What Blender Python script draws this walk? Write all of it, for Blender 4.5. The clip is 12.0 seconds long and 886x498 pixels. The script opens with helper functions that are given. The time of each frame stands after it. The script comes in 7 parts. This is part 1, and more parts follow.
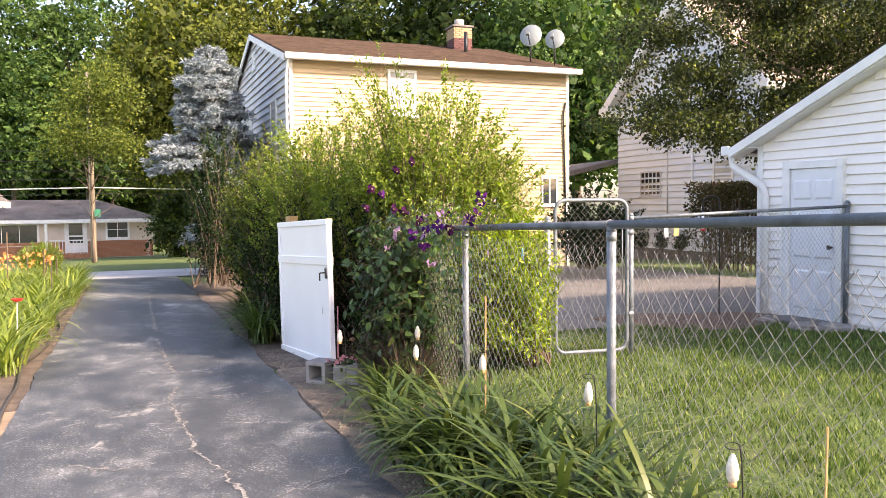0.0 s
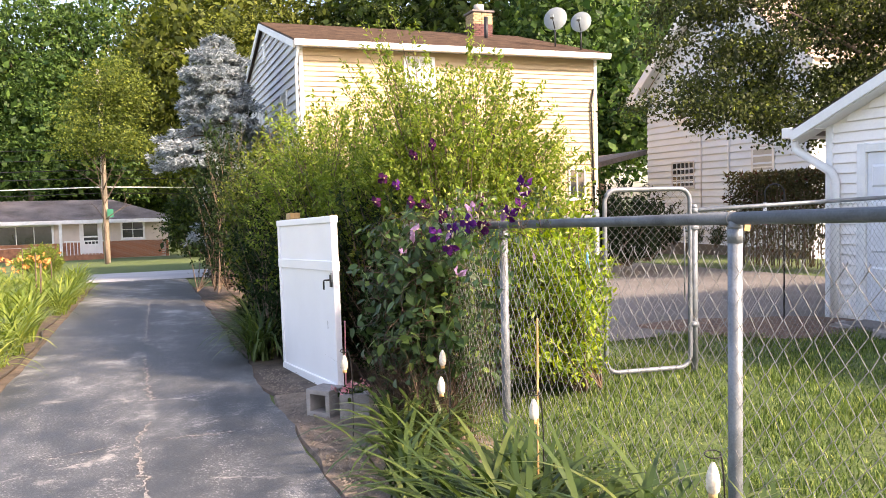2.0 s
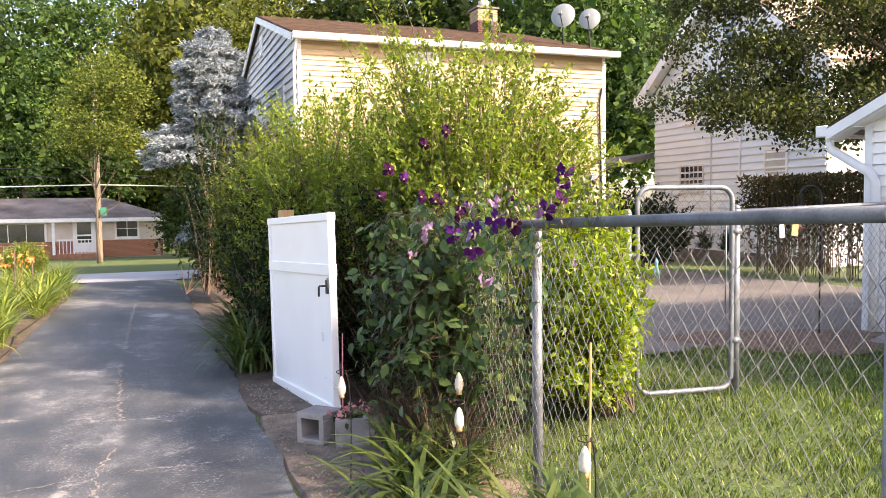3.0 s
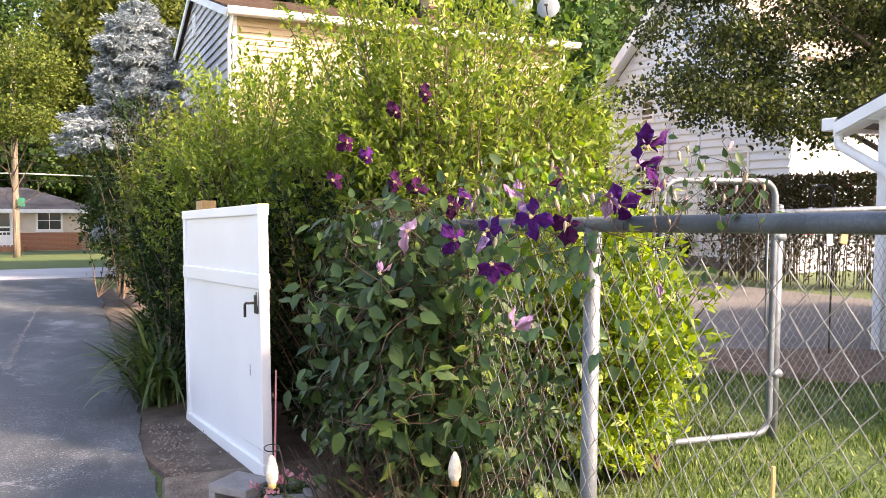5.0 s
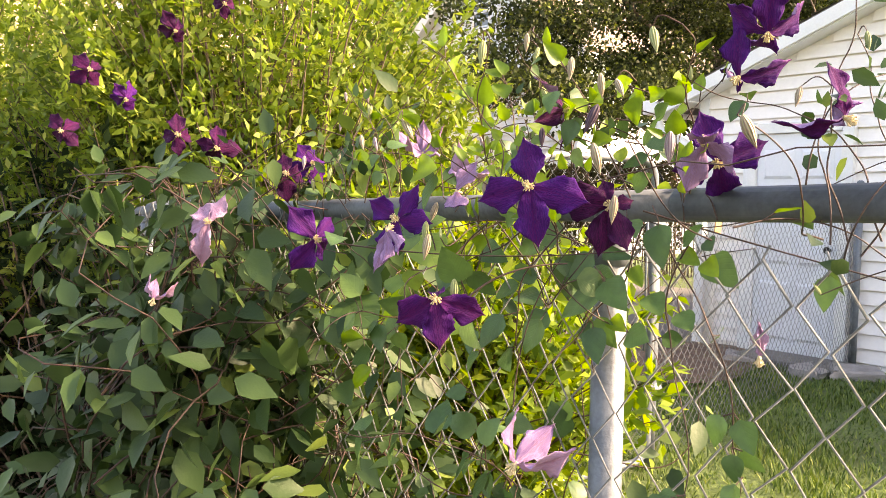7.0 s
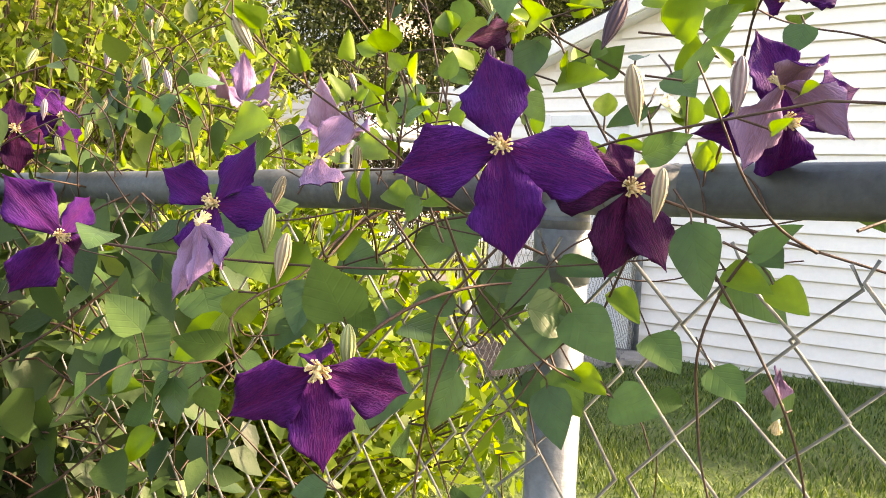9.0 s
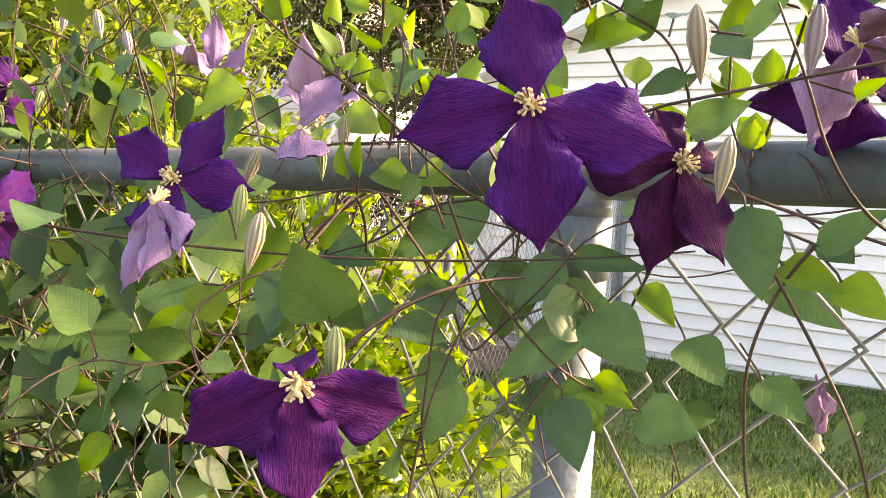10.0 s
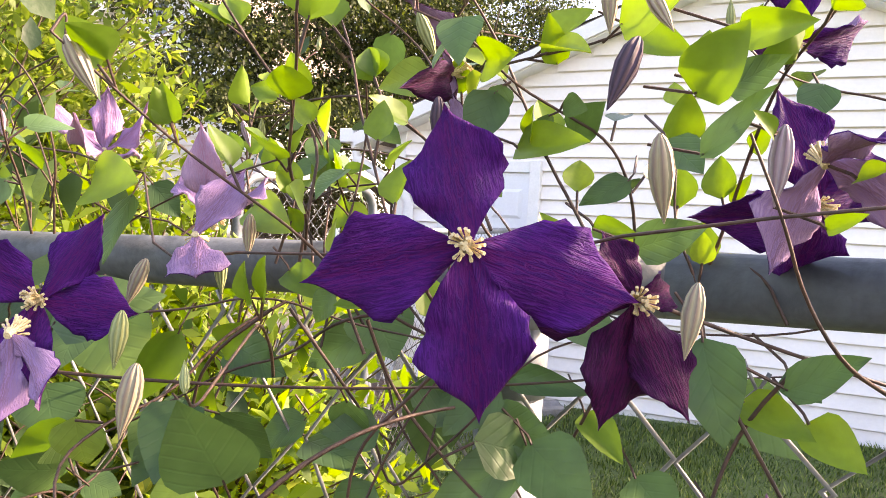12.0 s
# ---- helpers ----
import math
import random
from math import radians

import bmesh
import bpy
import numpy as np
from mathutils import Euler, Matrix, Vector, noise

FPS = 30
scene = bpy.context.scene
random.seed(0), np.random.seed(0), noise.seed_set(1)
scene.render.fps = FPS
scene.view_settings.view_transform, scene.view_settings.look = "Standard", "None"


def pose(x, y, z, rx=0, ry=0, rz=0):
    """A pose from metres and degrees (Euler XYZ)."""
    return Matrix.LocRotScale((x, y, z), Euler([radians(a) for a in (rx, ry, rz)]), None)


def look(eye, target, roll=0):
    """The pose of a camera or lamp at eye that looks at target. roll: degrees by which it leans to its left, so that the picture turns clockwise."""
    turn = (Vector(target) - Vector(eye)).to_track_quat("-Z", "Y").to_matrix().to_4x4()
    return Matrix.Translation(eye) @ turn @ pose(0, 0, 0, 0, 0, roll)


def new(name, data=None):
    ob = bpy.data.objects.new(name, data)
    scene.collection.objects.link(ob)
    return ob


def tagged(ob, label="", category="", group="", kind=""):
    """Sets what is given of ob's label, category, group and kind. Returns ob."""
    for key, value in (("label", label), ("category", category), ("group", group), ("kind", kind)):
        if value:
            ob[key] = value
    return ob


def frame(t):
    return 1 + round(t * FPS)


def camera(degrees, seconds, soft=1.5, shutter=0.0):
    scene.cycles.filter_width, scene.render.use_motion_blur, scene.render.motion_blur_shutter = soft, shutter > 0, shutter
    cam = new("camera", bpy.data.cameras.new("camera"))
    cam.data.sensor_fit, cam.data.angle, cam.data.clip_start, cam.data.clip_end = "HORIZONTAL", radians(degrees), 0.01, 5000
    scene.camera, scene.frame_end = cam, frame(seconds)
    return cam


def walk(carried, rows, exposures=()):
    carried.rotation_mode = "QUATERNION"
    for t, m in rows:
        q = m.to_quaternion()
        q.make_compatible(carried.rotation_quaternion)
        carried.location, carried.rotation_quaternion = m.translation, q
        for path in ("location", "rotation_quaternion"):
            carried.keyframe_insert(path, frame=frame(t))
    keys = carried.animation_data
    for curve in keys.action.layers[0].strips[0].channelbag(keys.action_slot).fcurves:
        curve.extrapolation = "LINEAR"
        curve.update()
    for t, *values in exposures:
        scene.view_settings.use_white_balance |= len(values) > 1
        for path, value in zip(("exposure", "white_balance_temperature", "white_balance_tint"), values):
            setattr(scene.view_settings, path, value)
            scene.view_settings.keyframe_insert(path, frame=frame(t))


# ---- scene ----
cam = camera(58.1, 12.0, soft=0.8)
METRES, EYE, TILT, LEAN, TURN = 5.2, 1.44, 0.0, -0.9, 0.0
ROWS = [
    (0.0, 0.0, 0.0, 0.0, -0.09, -3.17, 1.54),
    (0.5, 0.0111, 0.0466, -0.0012, -0.24, -3.46, 1.76),
    (1.0, -0.0076, 0.0974, -0.0052, 0.4, -3.53, 2.07),
    (1.5, -0.013, 0.1619, -0.0084, 0.91, -3.5, 2.32),
    (2.0, -0.0123, 0.2356, -0.0049, 1.25, -3.41, 2.26),
    (2.5, -0.0271, 0.3061, -0.0095, 1.38, -3.25, 1.85),
    (4.5, -0.0442, 0.5781, -0.0155, -1.25, -3.19, 0.53),
    (5.0, -0.0694, 0.6343, -0.0182, -3.14, -3.42, 0.52),
    (5.5, -0.0777, 0.6884, -0.0231, -5.07, -3.7, 0.51),
    (6.0, -0.0737, 0.7509, -0.0223, -8.08, -3.95, 0.42),
    (6.5, -0.0846, 0.8074, -0.0245, -12.85, -4.12, 0.34),
    (7.0, -0.0749, 0.8619, -0.0263, -18.68, -4.29, 0.12),
    (7.5, -0.0679, 0.9024, -0.0254, -24.86, -4.38, -0.17),
    (9.5, -0.0554, 0.9494, -0.031, -35.11, -5.28, -2.07),
    (10.0, -0.0516, 0.9588, -0.0318, -35.69, -5.39, -2.46),
    (10.5, -0.0493, 0.9653, -0.0316, -36.8, -4.97, -2.74),
    (11.0, -0.0479, 0.9671, -0.0273, -38.5, -3.98, -2.98),
    (11.5, -0.0467, 0.9684, -0.0222, -40.32, -2.91, -2.92),
    (12.0, -0.0447, 0.969, -0.0242, -41.52, -1.86, -2.68),
]
walk(cam, [(t, pose(0, 0, EYE, TILT, LEAN, TURN) @ pose(METRES * x, METRES * y, METRES * z, 90 + pitch, roll, yaw)) for t, x, y, z, yaw, pitch, roll in ROWS],
     exposures=[(0.0, 2.5, 7500, 24), (5.0, 2.66, 7500, 25), (7.0, 2.92, 8900, 24), (9.5, 3.0, 9200, 20), (12.0, 2.97, 8000, 29)])

# ---- world, sun, exposure ----
SUN_DIR = Vector((0.80, -0.44, 0.60)).normalized()   # towards the sun
world = bpy.data.worlds.new("sky")
world.use_nodes = True
scene.world = world
wn = world.node_tree
sky = wn.nodes.new("ShaderNodeTexSky")
sky.sky_type = "NISHITA"
sky.sun_disc = False
sky.sun_elevation = math.asin(SUN_DIR.z)
sky.sun_rotation = math.atan2(SUN_DIR.x, SUN_DIR.y)
sky.dust_density = 2.0
wn.links.new(sky.outputs[0], wn.nodes["Background"].inputs[0])
wn.nodes["Background"].inputs[1].default_value = 0.106
sun = new("sun", bpy.data.lights.new("sun", "SUN"))
sun.data.energy, sun.data.angle, sun.data.color = 2.1, radians(5.0), (1.0, 0.88, 0.70)
sun.matrix_world = look(SUN_DIR * 30, (0, 0, 0))

# ---- plan: u runs down the driveway, v to its right ----
UX, UY = -0.368, 0.930


def uv(u, v, z=0.0):
    return Vector((UX * u + UY * v, UY * u - UX * v, z))


def to_uv(x, y):
    return UX * x + UY * y, UY * x - UX * y


def drop(u):
    return -0.02 * min(max(u - 4, 0), 16) - 0.038 * min(max(u - 20, 0), 45)


def ground_z(x, y):
    return drop(to_uv(x, y)[0])


GRID = math.degrees(math.atan2(-UX, UY))   # turn of the plan about z

# ---- materials ----


def nodes_of(mat):
    mat.use_nodes = True
    nt = mat.node_tree
    return nt, nt.nodes, nt.links, nt.nodes["Principled BSDF"]


def mk(name, base, rough=0.6, metal=0.0, var=0.12, scale=6.0, fine=60.0, bump=0.15, dark=None, spec=0.5, stretch=(1, 1, 1)):
    """A surface with variation at two scales, a fine relief, and a random tone for each object and island."""
    m = bpy.data.materials.new(name)
    nt, nd, lk, b = nodes_of(m)
    tc = nd.new("ShaderNodeTexCoord")
    mp = nd.new("ShaderNodeMapping")
    mp.inputs["Scale"].default_value = stretch
    lk.new(tc.outputs["Object"], mp.inputs[0])
    n1, n2 = nd.new("ShaderNodeTexNoise"), nd.new("ShaderNodeTexNoise")
    n1.inputs["Scale"].default_value, n2.inputs["Scale"].default_value = scale, fine
    n1.inputs["Detail"].default_value, n2.inputs["Detail"].default_value = 5, 4
    lk.new(mp.outputs[0], n1.inputs[0]), lk.new(mp.outputs[0], n2.inputs[0])
    mix = nd.new("ShaderNodeMix")
    mix.data_type = "RGBA"
    d = dark or tuple(c * (1 - 2.2 * var) for c in base)
    mix.inputs["A"].default_value, mix.inputs["B"].default_value = (*d, 1), (*[min(1, c * (1 + var)) for c in base], 1)
    add = nd.new("ShaderNodeMath")
    add.operation = "MULTIPLY_ADD"
    add.inputs[1].default_value, add.inputs[2].default_value = 0.35, 0.0
    lk.new(n2.outputs[0], add.inputs[0])
    ad2 = nd.new("ShaderNodeMath")
    ad2.operation = "MULTIPLY_ADD"
    ad2.inputs[1].default_value = 0.75
    lk.new(n1.outputs[0], ad2.inputs[0]), lk.new(add.outputs[0], ad2.inputs[2])
    ramp = nd.new("ShaderNodeMapRange")
    ramp.inputs[1].default_value, ramp.inputs[2].default_value = 0.35, 0.75
    lk.new(ad2.outputs[0], ramp.inputs[0])
    lk.new(ramp.outputs[0], mix.inputs["Factor"])
    lk.new(mix.outputs["Result"], b.inputs["Base Color"])
    b.inputs["Roughness"].default_value, b.inputs["Metallic"].default_value = rough, metal
    b.inputs["Specular IOR Level"].default_value = spec
    if bump:
        bp = nd.new("ShaderNodeBump")
        bp.inputs["Strength"].default_value, bp.inputs["Distance"].default_value = bump, 0.01
        lk.new(n2.outputs[0], bp.inputs["Height"]), lk.new(bp.outputs[0], b.inputs["Normal"])
    return m


def leafy(name, c1, c2, c3=None, rough=0.5, through_light=0.35, spec=0.22, vein=0.0):
    """Leaves: a tone for each leaf between two or three colours, and light passing through the blade."""
    m = bpy.data.materials.new(name)
    nt, nd, lk, b = nodes_of(m)
    oi, ge = nd.new("ShaderNodeObjectInfo"), nd.new("ShaderNodeNewGeometry")
    add, fr = nd.new("ShaderNodeMath"), nd.new("ShaderNodeMath")
    fr.operation = "FRACT"
    lk.new(oi.outputs["Random"], add.inputs[0]), lk.new(ge.outputs["Random Per Island"], add.inputs[1])
    lk.new(add.outputs[0], fr.inputs[0])
    rp = nd.new("ShaderNodeValToRGB")
    rp.color_ramp.elements[0].color, rp.color_ramp.elements[1].color = (*c1, 1), (*c2, 1)
    if c3:
        e = rp.color_ramp.elements.new(0.88)
        e.color = (*c2, 1)
        rp.color_ramp.elements[-1].color = (*c3, 1)
    lk.new(fr.outputs[0], rp.inputs[0])
    tc, ns = nd.new("ShaderNodeTexCoord"), nd.new("ShaderNodeTexNoise")
    ns.inputs["Scale"].default_value, ns.inputs["Detail"].default_value = 3.0, 3
    lk.new(tc.outputs["Object"], ns.inputs[0])
    hs = nd.new("ShaderNodeHueSaturation")
    mr = nd.new("ShaderNodeMapRange")
    mr.inputs[3].default_value, mr.inputs[4].default_value = 0.6, 1.4
    lk.new(ns.outputs[0], mr.inputs[0]), lk.new(mr.outputs[0], hs.inputs["Value"])
    lk.new(rp.outputs[0], hs.inputs["Color"])
    lk.new(hs.outputs[0], b.inputs["Base Color"])
    b.inputs["Roughness"].default_value, b.inputs["Specular IOR Level"].default_value = rough, spec
    tr, mx = nd.new("ShaderNodeBsdfTranslucent"), nd.new("ShaderNodeMixShader")
    h2 = nd.new("ShaderNodeHueSaturation")
    h2.inputs["Saturation"].default_value, h2.inputs["Value"].default_value = 1.15, 1.5
    lk.new(hs.outputs[0], h2.inputs["Color"]), lk.new(h2.outputs[0], tr.inputs[0])
    mx.inputs[0].default_value = through_light
    lk.new(b.outputs[0], mx.inputs[1]), lk.new(tr.outputs[0], mx.inputs[2])
    lk.new(mx.outputs[0], nd["Material Output"].inputs[0])
    if vein:
        n2, bp = nd.new("ShaderNodeTexNoise"), nd.new("ShaderNodeBump")
        n2.inputs["Scale"].default_value = 180
        lk.new(tc.outputs["Object"], n2.inputs[0])
        bp.inputs["Strength"].default_value, bp.inputs["Distance"].default_value = vein, 0.003
        lk.new(n2.outputs[0], bp.inputs["Height"]), lk.new(bp.outputs[0], b.inputs["Normal"])
    return m


M_GALV = mk("galvanised_steel", (0.165, 0.19, 0.215), 0.5, 0.3, 0.22, 14, 160, 0.1)
# pipe steel darkened for the top rail: its shaded side is in the colour
M_RAIL = mk("shade_toned_pipe", (0.100, 0.118, 0.135), 0.55, 0.2, 0.25, 10, 140, 0.1)
M_WIRE = mk("galvanised_wire", (0.23, 0.24, 0.245), 0.5, 0.5, 0.2, 20, 200, 0.05)
M_SIDE_CREAM = mk("cream_vinyl_siding", (0.46, 0.35, 0.205), 0.55, 0, 0.06, 0.6, 30, 0.05)
# grey puts the cream house gable's shade into colour; also white house trim
M_SIDE_GREY = mk("grey_siding_shade_and_trim", (0.56, 0.56, 0.57), 0.6, 0, 0.08, 0.8, 30, 0.05)
M_SIDE_WHITE = mk("white_vinyl_siding", (0.88, 0.83, 0.79), 0.5, 0, 0.04, 1.2, 30, 0.05)
M_SIDE_COOL = mk("white_painted_siding", (0.68, 0.745, 0.81), 0.55, 0, 0.04, 1.2, 30, 0.05)
M_DRY = mk("dry_brown_grass", (0.11, 0.075, 0.05), 0.85, 0, 0.3, 30, 120, 0.2)
M_TRIM = mk("white_painted_trim", (0.78, 0.78, 0.77), 0.5, 0, 0.06, 4, 60, 0.1)
M_VINYL = mk("white_vinyl_panel", (0.83, 0.83, 0.84), 0.35, 0, 0.02, 3, 80, 0.02)
M_SHINGLE = mk("brown_roof_shingle", (0.085, 0.056, 0.042), 0.9, 0, 0.25, 3, 40, 0.5)
M_SHINGLE_GREY = mk("weathered_grey_shingle", (0.21, 0.18, 0.16), 0.9, 0, 0.3, 0.7, 12, 0.4)
M_SHINGLE_TAN = mk("tan_roof_shingle", (0.34, 0.27, 0.21), 0.9, 0, 0.2, 1.5, 14, 0.4)
M_BRICK = mk("red_brown_brick", (0.34, 0.15, 0.085), 0.85, 0, 0.25, 5, 50, 0.4)
M_BRICK_DK = mk("chimney_brick", (0.13, 0.055, 0.05), 0.85, 0, 0.25, 8, 60, 0.4)
M_BRICK_PALE = mk("pale_yellow_brick", (0.42, 0.30, 0.17), 0.85, 0, 0.25, 8, 60, 0.4)
M_MORTAR = mk("mortar", (0.40, 0.37, 0.33), 0.9, 0, 0.1, 8, 80, 0.3)
M_CONCRETE = mk("weathered_concrete", (0.155, 0.142, 0.132), 0.9, 0, 0.14, 1.2, 30, 0.3)
M_BLOCK = mk("cinder_block", (0.30, 0.28, 0.265), 0.95, 0, 0.15, 10, 120, 0.7)
M_ROAD = mk("pale_road_concrete", (0.42, 0.41, 0.40), 0.9, 0, 0.1, 0.6, 20, 0.2)
M_SOIL = mk("dark_garden_soil", (0.12, 0.09, 0.066), 0.95, 0, 0.3, 6, 70, 0.8)
M_MULCH = mk("brown_mulch", (0.16, 0.10, 0.07), 0.95, 0, 0.3, 12, 90, 0.9)
M_BARK = mk("brown_grey_bark", (0.14, 0.105, 0.08), 0.9, 0, 0.3, 6, 60, 0.7, stretch=(1, 1, 0.25))
M_POLE = mk("weathered_pole_wood", (0.46, 0.38, 0.30), 0.85, 0, 0.25, 3, 40, 0.4, stretch=(4, 4, 0.3))
M_BLACK = mk("black_metal", (0.02, 0.02, 0.022), 0.45, 0.3, 0.2, 20, 90, 0.1)
M_GLASS_DK = mk("dark_window_glass", (0.035, 0.04, 0.045), 0.08, 0, 0.2, 1, 5, 0, spec=0.9)
M_BLIND = mk("pale_window_blind", (0.48, 0.47, 0.43), 0.5, 0, 0.1, 2, 30, 0.1)
M_TAN_WOOD = mk("raw_yellow_wood", (0.50, 0.31, 0.13), 0.7, 0, 0.2, 9, 60, 0.2, stretch=(6, 6, 0.6))
M_DISH = mk("pale_grey_dish", (0.20, 0.23, 0.23), 0.45, 0.1, 0.08, 3, 40, 0.05)
M_GREEN_SIGN = mk("green_sign_paint", (0.02, 0.20, 0.12), 0.5, 0, 0.1, 4, 40, 0.05)
M_STEM = mk("reddish_vine_stem", (0.062, 0.030, 0.020), 0.6, 0, 0.3, 40, 200, 0.2)
M_TWIG = mk("brown_twig", (0.13, 0.09, 0.06), 0.85, 0, 0.3, 20, 120, 0.3)
M_RED = mk("red_plastic", (0.55, 0.03, 0.02), 0.4, 0, 0.1, 9, 60, 0.05)
M_ORANGE = mk("orange_petal", (0.75, 0.30, 0.08), 0.6, 0, 0.15, 9, 60, 0.05)
M_PINK = mk("pink_plastic_rod", (0.75, 0.30, 0.32), 0.5, 0, 0.1, 9, 60, 0.05)

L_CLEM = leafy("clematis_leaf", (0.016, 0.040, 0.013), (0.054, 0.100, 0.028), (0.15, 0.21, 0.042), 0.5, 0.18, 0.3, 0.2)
L_BUSH = leafy("privet_leaf", (0.075, 0.125, 0.024), (0.215, 0.285, 0.050), (0.42, 0.44, 0.115), 0.5, 0.42)
# hedge leaves with the shade put into their darker tones
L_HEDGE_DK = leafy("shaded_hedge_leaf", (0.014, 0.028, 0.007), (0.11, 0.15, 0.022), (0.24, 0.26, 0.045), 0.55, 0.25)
L_EUON = leafy("bright_euonymus_leaf", (0.058, 0.115, 0.017), (0.22, 0.30, 0.036), (0.38, 0.44, 0.06), 0.45, 0.36)
# evergreens, and the added leaf masses that stand in for shade
L_DARK = leafy("dark_evergreen_and_shade_leaf", (0.008, 0.018, 0.007), (0.022, 0.042, 0.013), None, 0.85, 0.08, 0.08)
L_TREE = leafy("tree_leaf", (0.009, 0.021, 0.006), (0.060, 0.100, 0.020), (0.135, 0.165, 0.030), 0.55, 0.24)
L_TREE_B = leafy("bright_tree_leaf", (0.013, 0.042, 0.012), (0.085, 0.155, 0.036), (0.14, 0.215, 0.05), 0.55, 0.26)
L_TREE_Y = leafy("yellow_green_tree_leaf", (0.020, 0.034, 0.008), (0.125, 0.155, 0.026), (0.21, 0.225, 0.04), 0.6, 0.26)
L_TREE_YL = leafy("young_tree_leaf", (0.032, 0.055, 0.012), (0.135, 0.175, 0.030), (0.24, 0.265, 0.05), 0.6, 0.3)
L_MAPLE = leafy("bronze_green_leaf", (0.012, 0.020, 0.008), (0.060, 0.080, 0.022), (0.17, 0.21, 0.036), 0.5, 0.3)
L_SPRUCE = leafy("blue_spruce_needles", (0.11, 0.145, 0.16), (0.40, 0.46, 0.49), None, 0.75, 0.08, 0.15)
L_LILY = leafy("daylily_blade", (0.030, 0.058, 0.015), (0.074, 0.112, 0.026), (0.16, 0.19, 0.05), 0.38, 0.22, 0.3)
# brighter copy of the daylily blade, with sunlight mixed into the colour
L_LILY_Y = leafy("sunlight_toned_daylily_blade", (0.085, 0.140, 0.028), (0.22, 0.275, 0.050), (0.34, 0.37, 0.08), 0.45, 0.35)
L_GRASS = leafy("lawn_grass_blade", (0.030, 0.066, 0.016), (0.130, 0.190, 0.042), (0.27, 0.30, 0.085), 0.55, 0.25)
L_HEDGE = leafy("clipped_hedge_leaf", (0.040, 0.040, 0.016), (0.072, 0.068, 0.024), (0.088, 0.024, 0.024), 0.6, 0.2)

# ---- mesh helpers ----


def mesh_of(name, verts, faces, mat):
    me = bpy.data.meshes.new(name)
    me.from_pydata([tuple(v) for v in verts], [], [tuple(f) for f in faces])
    me.materials.append(mat)
    me.update()
    return me


def quick_mesh(name, verts, faces, mat, smooth=False):
    """verts (n, 3) and faces (m, k) as arrays: quick for very many faces."""
    verts, faces = np.asarray(verts, np.float32), np.asarray(faces, np.int32)
    me = bpy.data.meshes.new(name)
    m, k = faces.shape
    me.vertices.add(len(verts))
    me.vertices.foreach_set("co", verts.ravel())
    me.loops.add(m * k)
    me.loops.foreach_set("vertex_index", faces.ravel())
    me.polygons.add(m)
    me.polygons.foreach_set("loop_start", np.arange(0, m * k, k, dtype=np.int32))
    if smooth:
        me.polygons.foreach_set("use_smooth", np.ones(m, bool))
    me.materials.append(mat)
    me.update(calc_edges=True)
    return me


def put(name, me, parent=None, label="", m=None):
    ob = new(name, me)
    if m is not None:
        ob.matrix_basis = m
    if parent is not None:
        ob.parent = parent
    if label:
        ob["label"] = label
    return ob


def part(name, bm, mat, parent=None, label="", m=None, smooth=False):
    me = bpy.data.meshes.new(name)
    bm.to_mesh(me)
    bm.free()
    me.materials.append(mat)
    if smooth:
        me.polygons.foreach_set("use_smooth", np.ones(len(me.polygons), bool))
    return put(name, me, parent, label, m)


def thing(name, label, category, group="", kind="", m=None):
    ob = new(name)
    ob.empty_display_size = 0.1
    if m is not None:
        ob.matrix_basis = m
    return tagged(ob, label, category, group, kind)


def box_bm(x0, y0, z0, x1, y1, z1, bevel=0.0, bm=None):
    own = bmesh.new()
    vs = [own.verts.new(p) for p in ((x0, y0, z0), (x1, y0, z0), (x1, y1, z0), (x0, y1, z0), (x0, y0, z1), (x1, y0, z1), (x1, y1, z1), (x0, y1, z1))]
    for f in ((0, 3, 2, 1), (4, 5, 6, 7), (0, 1, 5, 4), (1, 2, 6, 5), (2, 3, 7, 6), (3, 0, 4, 7)):
        own.faces.new([vs[i] for i in f])
    if bevel:
        bmesh.ops.bevel(own, geom=list(own.edges), offset=bevel, segments=2, affect="EDGES", profile=0.5)
    if bm is None:
        return own
    me = bpy.data.meshes.new("joined")
    own.to_mesh(me)
    own.free()
    bm.from_mesh(me)
    bpy.data.meshes.remove(me)
    return bm


def tube(points, radii, sides=8, caps=True):
    """Vertices and quads of a tube along points."""
    pts = [Vector(p) for p in points]
    rad = [radii] * len(pts) if isinstance(radii, (int, float)) else list(radii)
    vs, fs = [], []
    ref = Vector((0.31, 0.17, 0.93)).normalized()
    for i, p in enumerate(pts):
        d = (pts[min(i + 1, len(pts) - 1)] - pts[max(i - 1, 0)]).normalized()
        a = d.cross(ref)
        if a.length < 1e-3:
            a = d.cross(Vector((1, 0, 0)))
        a.normalize()
        b = d.cross(a)
        for k in range(sides):
            t = 2 * math.pi * k / sides
            vs.append(p + (a * math.cos(t) + b * math.sin(t)) * rad[i])
    for i in range(len(pts) - 1):
        for k in range(sides):
            k2 = (k + 1) % sides
            fs.append((i * sides + k, i * sides + k2, (i + 1) * sides + k2, (i + 1) * sides + k))
    if caps:
        for base, order in ((0, -1), ((len(pts) - 1) * sides, 1)):
            fs.append(tuple((base + k) for k in range(sides))[::order])
    return vs, fs


def joined(pieces):
    vs, fs = [], []
    for v, f in pieces:
        o = len(vs)
        vs += [tuple(p) for p in v]
        fs += [tuple(i + o for i in q) for q in f]
    return vs, fs


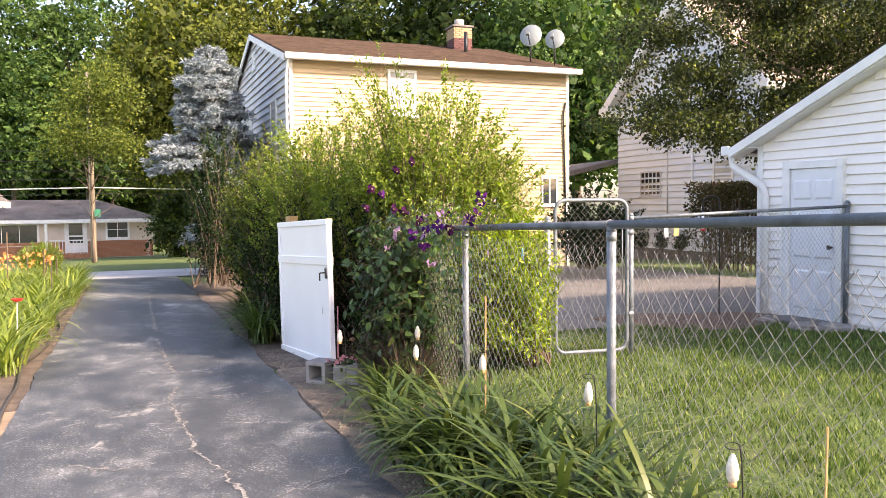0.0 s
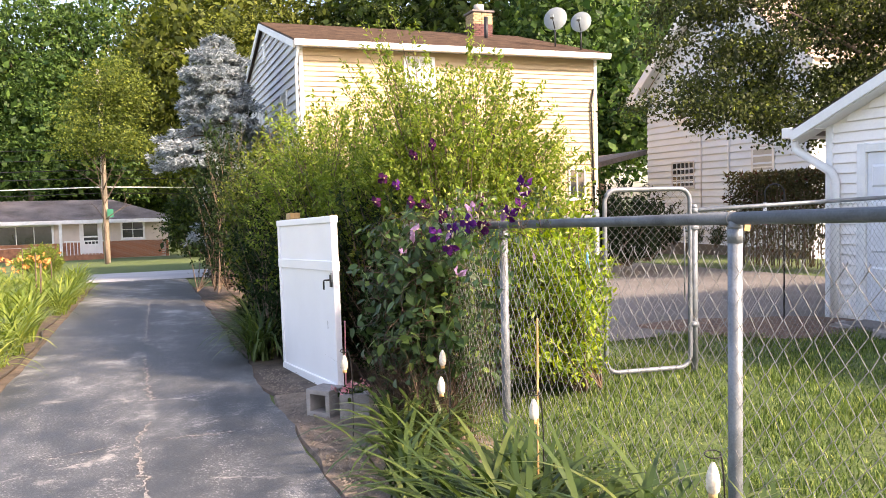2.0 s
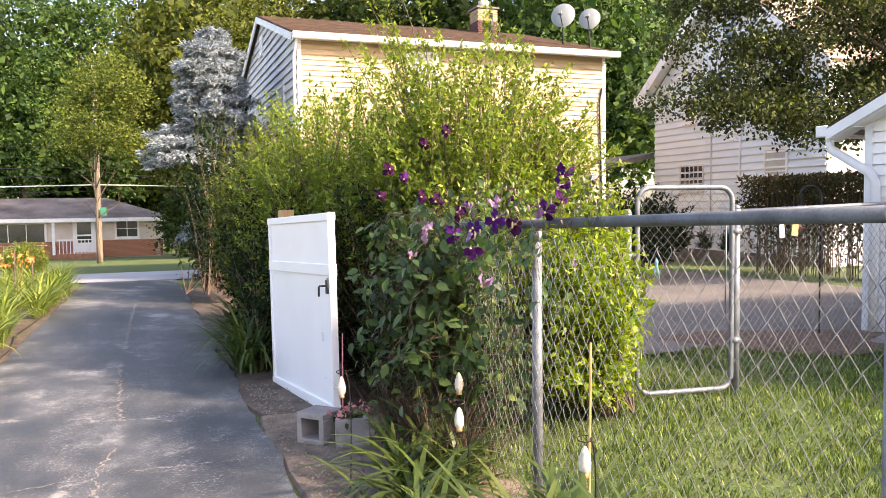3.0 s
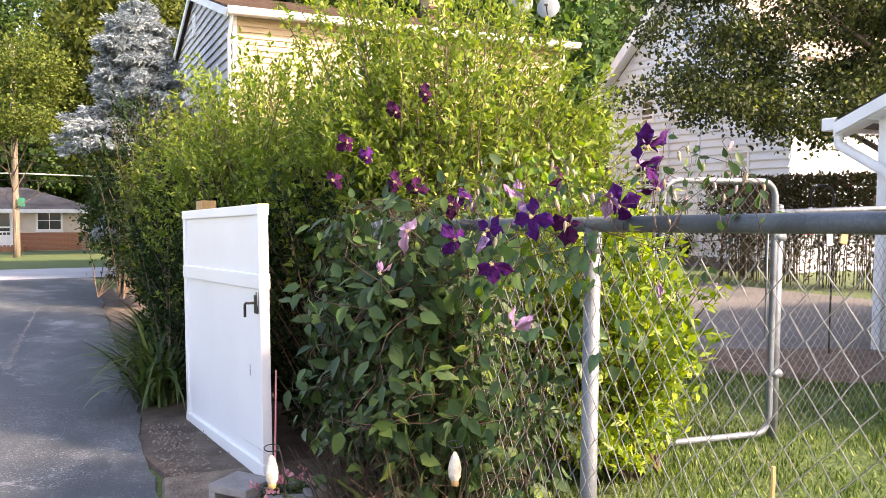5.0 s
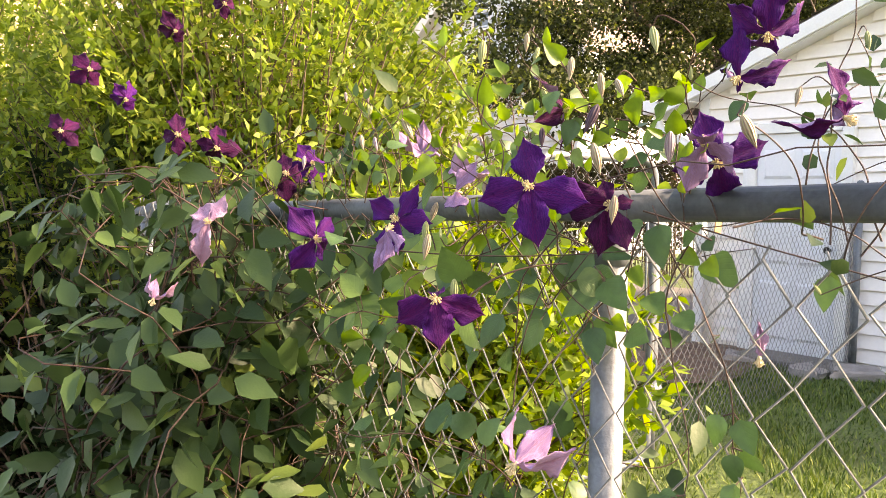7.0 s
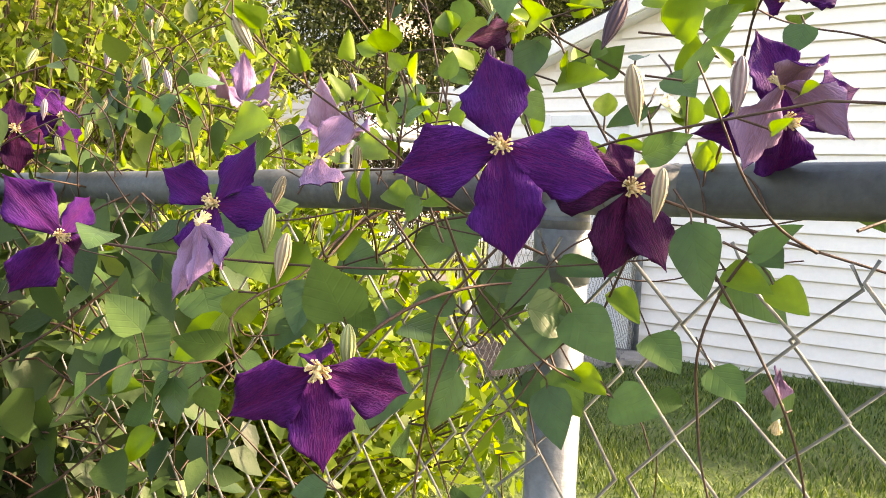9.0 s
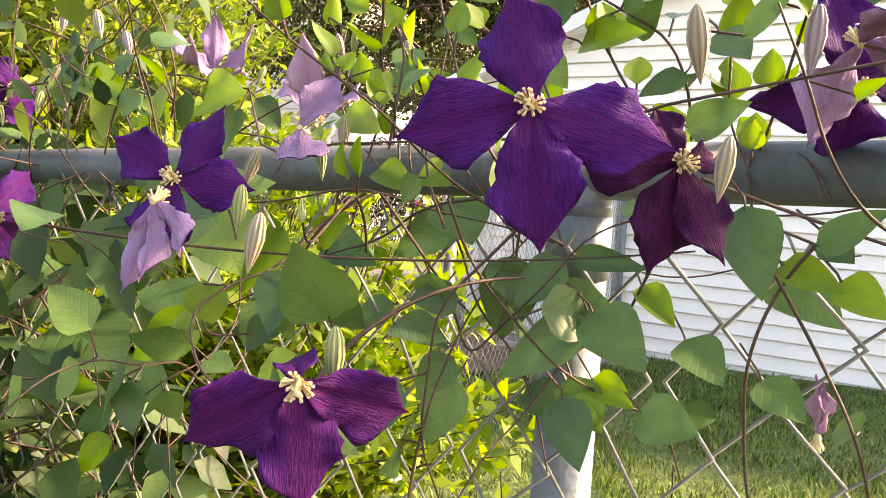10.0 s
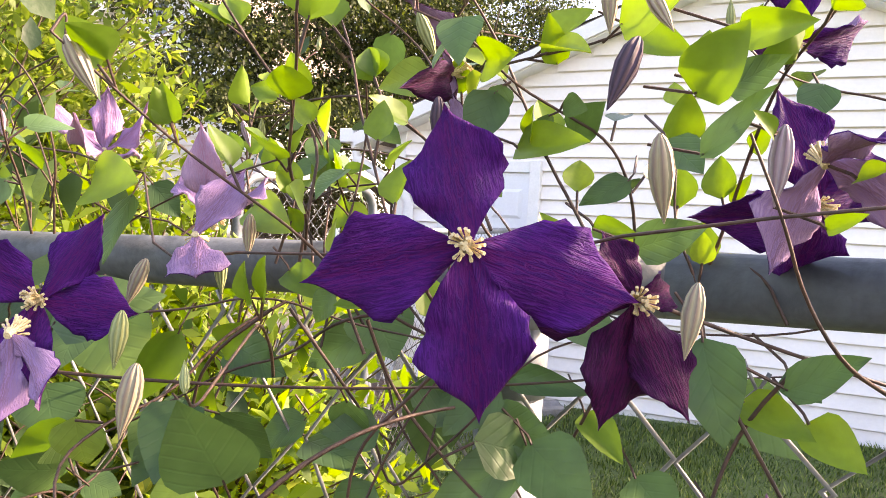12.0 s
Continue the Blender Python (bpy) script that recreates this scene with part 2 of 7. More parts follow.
def tubes_part(name, pieces, mat, parent=None, label="", smooth=True):
    me = mesh_of(name, *joined(pieces), mat)
    if smooth:
        me.polygons.foreach_set("use_smooth", np.ones(len(me.polygons), bool))
    return put(name, me, parent, label)


def bezier(a, b, c, n):
    a, b, c = Vector(a), Vector(b), Vector(c)
    return [a * (1 - t) ** 2 + b * 2 * t * (1 - t) + c * t * t for t in (i / (n - 1) for i in range(n))]


def frames_from(axis, normal):
    """(k, 3, 3) matrices whose columns are side, axis and normal of each leaf."""
    ax = axis / np.linalg.norm(axis, axis=1, keepdims=True)
    nm = normal - ax * np.sum(ax * normal, axis=1, keepdims=True)
    nm /= np.linalg.norm(nm, axis=1, keepdims=True) + 1e-9
    return np.stack([np.cross(ax, nm), ax, nm], axis=2)


def scatter(tv, tf, pos, mats, size):
    """Many copies of one small template joined into arrays of vertices and faces."""
    tv, tf = np.asarray(tv, float), np.asarray(tf, int)
    vs = np.einsum("kij,nj->kni", mats, tv) * np.asarray(size, float).reshape(-1, 1, 1) + pos[:, None, :]
    fs = tf[None, :, :] + (np.arange(len(pos)) * len(tv))[:, None, None]
    return vs.reshape(-1, 3), fs.reshape(-1, tf.shape[1])


RNG = np.random.default_rng(7)


def rand_dirs(n, up=0.0):
    d = RNG.normal(size=(n, 3))
    d[:, 2] += up
    return d / np.linalg.norm(d, axis=1, keepdims=True)


# leaf templates, one unit long along +y
OVATE_V = [(0, 0, 0), (-0.26, 0.25, 0.05), (0, 0.28, -0.02), (0.26, 0.25, 0.05), (-0.24, 0.58, 0.03), (0, 0.6, -0.03), (0.24, 0.58, 0.03), (0, 1.0, -0.10)]
OVATE_F = [(0, 2, 1), (0, 3, 2), (1, 2, 5), (1, 5, 4), (2, 3, 6), (2, 6, 5), (4, 5, 7), (5, 6, 7)]
SMALL_V = [(0, 0, 0), (-0.21, 0.45, 0.06), (0, 1, -0.05), (0.21, 0.45, 0.06)]
SMALL_F = [(0, 3, 2, 1)]


def spray_template(n, spread, leaf, seed):
    r = np.random.default_rng(seed)
    vs, fs = [], []
    for i in range(n):
        p = r.normal(size=3) * spread
        a = r.normal(size=3) + np.array((0, 0.6, -0.3))
        mt = frames_from(a[None], r.normal(size=(1, 3)) + np.array((0, 0, 1.2)))[0]
        o = len(vs)
        s = leaf * r.uniform(0.7, 1.3)
        vs += [tuple(mt @ (np.array(q) * s) + p) for q in ((0, 0, 0), (-0.32, 0.5, 0.05), (0, 1, -0.05), (0.32, 0.5, 0.05))]
        fs.append((o, o + 3, o + 2, o + 1))
    return vs, fs

# ---- the ground, driveway, road ----


def ground_sheet():
    us = sorted(set([-60, -30, -15, -8] + [i * 0.5 for i in range(-8, 49)] + [26, 30, 36, 42, 50, 60, 70, 90, 140, 300, 900]))
    vs_ = sorted(set([-600, -200, -80, -40, -20, -12, -8] + [i * 0.5 for i in range(-12, 25)] + [14, 18, 25, 40, 80, 200, 600]))
    verts = [uv(u, v, drop(u) - 0.02 + 0.012 * noise.noise((u * 0.9, v * 0.9, 0))) for u in us for v in vs_]
    n = len(vs_)
    faces = [(i * n + j, (i + 1) * n + j, (i + 1) * n + j + 1, i * n + j + 1) for i in range(len(us) - 1) for j in range(n - 1)]
    m = bpy.data.materials.new("lawn_soil")
    nt, nd, lk, b = nodes_of(m)
    tc, n1, n2 = nd.new("ShaderNodeTexCoord"), nd.new("ShaderNodeTexNoise"), nd.new("ShaderNodeTexNoise")
    n1.inputs["Scale"].default_value, n2.inputs["Scale"].default_value = 0.7, 45
    n2.inputs["Detail"].default_value = 6
    lk.new(tc.outputs["Object"], n1.inputs[0]), lk.new(tc.outputs["Object"], n2.inputs[0])
    r1 = nd.new("ShaderNodeValToRGB")
    r1.color_ramp.elements[0].color, r1.color_ramp.elements[1].color = (0.040, 0.072, 0.018, 1), (0.105, 0.155, 0.036, 1)
    r1.color_ramp.elements[0].position, r1.color_ramp.elements[1].position = 0.3, 0.7
    lk.new(n2.outputs[0], r1.inputs[0])
    mx = nd.new("ShaderNodeMix")
    mx.data_type = "RGBA"
    mx.inputs["B"].default_value = (0.10, 0.085, 0.045, 1)
    mr = nd.new("ShaderNodeMapRange")
    mr.inputs[1].default_value, mr.inputs[2].default_value, mr.inputs[4].default_value = 0.5, 0.7, 0.35
    lk.new(n1.outputs[0], mr.inputs[0]), lk.new(mr.outputs[0], mx.inputs["Factor"]), lk.new(r1.outputs[0], mx.inputs["A"])
    lk.new(mx.outputs["Result"], b.inputs["Base Color"])
    b.inputs["Roughness"].default_value = 0.95
    bp = nd.new("ShaderNodeBump")
    bp.inputs["Strength"].default_value, bp.inputs["Distance"].default_value = 0.8, 0.02
    lk.new(n2.outputs[0], bp.inputs["Height"]), lk.new(bp.outputs[0], b.inputs["Normal"])
    return tagged(put("ground", mesh_of("ground", verts, faces, m)), "mown green lawn and garden ground falling gently to the street", "ground", kind="structure")


def strip(name, u0, u1, v0, v1, lift, mat, label, category, nu=24, nv=6, wob=0.0, thick=0.06):
    """A slab that follows the fall of the ground, with edge walls."""
    verts, faces = [], []
    for i in range(nu + 1):
        u = u0 + (u1 - u0) * i / nu
        a = v0 + wob * noise.noise((u * 1.3, 3.1, 0)) + wob * 0.5 * noise.noise((u * 5, 9.1, 0))
        b = v1 + wob * noise.noise((u * 1.3, 7.7, 0)) + wob * 0.5 * noise.noise((u * 5, 1.7, 0))
        for j in range(nv + 1):
            v = a + (b - a) * j / nv
            z = drop(u) + lift - (thick if j in (0, nv) else 0)
            if j == 1:
                v = a + 0.02
            if j == nv - 1:
                v = b - 0.02
            verts.append(uv(u, v, z))
    n = nv + 1
    for i in range(nu):
        for j in range(nv):
            faces.append((i * n + j, (i + 1) * n + j, (i + 1) * n + j + 1, i * n + j + 1))
    return tagged(put(name, mesh_of(name, verts, faces, mat)), label, category, kind="structure")


def asphalt_material():
    m = bpy.data.materials.new("worn_asphalt")
    nt, nd, lk, b = nodes_of(m)
    tc, mp = nd.new("ShaderNodeTexCoord"), nd.new("ShaderNodeMapping")
    mp.inputs["Rotation"].default_value = (0, 0, radians(-GRID))
    lk.new(tc.outputs["Object"], mp.inputs[0])
    def tex(scale, detail, stretch=None, rough=0.6):
        t = nd.new("ShaderNodeTexNoise")
        t.inputs["Scale"].default_value, t.inputs["Detail"].default_value, t.inputs["Roughness"].default_value = scale, detail, rough
        if stretch:
            s = nd.new("ShaderNodeMapping")
            s.inputs["Scale"].default_value = stretch
            lk.new(mp.outputs[0], s.inputs[0]), lk.new(s.outputs[0], t.inputs[0])
        else:
            lk.new(mp.outputs[0], t.inputs[0])
        return t
    big, patch, grain = tex(0.9, 4, (1, 0.45, 1)), tex(3.2, 6, (1, 0.8, 1), 0.7), tex(160, 3)
    r = nd.new("ShaderNodeValToRGB")
    for p, c in ((0.34, (0.026, 0.029, 0.031)), (0.47, (0.045, 0.049, 0.051)), (0.55, (0.085, 0.090, 0.090)), (0.64, (0.235, 0.242, 0.236))):
        e = r.color_ramp.elements.new(p)
        e.color = (*c, 1)
    r.color_ramp.elements.remove(r.color_ramp.elements[0])
    r.color_ramp.elements.remove(r.color_ramp.elements[-1])
    mixn = nd.new("ShaderNodeMix")
    mixn.inputs["Factor"].default_value = 0.5
    lk.new(big.outputs[0], mixn.inputs["A"]), lk.new(patch.outputs[0], mixn.inputs["B"])
    ad = nd.new("ShaderNodeMath")
    ad.operation = "MULTIPLY_ADD"
    ad.inputs[1].default_value = 0.28
    sub = nd.new("ShaderNodeMath")
    sub.operation = "SUBTRACT"
    sub.inputs[1].default_value = 0.14
    lk.new(grain.outputs[0], ad.inputs[0]), lk.new(mixn.outputs["Result"], ad.inputs[2])
    lk.new(ad.outputs[0], sub.inputs[0]), lk.new(sub.outputs[0], r.inputs[0])
    # pale crushed lines where the old surface has cracked
    vo = nd.new("ShaderNodeTexVoronoi")
    vo.feature = "DISTANCE_TO_EDGE"
    vo.inputs["Scale"].default_value = 0.5
    wob, ws = tex(3.5, 5), nd.new("ShaderNodeMix")
    ws.data_type = "RGBA"
    ws.blend_type = "ADD"
    ws.inputs["Factor"].default_value = 0.35
    lk.new(mp.outputs[0], ws.inputs["A"]), lk.new(wob.outputs["Color"], ws.inputs["B"])
    lk.new(ws.outputs["Result"], vo.inputs["Vector"])
    cr = nd.new("ShaderNodeMapRange")
    cr.inputs[1].default_value, cr.inputs[2].default_value, cr.inputs[3].default_value, cr.inputs[4].default_value = 0.002, 0.009, 0.5, 0.0
    lk.new(vo.outputs["Distance"], cr.inputs[0])
    gate = nd.new("ShaderNodeMapRange")
    gate.inputs[1].default_value, gate.inputs[2].default_value = 0.48, 0.6
    lk.new(patch.outputs[0], gate.inputs[0])
    mu = nd.new("ShaderNodeMath")
    mu.operation = "MULTIPLY"
    lk.new(cr.outputs[0], mu.inputs[0]), lk.new(gate.outputs[0], mu.inputs[1])
    # single pale stones of the worn aggregate
    chip, worn, chips, chip_mix = tex(75, 2), nd.new("ShaderNodeMapRange"), nd.new("ShaderNodeMath"), nd.new("ShaderNodeMix")
    pick = nd.new("ShaderNodeMapRange")
    pick.inputs[1].default_value, pick.inputs[2].default_value, pick.inputs[4].default_value = 0.57, 0.66, 0.8
    worn.inputs[1].default_value, worn.inputs[2].default_value, worn.inputs[3].default_value = 0.42, 0.62, 0.12
    chips.operation = "MULTIPLY"
    chip_mix.data_type = "RGBA"
    chip_mix.inputs["B"].default_value = (0.36, 0.355, 0.34, 1)
    lk.new(chip.outputs[0], pick.inputs[0]), lk.new(patch.outputs[0], worn.inputs[0])
    lk.new(pick.outputs[0], chips.inputs[0]), lk.new(worn.outputs[0], chips.inputs[1])
    lk.new(chips.outputs[0], chip_mix.inputs["Factor"]), lk.new(r.outputs[0], chip_mix.inputs["A"])
    mx = nd.new("ShaderNodeMix")
    mx.data_type = "RGBA"
    mx.inputs["B"].default_value = (0.38, 0.36, 0.32, 1)
    lk.new(mu.outputs[0], mx.inputs["Factor"]), lk.new(chip_mix.outputs["Result"], mx.inputs["A"])
    lk.new(mx.outputs["Result"], b.inputs["Base Color"])
    rr = nd.new("ShaderNodeMapRange")
    rr.inputs[3].default_value, rr.inputs[4].default_value = 0.36, 0.75
    lk.new(patch.outputs[0], rr.inputs[0]), lk.new(rr.outputs[0], b.inputs["Roughness"])
    bp = nd.new("ShaderNodeBump")
    bp.inputs["Strength"].default_value, bp.inputs["Distance"].default_value = 0.35, 0.006
    lk.new(grain.outputs[0], bp.inputs["Height"]), lk.new(bp.outputs[0], b.inputs["Normal"])
    return m


ground_sheet()
drive = strip("driveway", -4, 22.8, -0.82, 1.24, 0.012, asphalt_material(), "cracked grey asphalt driveway with pale worn patches", "driveway", 160, 8, 0.05)
strip("road", 22.9, 28.6, -120, 120, 0.01, M_ROAD, "pale grey concrete street at the driveway's end", "road", 4, 60)
strip("planting_bed", -3, 7.4, 1.21, 2.35, 0.0, mk("pale_bed_soil", (0.21, 0.165, 0.125), 0.95, 0, 0.3, 9, 80, 0.8), "dark soil bed between driveway and chain-link fence", "flower bed", 40, 6, 0.1, 0.03)
strip("hedge_bed", 7.404, 19, 1.21, 3.4, 0.0, M_SOIL, "dark soil bed under the hedge", "flower bed", 40, 6, 0.15, 0.03)
strip("lily_bed", 6.6, 21, -4.2, -0.76, 0.0, M_SOIL, "soil bed planted with daylilies along the driveway", "flower bed", 40, 6, 0.1, 0.03)
strip("dirt_verge", -4, 6.596, -1.9, -0.74, 0.0, mk("pale_dirt", (0.30, 0.22, 0.15), 0.95, 0, 0.2, 3, 60, 0.6), "bare pale dirt verge beside the driveway", "dirt", 30, 6, 0.12, 0.03)
strip("patio", 8.25, 19.4, 2.6, 12.2, 0.012, M_CONCRETE, "cracked weathered concrete yard behind the fence", "patio", 30, 10, 0.04)



def crack(points, width, seed, mat):
    """A jagged line of crushed pale filler let into the asphalt, 4 mm proud."""
    r = np.random.default_rng(seed)
    vs, fs = [], []
    n = 0
    for (ua, va), (ub, vb) in zip(points, points[1:]):
        steps = max(2, int(math.hypot(ub - ua, vb - va) / 0.03))
        for i in range(steps):
            t = i / steps
            u, v = ua + (ub - ua) * t + r.normal() * 0.012, va + (vb - va) * t + r.normal() * 0.014
            w = width * (0.25 + abs(r.normal()) * 0.7) * (0.4 + 0.6 * abs(math.sin(n * 0.11 + seed)))
            a = math.atan2(vb - va, ub - ua) + math.pi / 2
            for sgn in (-1, 1):
                uu, vv = u + sgn * w * math.cos(a), v + sgn * w * math.sin(a)
                vs.append(uv(uu, vv, drop(uu) + 0.0165))
            n += 1
    fs = [(2 * i, 2 * i + 1, 2 * i + 3, 2 * i + 2) for i in range(n - 1)]
    put("crack", mesh_of("crack", vs, fs, mat), drive, "pale crumbled crack in the asphalt")


M_CRACK = mk("crumbled_pale_filler", (0.30, 0.285, 0.26), 0.95, 0, 0.35, 60, 220, 0.8, dark=(0.07, 0.07, 0.07))
crack([(6.9, 0.34), (6.4, 0.27), (5.9, 0.29), (5.39, 0.33), (4.9, 0.34), (4.44, 0.45), (3.98, 0.50), (3.4, 0.55), (2.8, 0.5)], 0.013, 1, M_CRACK)
crack([(6.26, -0.22), (6.36, 0.22)], 0.008, 2, M_CRACK)
crack([(6.39, 0.36), (6.39, 0.60), (6.38, 0.88)], 0.013, 3, M_CRACK)
crack([(9.9, 0.3), (8.6, 0.32), (7.6, 0.36)], 0.012, 4, M_CRACK)
crack([(3.9, 0.66), (4.06, 0.97), (4.2, 1.15)], 0.007, 5, M_CRACK)
crack([(16.0, 0.36), (13.5, 0.33), (11.0, 0.31)], 0.02, 6, M_CRACK)
crack([(4.9, -0.35), (4.7, -0.1), (4.75, 0.15)], 0.008, 7, M_CRACK)

# ---- houses ----


def siding_wall(name, a, b, z0, top_at, board, mat, parent, label="", proud=0.03, thick=0.16, groove=0.0):
    """Lapped siding from a to b (plan points): each course is a tilted board, cut by the height top_at(s), s from 0 to 1."""
    a, b = Vector((a[0], a[1], 0)), Vector((b[0], b[1], 0))
    d = b - a
    length = d.length
    d.normalize()
    out = Vector((d.y, -d.x, 0))
    wall = bmesh.new()
    steps = 16
    pts = [(length * i / steps, top_at(i / steps)) for i in range(steps + 1)]
    lo = [wall.verts.new(a + d * s + Vector((0, 0, z0))) for s, _ in pts]
    hi = [wall.verts.new(a + d * s + Vector((0, 0, t))) for s, t in pts]
    lo2 = [wall.verts.new(v.co - out * thick) for v in lo]
    hi2 = [wall.verts.new(v.co - out * thick) for v in hi]
    for i in range(steps):
        wall.faces.new((lo[i], lo[i + 1], hi[i + 1], hi[i]))
        wall.faces.new((lo2[i + 1], lo2[i], hi2[i], hi2[i + 1]))
        wall.faces.new((hi[i], hi[i + 1], hi2[i + 1], hi2[i]))
    base = part(name, wall, mat, parent, label)
    top = max(t for _, t in pts)
    n = int((top - z0) / board)
    for k in range(n):
        za, zb = z0 + k * board, z0 + (k + 1) * board
        ss = [i / 60 for i in range(61) if top_at(i / 60) >= zb - 0.02]
        if len(ss) < 2:
            continue
        s0, s1 = ss[0] * length, ss[-1] * length
        bm = bmesh.new()
        p = lambda s, z, o: bm.verts.new(a + d * s + Vector((0, 0, z)) + out * o)
        v = [p(s0, za, proud), p(s1, za, proud), p(s1, zb - groove, 0.006), p(s0, zb - groove, 0.006), p(s0, za + 0.014, 0.002), p(s1, za + 0.014, 0.002)]
        for f in ((0, 1, 2, 3), (4, 5, 1, 0), (4, 0, 3), (1, 5, 2)):
            bm.faces.new([v[i] for i in f])
        part("board", bm, mat, base)
    return base


def slab_between(name, p, q, r, s, thick, mat, parent, label=""):
    """A roof slope or board with four corners and a thickness downwards."""
    bm = bmesh.new()
    top = [bm.verts.new(c) for c in (p, q, r, s)]
    n = (Vector(q) - Vector(p)).cross(Vector(s) - Vector(p)).normalized()
    if n.z < 0:
        n = -n
    low = [bm.verts.new(v.co - n * thick) for v in top]
    bm.faces.new(top), bm.faces.new(low[::-1])
    for i in range(4):
        bm.faces.new((top[i], low[i], low[(i + 1) % 4], top[(i + 1) % 4]))
    bmesh.ops.recalc_face_normals(bm, faces=list(bm.faces))
    return part(name, bm, mat, parent, label)


def shingle_slope(p, q, r, s, rows, mat, parent, thick=0.06):
    """A roof slope p-q (eave) to s-r (ridge) laid in overlapping courses."""
    p, q, r, s = (Vector(c) for c in (p, q, r, s))
    base = slab_between("roof", p, q, r, s, thick, mat, parent)
    n = (q - p).cross(s - p).normalized()
    if n.z < 0:
        n = -n
    for k in range(rows):
        t0, t1 = k / rows, (k + 1.05) / rows
        t1 = min(t1, 1)
        bm = bmesh.new()
        a0, b0, a1, b1 = p.lerp(s, t0), q.lerp(r, t0), p.lerp(s, t1), q.lerp(r, t1)
        v = [bm.verts.new(c) for c in (a0 + n * 0.025, b0 + n * 0.025, b1 + n * 0.006, a1 + n * 0.006, a0, b0)]
        for f in ((0, 1, 2, 3), (4, 5, 1, 0)):
            bm.faces.new([v[i] for i in f])
        part("shingle_course", bm, mat, base)
    return base


def plan_window(parent, origin, d, out, s, z, w, h, mat_pane, muntins=(1, 1), frame_w=0.07, trim=None):
    """A window set on a wall: frame, panes recessed in it, sill."""
    trim = trim or M_TRIM
    o = Vector((origin[0], origin[1], 0))
    mat = Matrix(((d.x, out.x, 0, o.x + d.x * s), (d.y, out.y, 0, o.y + d.y * s), (0, 0, 1, z), (0, 0, 0, 1)))
    bm = bmesh.new()
    rings = []
    for y in (-0.02, 0.055):
        rings.append([bm.verts.new((x, y, zz)) for x, zz in ((0, 0), (w, 0), (w, h), (0, h))])
        rings.append([bm.verts.new((x, y, zz)) for x, zz in ((frame_w, frame_w), (w - frame_w, frame_w), (w - frame_w, h - frame_w), (frame_w, h - frame_w))])
    for a, b in ((0, 1), (1, 3), (3, 2), (2, 0)):
        for k in range(4):
            bm.faces.new((rings[a][k], rings[a][(k + 1) % 4], rings[b][(k + 1) % 4], rings[b][k]))
    bmesh.ops.recalc_face_normals(bm, faces=list(bm.faces))
    bm.transform(mat)
    win = part("window", bm, trim, parent)
    bars = [(frame_w + (w - 2 * frame_w) * i / muntins[0] - 0.02, frame_w, frame_w + (w - 2 * frame_w) * i / muntins[0] + 0.02, h - frame_w, 0.046) for i in range(1, muntins[0])]
    bars += [(frame_w, frame_w + (h - 2 * frame_w) * i / muntins[1] - 0.02, w - frame_w, frame_w + (h - 2 * frame_w) * i / muntins[1] + 0.02, 0.043) for i in range(1, muntins[1])]
    for x0, z0, x1, z1, y in bars:
        b1 = box_bm(x0, 0.0, z0, x1, y, z1)
        b1.transform(mat)
        part("muntin", b1, trim, win)
    nx, nz = muntins
    for i in range(nx):
        for j in range(nz):
            x0 = frame_w + (w - 2 * frame_w) * i / nx
            x1 = frame_w + (w - 2 * frame_w) * (i + 1) / nx
            z0 = frame_w + (h - 2 * frame_w) * j / nz
            z1 = frame_w + (h - 2 * frame_w) * (j + 1) / nz
            b2 = box_bm(x0, 0.028, z0, x1, 0.036, z1)
            b2.transform(mat)
            part("pane", b2, mat_pane, win)
    b3 = box_bm(-0.04, -0.01, -0.05, w + 0.04, 0.09, 0.0, 0.006)
    b3.transform(mat)
    part("sill", b3, trim, win)
    return win


def bent_pipe(points, r, mat, parent, name="downspout"):
    return tubes_part(name, [tube(points, r, 8)], mat, parent)


UDIR, VDIR = uv(1, 0), uv(0, 1)


